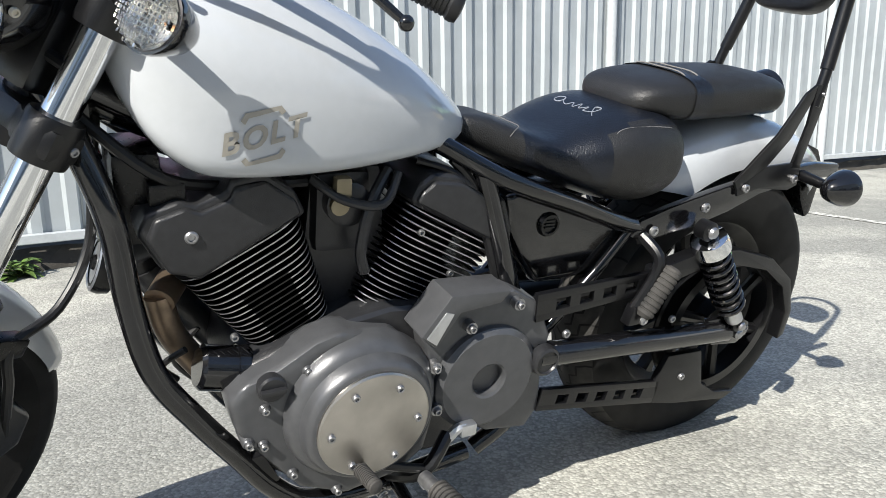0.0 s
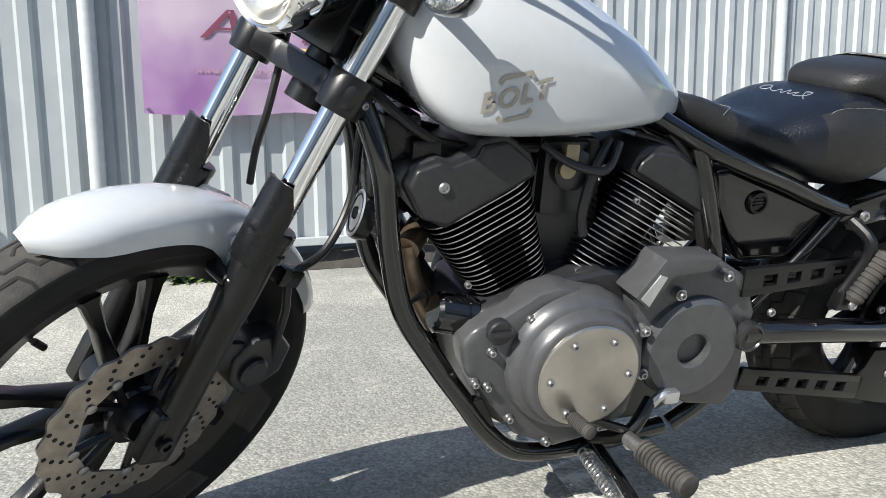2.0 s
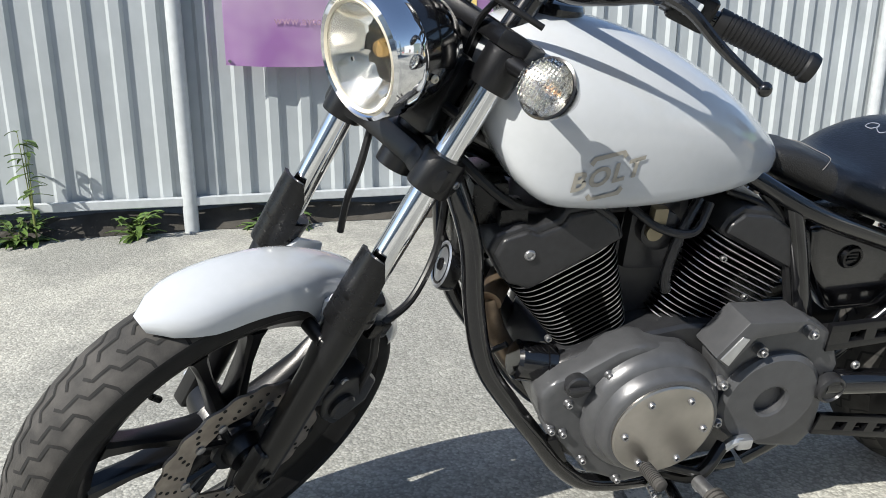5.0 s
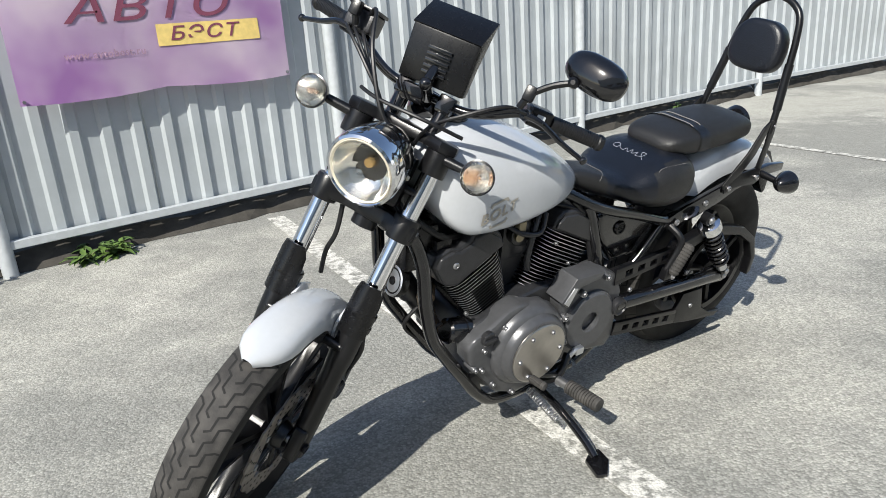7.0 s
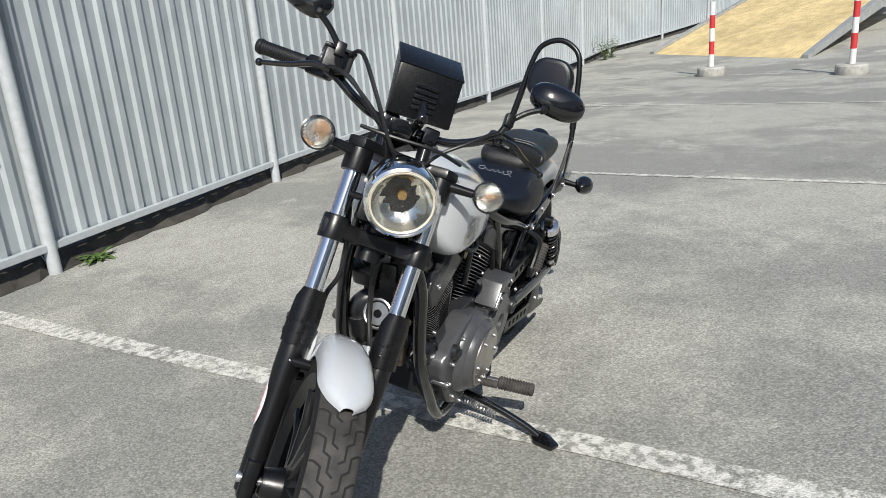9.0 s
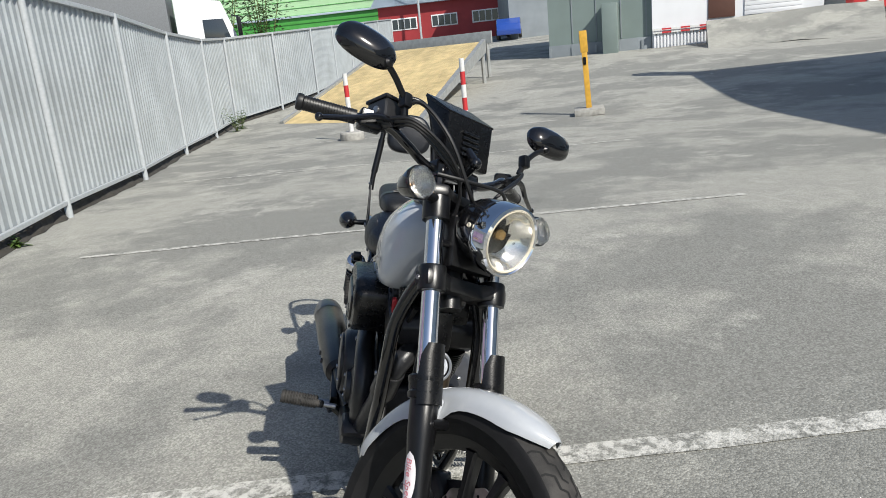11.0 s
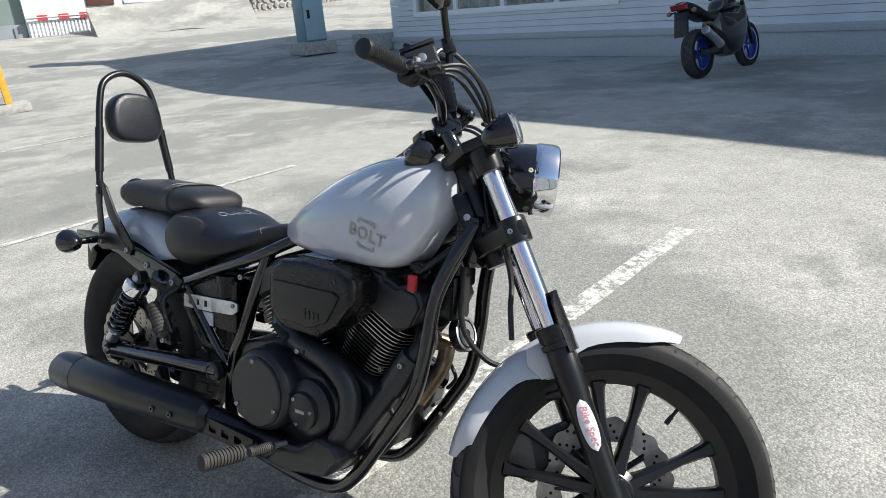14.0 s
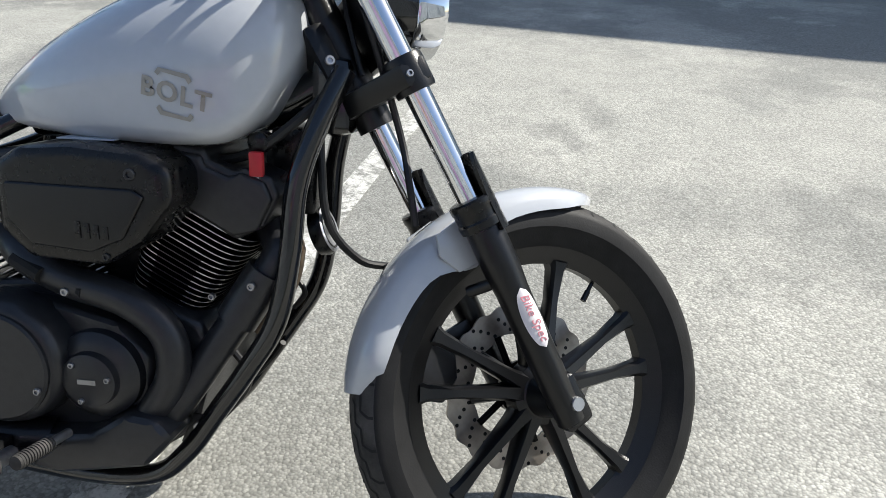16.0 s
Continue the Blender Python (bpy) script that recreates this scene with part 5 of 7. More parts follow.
for s in (1, -1):
    A_, B_ = Vector((GRIP_A.x, GRIP_A.y * s, GRIP_A.z)), Vector((GRIP_B.x, GRIP_B.y * s, GRIP_B.z))
    d = (B_ - A_).normalized()
    ln = (B_ - A_).length
    bm = bmesh.new()
    prof = [(0.0165, 0)]
    k = 0
    while 0.012 + k * 0.006 < ln - 0.012:
        prof += [(0.0168, 0.010 + k * 0.006), (0.0168, 0.0136 + k * 0.006), (0.0158, 0.0142 + k * 0.006), (0.0158, 0.0156 + k * 0.006)]
        k += 1
    prof += [(0.0185, ln - 0.006), (0.019, ln), (0.017, ln + 0.006), (0.008, ln + 0.008)]
    lathe(bm, prof, A_, frame_to(d), 22)
    bp("grip", bm, HOSE, "ribbed black rubber grip", m=FORK_M)
    bm = bmesh.new()
    c = A_ - d * 0.032
    fm = Matrix.Translation(c) @ Matrix((( *frame_to(d)[0], 0), (*frame_to(d)[1], 0), (*d, 0), (0, 0, 0, 1))).transposed()
    box(bm, (-0.022, -0.024, -0.030), (0.022, 0.024, 0.026), 0.009, 0, fm, 3)
    sw = bp("switch_housing", bm, BLACK_PLASTIC, "black switch housing", m=FORK_M)
    bm = bmesh.new()
    box(bm, (-0.010, -0.028, -0.012), (0.010, -0.023, 0.008), 0.003, 0, fm)
    part("switch_button", bm, RED if s < 0 else LABEL_GREY, sw, "red stop switch" if s < 0 else "grey switch")
    # lever and perch
    bm = bmesh.new()
    p = A_ - d * 0.055
    lever0 = p + Vector((0.045, 0.0, -0.008))
    plate_pts = [p + Vector((0.005, 0, -0.004)), p + Vector((0.03, 0.004 * s, -0.006)), lever0]
    tube(bm, plate_pts, 0.013, 10, 3)
    rod(bm, p - d * 0.014, p + d * 0.014, 0.018, 16)
    bp("lever_perch", bm, BLACK_CAST, m=FORK_M)
    bm = bmesh.new()
    tube(bm, [lever0, lever0 + d * 0.045 + Vector((0.012, 0, -0.004)), lever0 + d * 0.10 + Vector((0.012, 0, -0.024)), lever0 + d * 0.165 + Vector((0.016, 0, -0.042))], 0.0085, 10, 6, 0, 0.0055)
    tip = lever0 + d * 0.17 + Vector((0.016, 0, -0.043))
    bmesh.ops.create_icosphere(bm, subdivisions=2, radius=0.0095, matrix=Matrix.Translation(tip))
    bp("brake_lever" if s < 0 else "clutch_lever", bm, BLACK_GLOSS, "black lever with a ball end", m=FORK_M)
    # mirror
    mr = new("mirror")
    mr.parent = bike
    mr.matrix_basis = FORK_M
    tagged(mr, "oval black mirror on a jointed stem")
    bm = bmesh.new()
    m0, m1, m2 = Vector((0.030, 0.205 * s, 0.912)), Vector((0.040, 0.214 * s, 0.945)), Vector((0.052, 0.285 * s, 1.002))
    tube(bm, [m0, m1], 0.008, 10, 0)
    tube(bm, [m1, m1.lerp(m2, 0.5) + Vector((0, 0, 0.006)), m2], 0.0072, 10)
    box(bm, tuple(m1 - Vector((0.012, 0.012, 0.016))), tuple(m1 + Vector((0.012, 0.012, 0.018))), 0.006)
    lathe(bm, [(0.004, -0.012), (0.011, -0.010), (0.011, 0.008), (0.005, 0.013)], m2, 'X', 14)
    part("stem", bm, BLACK_MATT, mr)
    bm = bmesh.new()
    hc = Vector((0.040, 0.318, 1.036)) if s > 0 else Vector((0.022, -0.322, 1.038))
    rot = Matrix.Translation(hc) @ Matrix.Rotation(radians(-6 if s > 0 else -24), 4, 'X') @ Matrix.Rotation(radians(-14 if s > 0 else -24), 4, 'Z')
    secs = []
    for x, k in ((0.030, 0.25), (0.027, 0.55), (0.018, 0.86), (0.004, 1.0), (-0.006, 1.0), (-0.008, 0.97)):
        secs.append([rot @ Vector((x, u * k, v * k)) for u, v in oval(36, 0.070, 0.040, 2.5)])
    rings(bm, secs)
    part("shell", bm, BLACK_GLOSS, mr, "gloss black shell")
    bm = bmesh.new()
    secs = [[rot @ Vector((x, u, v)) for u, v in oval(36, 0.066, 0.036, 2.5)] for x in (-0.0075, -0.0088)]
    rings(bm, secs)
    part("mirror_glass", bm, CHROME, mr, "mirror glass")
# brake reservoir on the right side
bm = bmesh.new()
box(bm, (-0.055, -0.245, 0.905), (0.012, -0.175, 0.955), 0.010, seg=3)
box(bm, (-0.058, -0.248, 0.953), (0.015, -0.172, 0.962), 0.004)
bp("brake_reservoir", bm, BLACK_CAST, "black brake fluid reservoir", m=FORK_M)
bm = bmesh.new()
lathe(bm, [(0.009, 0), (0.009, 0.003), (0.006, 0.004)], (-0.02, -0.245, 0.93), (Vector((1, 0, 0)), Vector((0, 0, 1)), Vector((0, -1, 0))), 16)
bp("reservoir_window", bm, BOLT_STEEL, m=FORK_M)
# cables
bm = bmesh.new()
for s, y0, off in ((1, 0.235, 0.0), (-1, 0.225, 0.0), (-1, 0.24, 0.012), (-1, 0.21, -0.012), (1, 0.22, 0.012)):
    tube(bm, [(-0.02, y0 * s, 0.905), (0.045 + off, (y0 - 0.035) * s, 0.90), (0.075 + off, 0.12 * s, 0.845), (0.072, 0.06 * s, 0.79), (0.035, 0.035 * s, 0.72), (0.0, 0.04 * s, 0.60)], 0.0042, 8)
tube(bm, [(-0.01, -0.20, 0.93), (0.04, -0.17, 0.96), (0.09, -0.12, 0.88), (0.09, -0.05, 0.78), (0.07, 0.0, 0.74)], 0.005, 8)
tube(bm, [(0.03, -0.10, 0.70), (0.01, -0.05, 0.50), (-0.02, -0.06, 0.42), (-0.04, -0.055, 0.36)], 0.006, 8)
tube(bm, [(0.05, 0.13, 0.80), (0.10, 0.05, 0.80), (0.09, -0.06, 0.795), (0.06, -0.12, 0.80)], 0.0045, 8)
bp("control_cables", bm, HOSE, "black control cables and hoses", m=FORK_M)
# speedometer pod
bm = bmesh.new()
U_, V_, W_ = frame_to((-0.55, 0, 0.85))
lathe(bm, [(0.02, -0.045), (0.042, -0.035), (0.052, -0.012), (0.054, 0.006), (0.050, 0.012), (0.046, 0.008)], (-0.075, 0.0, 0.825), (U_, V_, W_), 32)
bp("speedometer", bm, BLACK_GLOSS, "round black speedometer pod", m=FORK_M)
bm = bmesh.new()
lathe(bm, [(0.003, 0.0085), (0.046, 0.0085)], (-0.075, 0.0, 0.825), (U_, V_, W_), 32)
bp("speedometer_glass", bm, WINDOW_DARK, m=FORK_M)
# hooded phone case on the handlebar
ph = new("phone_case")
ph.parent = bike
ph.matrix_basis = FORK_M @ Matrix.Translation((0.022, 0.002, 0.936)) @ Matrix.Rotation(radians(4), 4, 'X') @ Matrix.Rotation(radians(10), 4, 'Y')
tagged(ph, "black hooded phone case on the handlebar")
bm = bmesh.new()
box(bm, (-0.012, -0.078, -0.068), (0.016, 0.078, 0.050), 0.006)
part("case", bm, BLACK_PLASTIC, ph)
bm = bmesh.new()
plate(bm, [(-0.075, 0.095), (0.014, 0.046), (0.018, 0.05), (-0.070, 0.102)], -0.080, 0.080, 0.0015)
for s in (1, -1):
    plate(bm, [(-0.075, 0.098), (0.012, 0.05), (0.012, -0.066), (-0.012, -0.066), (-0.03, 0.0)], 0.076 * s - 0.002, 0.076 * s + 0.002, 0.001)
part("hood", bm, BLACK_PLASTIC, ph, "black sun hood")
bm = bmesh.new()
for k in range(5):
    box(bm, (0.016, -0.028, -0.045 + k * 0.013), (0.023, 0.028, -0.037 + k * 0.013), 0.002)
rod(bm, (0.016, 0.0, -0.03), (0.045, 0.0, -0.06), 0.012, 14)
bmesh.ops.create_icosphere(bm, subdivisions=2, radius=0.016, matrix=Matrix.Translation((0.045, 0, -0.062)))
rod(bm, (0.045, 0, -0.062), (0.0, 0.0, -0.095), 0.013, 14)
box(bm, (-0.035, -0.06, -0.115), (0.02, -0.005, -0.075), 0.008)
part("ball_mount", bm, BLACK_GLOSS, ph, "black ball mount")

# ---- tank ----
TX = [0.655, 0.665, 0.690, 0.730, 0.780, 0.860, 0.940, 1.020, 1.080, 1.125, 1.155, 1.172, 1.180]
TT = [0.797, 0.814, 0.838, 0.870, 0.905, 0.949, 0.981, 1.000, 1.005, 1.000, 0.985, 0.960, 0.932]
TB = [0.785, 0.776, 0.767, 0.760, 0.754, 0.747, 0.743, 0.743, 0.751, 0.785, 0.832, 0.872, 0.905]
TW = [0.020, 0.052, 0.078, 0.102, 0.123, 0.143, 0.153, 0.155, 0.149, 0.133, 0.108, 0.072, 0.030]
TANK_LOW = 6.0
TANK_DENSE = np.array([(*p, max(0.004, q[1])) for p, q in zip(catmull(list(zip(TX, TT, TB)), 4), catmull([(x, w, 0) for x, w in zip(TX, TW)], 4))])


def tank_side(x, z):
    """Half width of the tank at a place on its side."""
    t, b, w = (np.interp(x, TANK_DENSE[:, 0], TANK_DENSE[:, k]) for k in (1, 2, 3))
    c = b + 0.32 * (t - b)
    v = (z - c) / (t - c) if z > c else (z - c) / (c - b)
    p = 2.15 if z > c else TANK_LOW
    return w * max(0.0, 1 - abs(v) ** p) ** (1 / p)


def build_tank():
    bm = bmesh.new()
    pts = catmull([(x, t, b) for x, t, b in zip(TX, TT, TB)], 4)
    wts = catmull([(x, w, 0) for x, w in zip(TX, TW)], 4)
    secs = []
    for (x, t, b), wv in zip(pts, wts):
        w = max(0.004, wv[1])
        c = b + 0.32 * (t - b)
        ring = []
        for k in range(56):
            a = 2 * math.pi * k / 56
            cs, sn = math.cos(a), math.sin(a)
            p = 2.15 if sn > 0 else TANK_LOW
            ring.append(Vector((x, w * math.copysign(abs(cs) ** (2 / p), cs), c + ((t - c) if sn > 0 else (c - b)) * math.copysign(abs(sn) ** (2 / p), sn))))
        secs.append(ring)
    rings(bm, secs)
    bmesh.ops.recalc_face_normals(bm, faces=bm.faces)
    tank = bp("fuel_tank", bm, WHITE, "pearl white teardrop fuel tank")
    # filler cap
    bm = bmesh.new()
    u, v, w = frame_to((-0.12, 0, 1))
    lathe(bm, [(0.042, -0.012), (0.045, 0.006), (0.042, 0.012), (0.036, 0.014), (0.020, 0.016), (0.001, 0.016)], (1.055, 0, 1.002), (u, v, w), 32)
    part("filler_cap", bm, BLACK_GLOSS, tank, "black filler cap")
    # badges
    for s in (1, -1):
        def put(bmx, cx, cz, sc=1.0):
            for vv in bmx.verts:
                lx, lz, ly = vv.co.x, vv.co.y, vv.co.z
                x = cx - s * lx
                z = cz + lz
                vv.co = Vector((x, s * (tank_side(x, z) + 0.0016 + ly), z))
        cx, cz = (1.008, 0.809) if s > 0 else (1.021, 0.822)
        tb = text_mesh("BOLT", 0.038, 0.12, 0.0, 1.14, 0.0012)
        bmesh.ops.triangulate(tb, faces=tb.faces[:])
        for _ in range(3):
            long = [e for e in tb.edges if e.calc_length() > 0.006]
            bmesh.ops.subdivide_edges(tb, edges=long, cuts=1)
            bmesh.ops.triangulate(tb, faces=tb.faces[:])
        for vv in tb.verts:
            vv.co.y += s * vv.co.x * 0.24
        put(tb, cx, cz)
        part("name_badge", tb, BADGE, tank, "grey BOLT lettering", smooth=False)
        hb = bmesh.new()
        for sign in (1, -1):
            prof = []
            for k in range(4):
                a = math.pi * k / 3
                prof.append((math.cos(a), math.sin(a)))
            outer, inner = [], []
            pl = []
            for (x0, z0), (x1, z1) in zip(prof, prof[1:]):
                for j in range(4):
                    pl.append((x0 + (x1 - x0) * j / 4, z0 + (z1 - z0) * j / 4))
            pl.append(prof[-1])
            pl = [q for q in pl if q[1] > 0.5]
            prev = None
            for x, z in pl:
                row = [hb.verts.new((x * r_ * 1.15, sign * z * r_ + s * x * 0.009, 0.0002)) for r_ in (0.038, 0.031)]
                if prev:
                    hb.faces.new((prev[0], row[0], row[1], prev[1]))
                prev = row
        put(hb, cx, cz)
        part("hexagon_badge", hb, BADGE, tank, "grey split hexagon emblem", smooth=False)


build_tank()


# ---- seats ----
def loft_x(bm, xs, top, bot, wid, n=40, p=2.6, dish=0.0, sub=4):
    a = catmull([(x, t, b) for x, t, b in zip(xs, top, bot)], sub)
    w = catmull([(x, q, 0) for x, q in zip(xs, wid)], sub)
    secs = []
    for (x, t, b), wv in zip(a, w):
        ww = max(0.004, wv[1])
        c, h = (t + b) / 2, max(0.003, (t - b) / 2)
        ring = []
        for u, v in oval(n, ww, h, p):
            z = c + v
            if v > 0:
                z += dish * (abs(u) / ww) ** 2 * (v / h)
            ring.append(Vector((x, u, z)))
        secs.append(ring)
    rings(bm, secs)


bm = bmesh.new()
SX = [0.672, 0.660, 0.615, 0.560, 0.500, 0.440, 0.380, 0.320, 0.265, 0.228, 0.213]
ST = [0.778, 0.796, 0.797, 0.781, 0.768, 0.790, 0.811, 0.818, 0.808, 0.775, 0.742]
SB = [0.766, 0.754, 0.732, 0.710, 0.690, 0.667, 0.648, 0.640, 0.651, 0.683, 0.712]
SW = [0.018, 0.044, 0.060, 0.082, 0.114, 0.143, 0.156, 0.156, 0.143, 0.110, 0.055]
loft_x(bm, SX, ST, SB, SW, 44, 2.5, 0.012)
for f in bm.faces:
    q = f.calc_center_median()
    f.material_index = 1 if q.x > 0.555 or (abs(q.y) > 0.118 and q.x < 0.42) or q.x < 0.236 else 0
seat = bp("rider_seat", bm, [LEATHER, LEATHER_SIDE], "black leather solo seat with silver embroidery")


def on_seat(x, y, lift=0.001):
    t, b, w = (np.interp(x, SX[::-1], v[::-1]) for v in (ST, SB, SW))
    c, h = (t + b) / 2, (t - b) / 2
    q = min(0.999, abs(y) / w)
    v = (1 - q ** 2.5) ** (1 / 2.5)
    return Vector((x, y, c + h * v + 0.012 * q * q * v + lift))


bm = bmesh.new()
for s in (1, -1):
    tube(bm, [on_seat(0.226, 0.02 * s), on_seat(0.240, 0.08 * s), on_seat(0.28, 0.122 * s), on_seat(0.34, 0.128 * s), on_seat(0.40, 0.122 * s), on_seat(0.43, 0.138 * s, -0.001)], 0.0009, 5, 8)
    tube(bm, [on_seat(0.545, 0.0), on_seat(0.55, 0.04 * s), on_seat(0.575, 0.066 * s), on_seat(0.585, 0.07 * s)], 0.0008, 5, 6)
part("stitching", bm, THREAD, seat, "grey stitching")
bm = bmesh.new()
scr = [(0.0, 0.0), (0.012, 0.012), (0.02, 0.028), (0.008, 0.03), (0.01, 0.012), (0.028, 0.004), (0.03, 0.02), (0.042, 0.006), (0.05, 0.022), (0.056, 0.004), (0.068, 0.018), (0.074, 0.004),
       (0.09, 0.012), (0.10, 0.026), (0.114, 0.022), (0.112, 0.008), (0.098, 0.006), (0.094, 0.02)]
tube(bm, [on_seat(0.400 - (v - 0.015) * 0.9, 0.060 - u * 1.05, 0.0007) for u, v in scr], 0.0011, 5, 6)
part("embroidered_scribble", bm, SILVER_THREAD, seat, "silver embroidered scrawl")
bm = bmesh.new()
PX = [0.338, 0.328, 0.300, 0.245, 0.180, 0.090, 0.010, -0.045, -0.062]
loft_x(bm, PX, [0.828, 0.846, 0.860, 0.869, 0.873, 0.876, 0.876, 0.866, 0.842], [0.812, 0.804, 0.795, 0.788, 0.786, 0.788, 0.792, 0.799, 0.815], [0.05, 0.078, 0.096, 0.106, 0.109, 0.107, 0.102, 0.090, 0.05], 44, 3.0)
ps = bp("passenger_seat", bm, LEATHER_SIDE, "black passenger seat pad with stitched strap")
bm = bmesh.new()
for x in (0.217, 0.184):
    tube(bm, [(x, y, 0.8750) if abs(y) < 0.06 else (x, y, 0.872 - (abs(y) - 0.06) * 0.9) for y in (-0.106, -0.09, -0.06, 0, 0.06, 0.09, 0.106)], 0.0016, 5, 4)
part("stitching", bm, THREAD, ps, "grey stitching")
bm = bmesh.new()
secs = []
for x in (0.222, 0.179):
    ring = []
    for u, v in oval(40, 0.1095, 0.0445, 3.0):
        ring.append(Vector((x, u, 0.8290 + v)))
    secs.append(ring)
rings(bm, secs, cap=False)
part("strap", bm, LEATHER, ps, "black strap across the pad")

# ---- rear mudguard and tail ----
bm = bmesh.new()
mudguard(bm, (0.0, 0, 0.345), 0.442, 0.092, radians(52), radians(134), lambda t: 0.10 - 0.035 * t, 24, 0.0025, 0.25)
bp("rear_mudguard", bm, WHITE, "white painted rear mudguard")
bm = bmesh.new()
for s in (1, -1):
    plate(bm, [(0.31, 0.620), (0.24, 0.640), (0.14, 0.662), (0.04, 0.682), (-0.06, 0.696), (-0.16, 0.704), (-0.24, 0.698), (-0.24, 0.670), (-0.12, 0.668), (0.0, 0.648), (0.08, 0.618), (0.18, 0.592), (0.29, 0.576), (0.33, 0.590)],
          0.118 * s - 0.010, 0.118 * s + 0.010, 0.005)
bp("mudguard_strut", bm, BLACK_GLOSS, "gloss black mudguard strut")
bm = bmesh.new()
lathe(bm, [(0.01, -0.055), (0.034, -0.045), (0.045, -0.02), (0.047, 0.0), (0.042, 0.004)], (-0.105, 0, 0.826), (Vector((0, 1, 0)), Vector((0.15, 0, 1)).normalized(), Vector((-1, 0, 0.15)).normalized()), 28)
tl = bp("tail_light", bm, BLACK_GLOSS, "round tail light in a black housing")
bm = bmesh.new()
lathe(bm, [(0.042, 0.003), (0.036, 0.014), (0.015, 0.022), (0.002, 0.023)], (-0.105, 0, 0.826), (Vector((0, 1, 0)), Vector((0.15, 0, 1)).normalized(), Vector((-1, 0, 0.15)).normalized()), 28)
part("tail_lens", bm, RED_LENS, tl, "red lens")
bm = bmesh.new()
plate(bm, [(-0.20, 0.73), (-0.26, 0.71), (-0.30, 0.66), (-0.30, 0.555), (-0.285, 0.545), (-0.25, 0.59), (-0.22, 0.65)], -0.06, 0.06, 0.006)
bp("plate_holder", bm, BLACK_PLASTIC, "black number plate holder")
for s in (1, -1):
    indicator((-0.135, 0.207 * s, 0.677), s, Matrix.Identity(4), "rear_indicator", "round black rear indicator", (-0.118, 0.10 * s, 0.682), 0.036, -1)

# ---- backrest ----
for s in (1, -1):
    bm = bmesh.new()
    for prof in ([(0.080, 0.662), (0.096, 0.682), (0.004, 0.772), (-0.046, 0.850), (-0.072, 0.868), (-0.070, 0.838), (-0.036, 0.762), (0.020, 0.700)],
                 [(-0.072, 0.867), (-0.102, 0.867), (-0.106, 0.820), (-0.090, 0.700), (-0.062, 0.700), (-0.076, 0.790)],
                 [(0.078, 0.652), (0.084, 0.668), (0.020, 0.708), (-0.060, 0.712), (-0.092, 0.706), (-0.098, 0.664), (-0.072, 0.654), (0.020, 0.664)]):
        plate(bm, prof, 0.133 * s - 0.003, 0.133 * s + 0.003, 0.001)
    bp("side_bracket", bm, BLACK_MATT, "black steel backrest bracket")
bm = bmesh.new()
half_loop = [(-0.085, 0.130, 0.825), (-0.098, 0.126, 0.885), (-0.118, 0.112, 0.985), (-0.140, 0.096, 1.105), (-0.155, 0.070, 1.176)]
tube(bm, half_loop + [(-0.162, 0.0, 1.207)] + [(x, -y, z) for x, y, z in half_loop[::-1]], 0.0105, 14)
for s in (1, -1):
    tube(bm, [(-0.100, 0.1245 * s, 0.895), (-0.118, 0.112 * s, 0.985), (-0.126, 0.107 * s, 1.03)], 0.0130, 14, 4)
bp("backrest_loop", bm, BLACK_MATT, "black tubular backrest loop")
bm = bmesh.new()
pad_m = Matrix.Translation((-0.112, 0, 1.064)) @ Matrix.Rotation(radians(-9), 4, 'Y')
secs = []
for x, k in ((-0.022, 0.93), (-0.020, 0.98), (-0.012, 1.0), (0.016, 1.0), (0.024, 0.97), (0.029, 0.90), (0.031, 0.75)):
    ring = []
    for u, v in oval(40, 0.088, 0.078, 3.4):
        w = 1 - 0.24 * max(0, v / 0.078) ** 1.6
        ring.append(pad_m @ Vector((x, u * k * w, v * k)))
    secs.append(ring)
rings(bm, secs)
bp("backrest_pad", bm, LEATHER, "black leather backrest pad")
bm = bmesh.new()
for s in (1, -1):
    for q in ((0.062, 0.668), (-0.080, 0.678)):
        bolt(bm, (q[0], 0.136 * s, q[1]), (0, s, 0), 0.009, 0.006)
    bolt(bm, (-0.090, 0.138 * s, 0.850), (0, s, 0), 0.004)
bp("bracket_bolts", bm, BOLT_STEEL, "steel bolts")

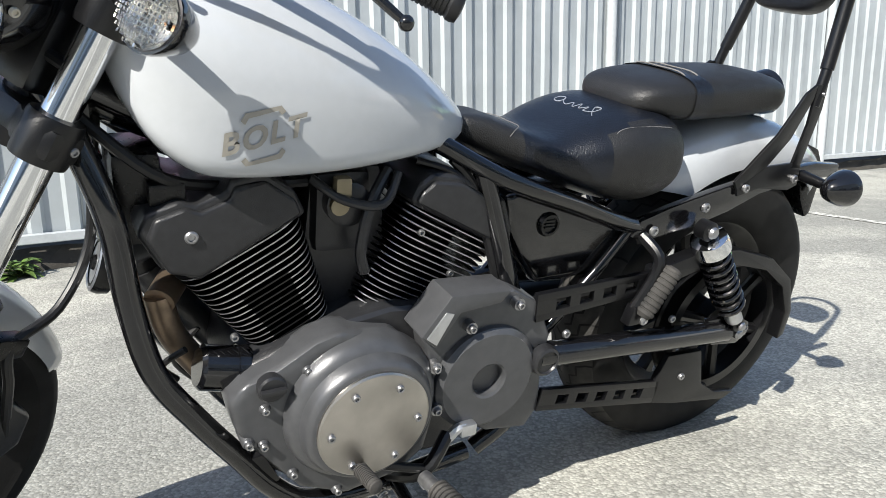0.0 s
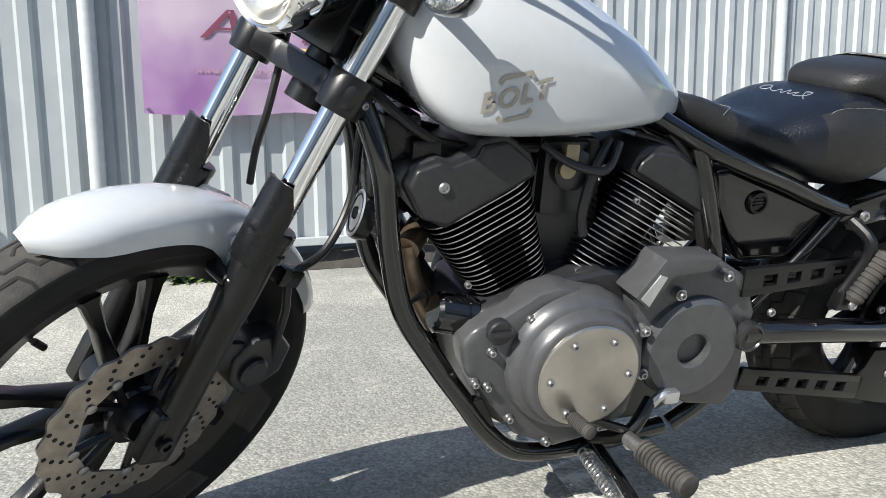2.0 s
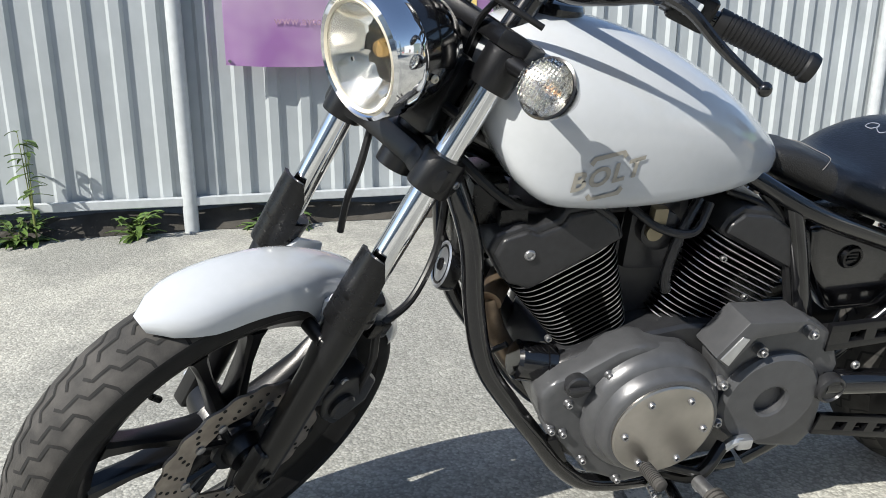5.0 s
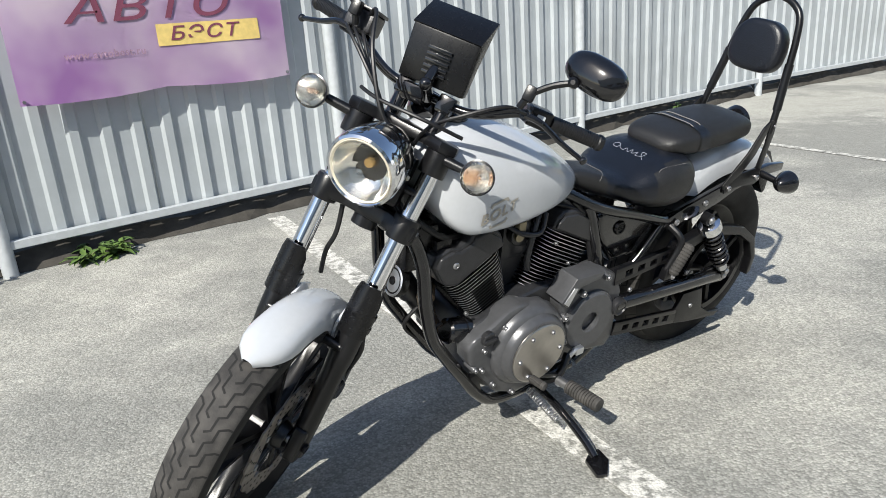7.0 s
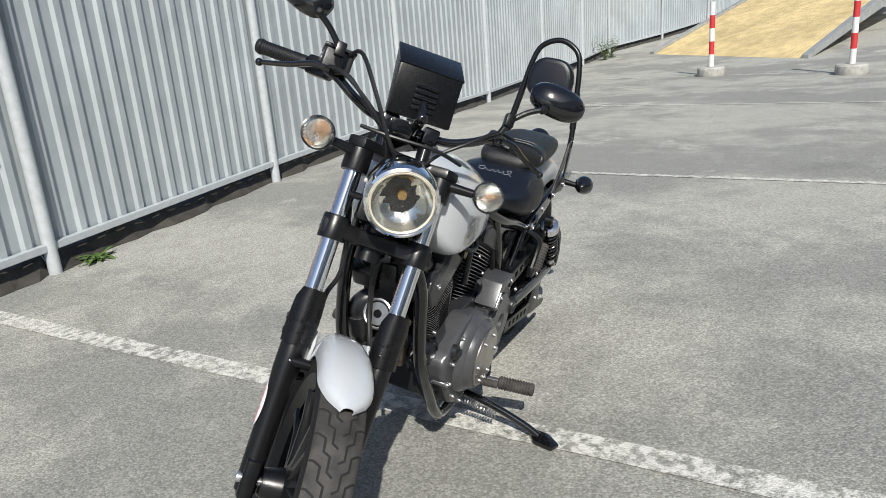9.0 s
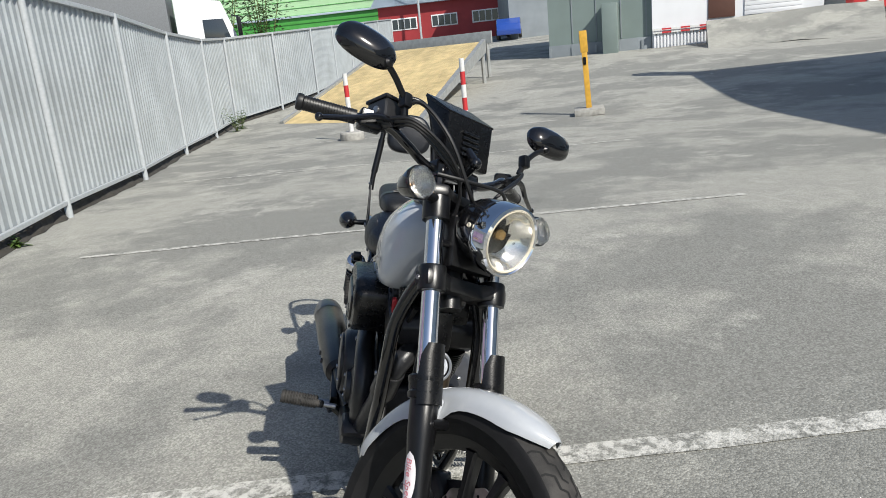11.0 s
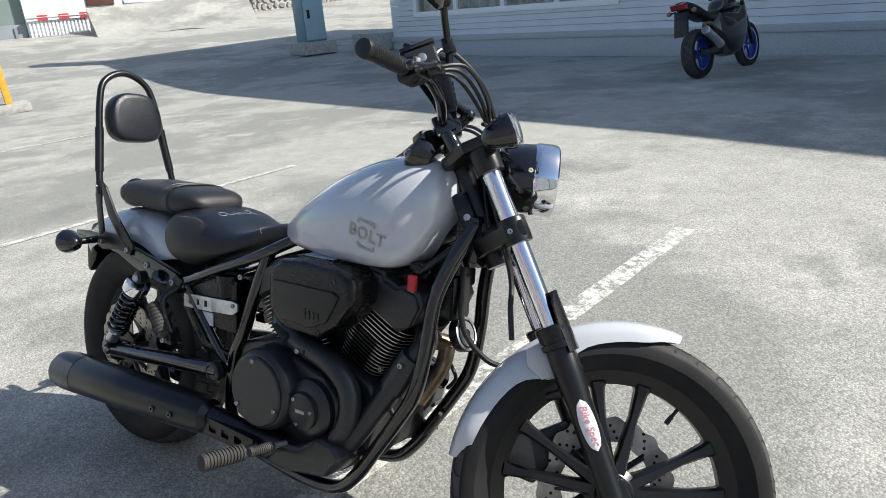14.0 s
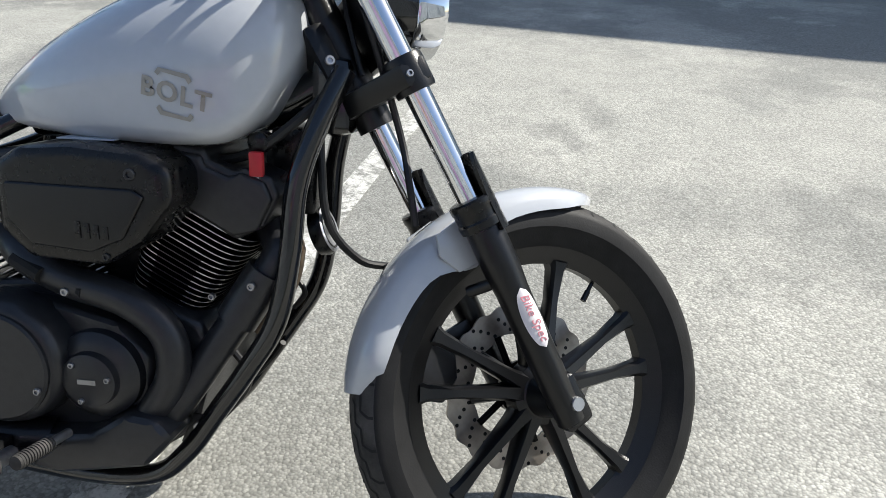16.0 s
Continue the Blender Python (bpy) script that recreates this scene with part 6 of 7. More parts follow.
# ---- frame ----
for s in (1, -1):
    bm = bmesh.new()
    tube(bm, [(1.240, 0.045 * s, 0.860), (1.205, 0.082 * s, 0.775), (1.180, 0.105 * s, 0.690), (1.168, 0.112 * s, 0.580), (1.145, 0.116 * s, 0.475), (1.095, 0.118 * s, 0.390), (1.040, 0.118 * s, 0.310),
              (0.985, 0.118 * s, 0.232), (0.92, 0.116 * s, 0.180), (0.80, 0.114 * s, 0.168), (0.62, 0.110 * s, 0.185)], 0.0175, 16)
    bp("down_tube", bm, BLACK_GLOSS, "gloss black frame down tube")
    bm = bmesh.new()
    tube(bm, [(0.77, 0.055 * s, 0.795), (0.715, 0.085 * s, 0.766), (0.61, 0.115 * s, 0.714), (0.46, 0.118 * s, 0.661), (0.32, 0.114 * s, 0.607), (0.22, 0.106 * s, 0.602)], 0.0155, 14)
    bp("seat_rail", bm, BLACK_GLOSS, "gloss black seat rail")
    bm = bmesh.new()
    tube(bm, [(0.65, 0.100 * s, 0.73), (0.612, 0.112 * s, 0.62), (0.575, 0.114 * s, 0.52), (0.53, 0.114 * s, 0.42), (0.52, 0.112 * s, 0.26), (0.60, 0.108 * s, 0.185)], 0.0175, 14)
    tube(bm, [(0.32, 0.112 * s, 0.605), (0.39, 0.114 * s, 0.52), (0.50, 0.114 * s, 0.40)], 0.012, 12)
    bp("rear_frame_tube", bm, BLACK_GLOSS, "gloss black frame tube")
bm = bmesh.new()
tube(bm, [(1.235, 0, 0.86), (1.05, 0, 0.775), (0.85, 0, 0.772), (0.70, 0, 0.765)], 0.03, 16)
box(bm, (1.185, -0.05, 0.76), (1.25, 0.05, 0.88), 0.02)
bp("backbone", bm, BLACK_GLOSS, "black frame backbone")
bm = bmesh.new()
for s in (1, -1):
    plate(bm, [(1.000, 0.305), (1.045, 0.300), (1.005, 0.235), (0.975, 0.250)], 0.114 * s - 0.004, 0.125 * s + 0.004, 0.002)
    plate(bm, [(0.25, 0.592), (0.30, 0.625), (0.33, 0.612), (0.30, 0.570), (0.26, 0.567)], 0.126 * s - 0.008, 0.112 * s + 0.008, 0.004)
bp("frame_gusset", bm, BLACK_MATT)
bm = bmesh.new()
for s in (1, -1):
    bolt(bm, (1.011, 0.117 * s, 0.281), (0, s, 0), 0.012, 0.01)
    bolt(bm, (0.284, 0.134 * s, 0.601), (0, s, 0), 0.010, 0.006)
    bolt(bm, (0.152, 0.128 * s, 0.633), (0, s, 0), 0.010, 0.006)
bp("frame_bolts", bm, BOLT_STEEL, "steel frame bolts")
# horn and key tag
bm = bmesh.new()
lathe(bm, [(0.02, -0.02), (0.040, -0.014), (0.042, 0.0), (0.040, 0.008), (0.030, 0.010), (0.028, 0.006), (0.012, 0.006), (0.010, 0.012), (0.002, 0.012)], (1.190, 0.006, 0.597), (Vector((0, 1, 0)), Vector((-0.35, 0, 1)).normalized(), Vector((1, 0, 0.35)).normalized()), 28)
bp("horn", bm, BLACK_PLASTIC, "round black horn")
bm = bmesh.new()
lathe(bm, [(0.031, 0.008), (0.036, 0.0105), (0.040, 0.0085)], (1.190, 0.006, 0.597), (Vector((0, 1, 0)), Vector((-0.35, 0, 1)).normalized(), Vector((1, 0, 0.35)).normalized()), 28)
bp("horn_ring", bm, ALU, "bright horn ring")
bm = bmesh.new()
lathe(bm, [(0.012, -0.022), (0.016, -0.02), (0.016, 0.012), (0.010, 0.015)], (1.118, -0.085, 0.752), (Vector((1, 0, 0)), Vector((0, 0, 1)), Vector((0, -1, 0))), 18)
bp("ignition_lock", bm, BLACK_PLASTIC)
bm = bmesh.new()
box(bm, (1.108, -0.112, 0.702), (1.130, -0.100, 0.740), 0.004)
tg = bp("key_tag", bm, RED, "red key tag")
bm = bmesh.new()
box(bm, (1.114, -0.108, 0.652), (1.123, -0.104, 0.702), 0.001)
part("key", bm, BOLT_STEEL, tg, "steel key")

# ---- engine ----
bm = bmesh.new()
plate(bm, [(1.04, 0.40), (1.02, 0.46), (0.93, 0.50), (0.80, 0.52), (0.68, 0.51), (0.56, 0.48), (0.53, 0.36), (0.54, 0.27), (0.66, 0.215), (0.92, 0.215), (1.00, 0.27)], -0.115, 0.12, 0.015, seg=3)
eng = bp("crankcase", bm, BLACK_CAST, "black cast crankcase")


def cylinder_unit(name, ang, label, org, w_low, w_top, head):
    root = new(name)
    root.parent = bike
    tagged(root, label)
    a = radians(ang)
    ez = Vector((math.sin(a), 0, math.cos(a)))
    ex = Vector((math.cos(a), 0, -math.sin(a)))
    org = Vector(org)
    bm = bmesh.new()
    lathe(bm, [(0.062, 0.10), (0.062, 0.32)], org, (ex, Vector((0, 1, 0)), ez), 28)
    part("barrel", bm, BLACK_MATT, root)
    n = 17
    for k in range(n):
        d = 0.138 + k * 0.0106
        t = k / (n - 1)
        w, h = w_low + (w_top - w_low) * t, 0.092 + 0.014 * min(1, t * 1.5)
        bm = bmesh.new()
        t_ = bmesh.new()
        pr = oval(44, w, h, 4.5)
        ins = oval(44, w - 0.003, h - 0.003, 4.5)
        lo = [t_.verts.new(org + ex * u + Vector((0, v, 0)) + ez * d) for u, v in pr]
        hi = [t_.verts.new(org + ex * u + Vector((0, v, 0)) + ez * (d + 0.0021)) for u, v in pr]
        t_.faces.new(lo[::-1]), t_.faces.new(hi)
        for i in range(44):
            f = t_.faces.new((lo[i], lo[(i + 1) % 44], hi[(i + 1) % 44], hi[i]))
            v = (lo[i].co.y + lo[(i + 1) % 44].co.y) / 2
            u_ = (pr[i][0] + pr[(i + 1) % 44][0]) / 2
            f.material_index = 1 if abs(v) > h * 0.75 and 0.018 < abs(u_) else 0
        me = bpy.data.meshes.new("tmp")
        t_.to_mesh(me)
        t_.free()
        bm.from_mesh(me)
        bpy.data.meshes.remove(me)
        part("fin", bm, [BLACK_MATT, FIN_EDGE], root, smooth=False)
    bm = bmesh.new()
    ax = (ex, ez, Vector((0, 1, 0)), org)
    plate(bm, head, -0.108, 0.108, 0.012, axes=ax, seg=3)
    part("head_cover", bm, BLACK_CAST, root, "faceted black head cover")
    for s in (1, -1):
        bm = bmesh.new()
        plate(bm, [(u * 0.94, v + (0.006 if v < 0.33 else -0.010)) for u, v in head], 0.104 * s - 0.012, 0.104 * s + 0.012, 0.008, axes=ax, seg=3)
        part("side_cover", bm, BLACK_CAST, root)
    bm = bmesh.new()
    for s in (1, -1):
        c = org + ex * 0.046 + ez * 0.371 + Vector((0, 0.115 * s, 0))
        if s > 0 and ang > 0:
            lathe(bm, [(0.009, 0), (0.009, 0.003), (0.007, 0.005), (0.005, 0.005), (0.004, 0.002)], c, frame_to((0, s, 0)), 16)
        for q in (((0.075, 0.20),) if ang > 0 else ((-0.03, 0.24), (0.06, 0.28))):
            bolt(bm, org + ex * q[0] + ez * q[1] + Vector((0, 0.100 * s, 0)), (0, s, 0), 0.006, 0.008)
    part("cover_bolts", bm, BOLT_STEEL, root, "bright cover bolts")
    return root


cylinder_unit("front_cylinder", 28, "front engine cylinder with cooling fins", (0.875, 0, 0.363), 0.066, 0.097,
              [(-0.098, 0.312), (0.070, 0.306), (0.101, 0.350), (0.100, 0.406), (0.076, 0.424), (0.034, 0.418), (0.020, 0.402), (-0.022, 0.398), (-0.034, 0.410), (-0.076, 0.396), (-0.100, 0.350)])
cylinder_unit("rear_cylinder", -28, "rear engine cylinder with cooling fins", (0.829, 0, 0.360), 0.092, 0.104,
              [(-0.108, 0.312), (0.104, 0.312), (0.106, 0.345), (0.094, 0.370), (0.048, 0.388), (-0.052, 0.388), (-0.098, 0.350)])
bm = bmesh.new()
box(bm, (0.82, -0.07, 0.60), (0.91, 0.07, 0.73), 0.02)
lathe(bm, [(0.03, 0), (0.034, 0.01), (0.034, 0.05), (0.025, 0.055)], (0.865, 0.04, 0.685), 'Y', 20)
tube(bm, [(0.80, 0.075, 0.73), (0.835, 0.10, 0.69), (0.85, 0.105, 0.62), (0.84, 0.10, 0.58)], 0.009, 10)
tube(bm, [(0.92, 0.08, 0.725), (0.88, 0.11, 0.70), (0.82, 0.11, 0.69), (0.79, 0.09, 0.73)], 0.007, 10)
bp("throttle_body", bm, BLACK_CAST, "throttle body and hoses between the cylinders")
bm = bmesh.new()
box(bm, (0.868, 0.088, 0.700), (0.893, 0.108, 0.732), 0.006)
lathe(bm, [(0.012, 0), (0.014, 0.003), (0.014, 0.012), (0.006, 0.014)], (0.885, 0.095, 0.69), 'Y', 16)
bp("throttle_linkage", bm, mat("tarnished_brass", (0.30, 0.26, 0.18), 0.45, 0.8), "tarnished metal throttle linkage")

# left side covers
bm = bmesh.new()
plate(bm, [(1.058, 0.425), (1.037, 0.451), (0.987, 0.470), (0.932, 0.503), (0.894, 0.513), (0.80, 0.494), (0.761, 0.449), (0.729, 0.380), (0.72, 0.323), (0.733, 0.255), (0.786, 0.218), (0.873, 0.206), (0.951, 0.244), (1.005, 0.315), (1.047, 0.374)],
      0.09, 0.156, 0.018, seg=4)
lathe(bm, [(0.128, 0.140), (0.124, 0.162), (0.116, 0.176), (0.108, 0.181), (0.104, 0.193), (0.098, 0.203), (0.094, 0.205), (0.05, 0.205)], (0.856, 0, 0.378), 'Y', 56)
clc = bp("left_engine_cover", bm, DARK_GREY, "dark grey cast engine side cover")
bm = bmesh.new()
lathe(bm, [(0.090, 0.203), (0.090, 0.2085), (0.087, 0.211), (0.001, 0.212)], (0.856, 0, 0.378), 'Y', 56)
part("cover_plate", bm, SATIN, clc, "round brushed steel cover plate")
bm = bmesh.new()
for k in range(6):
    a = radians(k * 60)
    bolt(bm, (0.856 + 0.070 * math.cos(a), 0.211, 0.376 + 0.070 * math.sin(a)), (0, 1, 0), 0.0065, 0.006)
part("plate_bolts", bm, BOLT_STEEL, clc)
bm = bmesh.new()
for q in ((0.944, 0.461), (0.863, 0.489), (0.788, 0.468), (1.007, 0.410), (1.031, 0.356), (1.009, 0.347), (0.964, 0.281), (0.742, 0.330), (0.790, 0.240), (0.890, 0.224)):
    lathe(bm, [(0.010, 0.12), (0.0092, 0.157), (0.007, 0.160)], (q[0], 0, q[1]), 'Y', 14)
part("bolt_bosses", bm, DARK_GREY, clc)
bm = bmesh.new()
for q in ((0.944, 0.461), (0.863, 0.489), (0.788, 0.468), (1.007, 0.410), (1.031, 0.356), (1.009, 0.347), (0.964, 0.281), (0.742, 0.330), (0.790, 0.240), (0.890, 0.224)):
    bolt(bm, (q[0], 0.160, q[1]), (0, 1, 0), 0.0062, 0.006)
part("cover_bolts", bm, BOLT_STEEL, clc)
bm = bmesh.new()
lathe(bm, [(0.021, 0.150), (0.021, 0.164), (0.018, 0.167), (0.001, 0.167)], (0.998, 0, 0.446), 'Y', 28)
box(bm, (0.980, 0.166, 0.442), (1.016, 0.175, 0.450), 0.002)
part("oil_cap", bm, BLACK_CAST, clc, "slotted black oil cap")
bm = bmesh.new()
rod(bm, (1.01, 0.085, 0.435), (1.085, 0.085, 0.455), 0.034, 24, bev=0.006)
rod(bm, (1.02, 0.085, 0.4375), (1.035, 0.085, 0.4415), 0.037, 24)
bp("oil_filter", bm, BLACK_GLOSS, "black oil filter")
bm = bmesh.new()
plate(bm, [(0.758, 0.476), (0.716, 0.540), (0.595, 0.540), (0.539, 0.507), (0.504, 0.437), (0.511, 0.381), (0.502, 0.285), (0.527, 0.246), (0.612, 0.261), (0.705, 0.318), (0.743, 0.411)], 0.09, 0.158, 0.008, seg=3)
lathe(bm, [(0.100, 0.150), (0.097, 0.166), (0.088, 0.174), (0.034, 0.175), (0.030, 0.172), (0.029, 0.152), (0.001, 0.152)], (0.634, 0, 0.382), 'Y', 48)
plate(bm, [(0.778, 0.498), (0.732, 0.562), (0.622, 0.556), (0.640, 0.536), (0.712, 0.530), (0.750, 0.474)], 0.12, 0.186, 0.004)
spr = bp("sprocket_cover", bm, DARK_GREY, "dark grey sprocket cover")
bm = bmesh.new()
for q in ((0.592, 0.518), (0.680, 0.490), (0.738, 0.428), (0.728, 0.345)):
    lathe(bm, [(0.011, 0.14), (0.0105, 0.172)], (q[0], 0, q[1]), 'Y', 12)
    bolt(bm, (q[0], 0.172, q[1]), (0, 1, 0), 0.007, 0.007)
part("cover_bolts", bm, BOLT_STEEL, spr)
# thin bright plate stands in for sky reflected on the grey scoop face
bm = bmesh.new()
plate(bm, [(0.770, 0.496), (0.740, 0.537), (0.726, 0.532), (0.752, 0.482)], 0.186, 0.189, 0.001)
part("sky_glint_patch", bm, ALU, spr, "bright patch put in for the sky reflected on the cover")


# belt guards: rails with slots
def slotted(bm, a, b, h0, h1, y0, y1, n, margin=0.03):
    """A guard bar from a to b (x, z), of height h0 to h1, with n slots through it."""
    a, b = Vector((a[0], 0, a[1])), Vector((b[0], 0, b[1]))
    d = (b - a).normalized()
    u = Vector((-d.z, 0, d.x))
    if u.z < 0:
        u.negate()
    L0 = (b - a).length
    ax = (d, u, Vector((0, 1, 0)), a)
    hh = lambda s: h0 + (h1 - h0) * s / L0
    for lo, hi in ((0.0, 0.30), (0.70, 1.0)):
        plate(bm, [(0, hh(0) * lo), (L0, hh(L0) * lo), (L0, hh(L0) * hi), (0, hh(0) * hi)], y0, y1, 0.002, axes=ax)
    step = (L0 - 2 * margin) / n
    for k in range(n + 1):
        c = margin + k * step
        w = 0.011
        lo_, hi_ = max(0, c - w), min(L0, c + w)
        if k == 0:
            lo_ = 0
        if k == n:
            hi_ = L0
        plate(bm, [(lo_, hh(c) * 0.26), (hi_, hh(c) * 0.26), (hi_, hh(c) * 0.74), (lo_, hh(c) * 0.74)], y0, y1, 0, axes=ax)


bm = bmesh.new()
slotted(bm, (0.545, 0.470), (0.278, 0.489), 0.054, 0.042, 0.150, 0.162, 4)
plate(bm, [(0.28, 0.489), (0.28, 0.532), (0.18, 0.552), (0.06, 0.548), (-0.06, 0.512), (-0.14, 0.455), (-0.180, 0.370), (-0.178, 0.310), (-0.160, 0.300), (-0.158, 0.370), (-0.120, 0.438), (-0.045, 0.488), (0.06, 0.515), (0.16, 0.518)], 0.130, 0.162, 0.004)
bp("upper_belt_guard", bm, BLACK_MATT, "slotted black upper belt guard")
bm = bmesh.new()
slotted(bm, (0.510, 0.279), (0.205, 0.220), 0.045, 0.052, 0.150, 0.162, 5)
plate(bm, [(0.205, 0.219), (0.210, 0.272), (0.187, 0.328), (0.090, 0.322), (0.060, 0.232), (0.011, 0.200), (-0.060, 0.186), (-0.027, 0.172), (0.131, 0.200)], 0.147, 0.162, 0.004)
bp("lower_belt_guard", bm, BLACK_MATT, "slotted black lower belt guard")
bm = bmesh.new()
for q in ((0.474, 0.437), (0.137, 0.270), (0.21, 0.42)):
    bolt(bm, (q[0], 0.162, q[1]), (0, 1, 0), 0.008, 0.006)
bp("guard_bolts", bm, BOLT_STEEL)
bm = bmesh.new()
for z0, z1 in ((0.498, 0.480), (0.190, 0.282)):
    plate(bm, [(0.0, z0), (0.62, z1), (0.62, z1 + 0.008), (0.0, z0 + 0.008)], 0.108, 0.132, 0.001)
bp("drive_belt", bm, HOSE, "black toothed drive belt")

# swingarm, shocks
for s in (1, -1):
    bm = bmesh.new()
    tube(bm, [(0.53, 0.158 * s, 0.400), (0.36, 0.164 * s, 0.390), (0.20, 0.162 * s, 0.374), (0.03, 0.156 * s, 0.356)], 0.0235, 18)
    plate(bm, [(0.09, 0.390), (0.06, 0.325), (-0.02, 0.315), (-0.05, 0.335), (-0.045, 0.365), (0.0, 0.388)], 0.150 * s - 0.008, 0.150 * s + 0.008, 0.005)
    bp("swingarm", bm, BLACK_GLOSS, "gloss black swingarm tube")
    bm = bmesh.new()
    lathe(bm, [(0.028, 0), (0.029, 0.006), (0.027, 0.018), (0.022, 0.021), (0.020, 0.017), (0.001, 0.017)], (0.521, 0.163 * s, 0.398), frame_to((0, s, 0)), 28)
    bp("pivot_cap", bm, BLACK_CAST, "black pivot cap")
    bm = bmesh.new()
    lathe(bm, [(0.012, 0), (0.012, 0.012), (0.008, 0.016)], (-0.005, 0.158 * s, 0.347), frame_to((0, s, 0)), 14)
    bolt(bm, (-0.035, 0.158 * s, 0.352), (0, s, 0), 0.007)
    bp("rear_axle_nut", bm, BOLT_STEEL)
    top, bot = Vector((0.184, 0.168 * s, 0.606)), Vector((0.020, 0.170 * s, 0.380))
    d = (bot - top).normalized()
    ln = (bot - top).length
    sh = new("shock_absorber")
    sh.parent = bike
    tagged(sh, "rear shock absorber with black spring and chrome cap")
    bm = bmesh.new()
    rod(bm, top, bot, 0.012, 14)
    lathe(bm, [(0.015, -0.014), (0.019, -0.012), (0.019, 0.012), (0.015, 0.014)], top, 'Y', 18)
    lathe(bm, [(0.012, -0.012), (0.016, -0.010), (0.016, 0.010), (0.012, 0.012)], bot, 'Y', 18)
    part("damper", bm, BLACK_MATT, sh)
    bm = bmesh.new()
    fr_ = frame_to(d)
    lathe(bm, [(0.018, 0.018), (0.034, 0.022), (0.0365, 0.03), (0.0365, 0.052), (0.032, 0.058), (0.018, 0.060)], top, fr_, 30)
    part("cap", bm, CHROME, sh, "chrome spring cap")
    bm = bmesh.new()
    lathe(bm, [(0.012, ln - 0.055), (0.018, ln - 0.05), (0.018, ln - 0.014), (0.014, ln - 0.010)], top, fr_, 20)
    part("lower_mount", bm, ALU, sh, "bare metal lower mount")
    bm = bmesh.new()
    pts = []
    for k in range(8 * 16 + 1):
        a = 2 * math.pi * k / 16
        pts.append(top + d * (0.060 + (ln - 0.12) * k / 128) + (fr_[0] * math.cos(a) + fr_[1] * math.sin(a)) * 0.0275)
    tube(bm, pts, 0.0052, 8, 0)
    part("spring", bm, BLACK_GLOSS, sh, "gloss black coil spring")
    bm = bmesh.new()
    lathe(bm, [(0.010, 0.0), (0.012, 0.004), (0.009, 0.009)], top + Vector((0, 0.014 * s, 0)), frame_to((0, s, 0)), 14)
    lathe(bm, [(0.008, 0.0), (0.010, 0.004), (0.007, 0.008)], bot + Vector((0, 0.014 * s, 0)), frame_to((0, s, 0)), 14)
    part("mount_bolts", bm, BOLT_STEEL, sh)
    # passenger peg, folded up, on its bracket
    pg = new("passenger_footpeg")
    pg.parent = bike
    tagged(pg, "folded passenger footpeg on a black bracket")
    bm = bmesh.new()
    tube(bm, [(0.30, 0.125 * s, 0.590), (0.290, 0.165 * s, 0.565), (0.295, 0.172 * s, 0.53), (0.328, 0.170 * s, 0.465)], 0.011, 10, 4)
    plate(bm, [(0.345, 0.436), (0.300, 0.436), (0.295, 0.460), (0.335, 0.475)], 0.170 * s - 0.012, 0.170 * s + 0.012, 0.004)
    part("bracket", bm, BLACK_MATT, pg)
    bm = bmesh.new()
    a_, b_ = Vector((0.319, 0.184 * s, 0.455)), Vector((0.268, 0.188 * s, 0.545))
    prof = [(0.012, 0.0)]
    q = (b_ - a_).length
    for k in range(9):
        prof += [(0.0185, 0.008 + k * q / 10), (0.0185, 0.008 + (k + 0.6) * q / 10), (0.0165, 0.008 + (k + 0.7) * q / 10), (0.0165, 0.008 + (k + 0.9) * q / 10)]
    lathe(bm, prof + [(0.016, q), (0.008, q + 0.004)], a_, frame_to(b_ - a_), 18)
    part("rubber", bm, RUBBER, pg, "ribbed rubber")
    bm = bmesh.new()
    bolt(bm, (0.319, 0.190 * s, 0.450), (0, s, 0), 0.009)
    part("peg_bolt", bm, BOLT_STEEL, pg)

# left side panel
bm = bmesh.new()
plate(bm, [(0.602, 0.680), (0.575, 0.688), (0.51, 0.664), (0.38, 0.622), (0.330, 0.600), (0.345, 0.535), (0.38, 0.512), (0.515, 0.512), (0.550, 0.560), (0.585, 0.620)], 0.05, 0.106, 0.018, seg=4)
scp = bp("left_side_panel", bm, BLACK_GLOSS, "black plastic side panel")
bm = bmesh.new()
lathe(bm, [(0.020, 0.098), (0.022, 0.108), (0.019, 0.114), (0.015, 0.114), (0.014, 0.110), (0.001, 0.110)], (0.508, 0, 0.626), 'Y', 24)
for k in range(3):
    box(bm, (0.498, 0.110, 0.620 + k * 0.006), (0.518, 0.113, 0.623 + k * 0.006), 0.001)
part("panel_lock", bm, BLACK_PLASTIC, scp, "round black plug")

# right side: battery box, bracket, reservoir
bm = bmesh.new()
box(bm, (0.34, -0.112, 0.49), (0.535, -0.06, 0.640), 0.014)
plate(bm, [(0.30, 0.545), (0.40, 0.425), (0.54, 0.40), (0.55, 0.43), (0.42, 0.45), (0.33, 0.555)], -0.118, -0.095, 0.006)
bp("battery_box", bm, BLACK_PLASTIC, "black battery box")
bm = bmesh.new()
slotted(bm, (0.322, 0.536), (0.45, 0.540), 0.040, 0.040, -0.123, -0.117, 3, 0.014)
plate(bm, [(0.44, 0.541), (0.53, 0.546), (0.552, 0.56), (0.552, 0.580), (0.53, 0.584), (0.44, 0.580)], -0.123, -0.117, 0.002)
bp("battery_bracket", bm, ALU, "slotted silver battery bracket")
bm = bmesh.new()
box(bm, (0.385, -0.1155, 0.497), (0.440, -0.1115, 0.534), 0.001)
bp("warning_label", bm, LABEL_GREY, "pale grey label")
bm = bmesh.new()
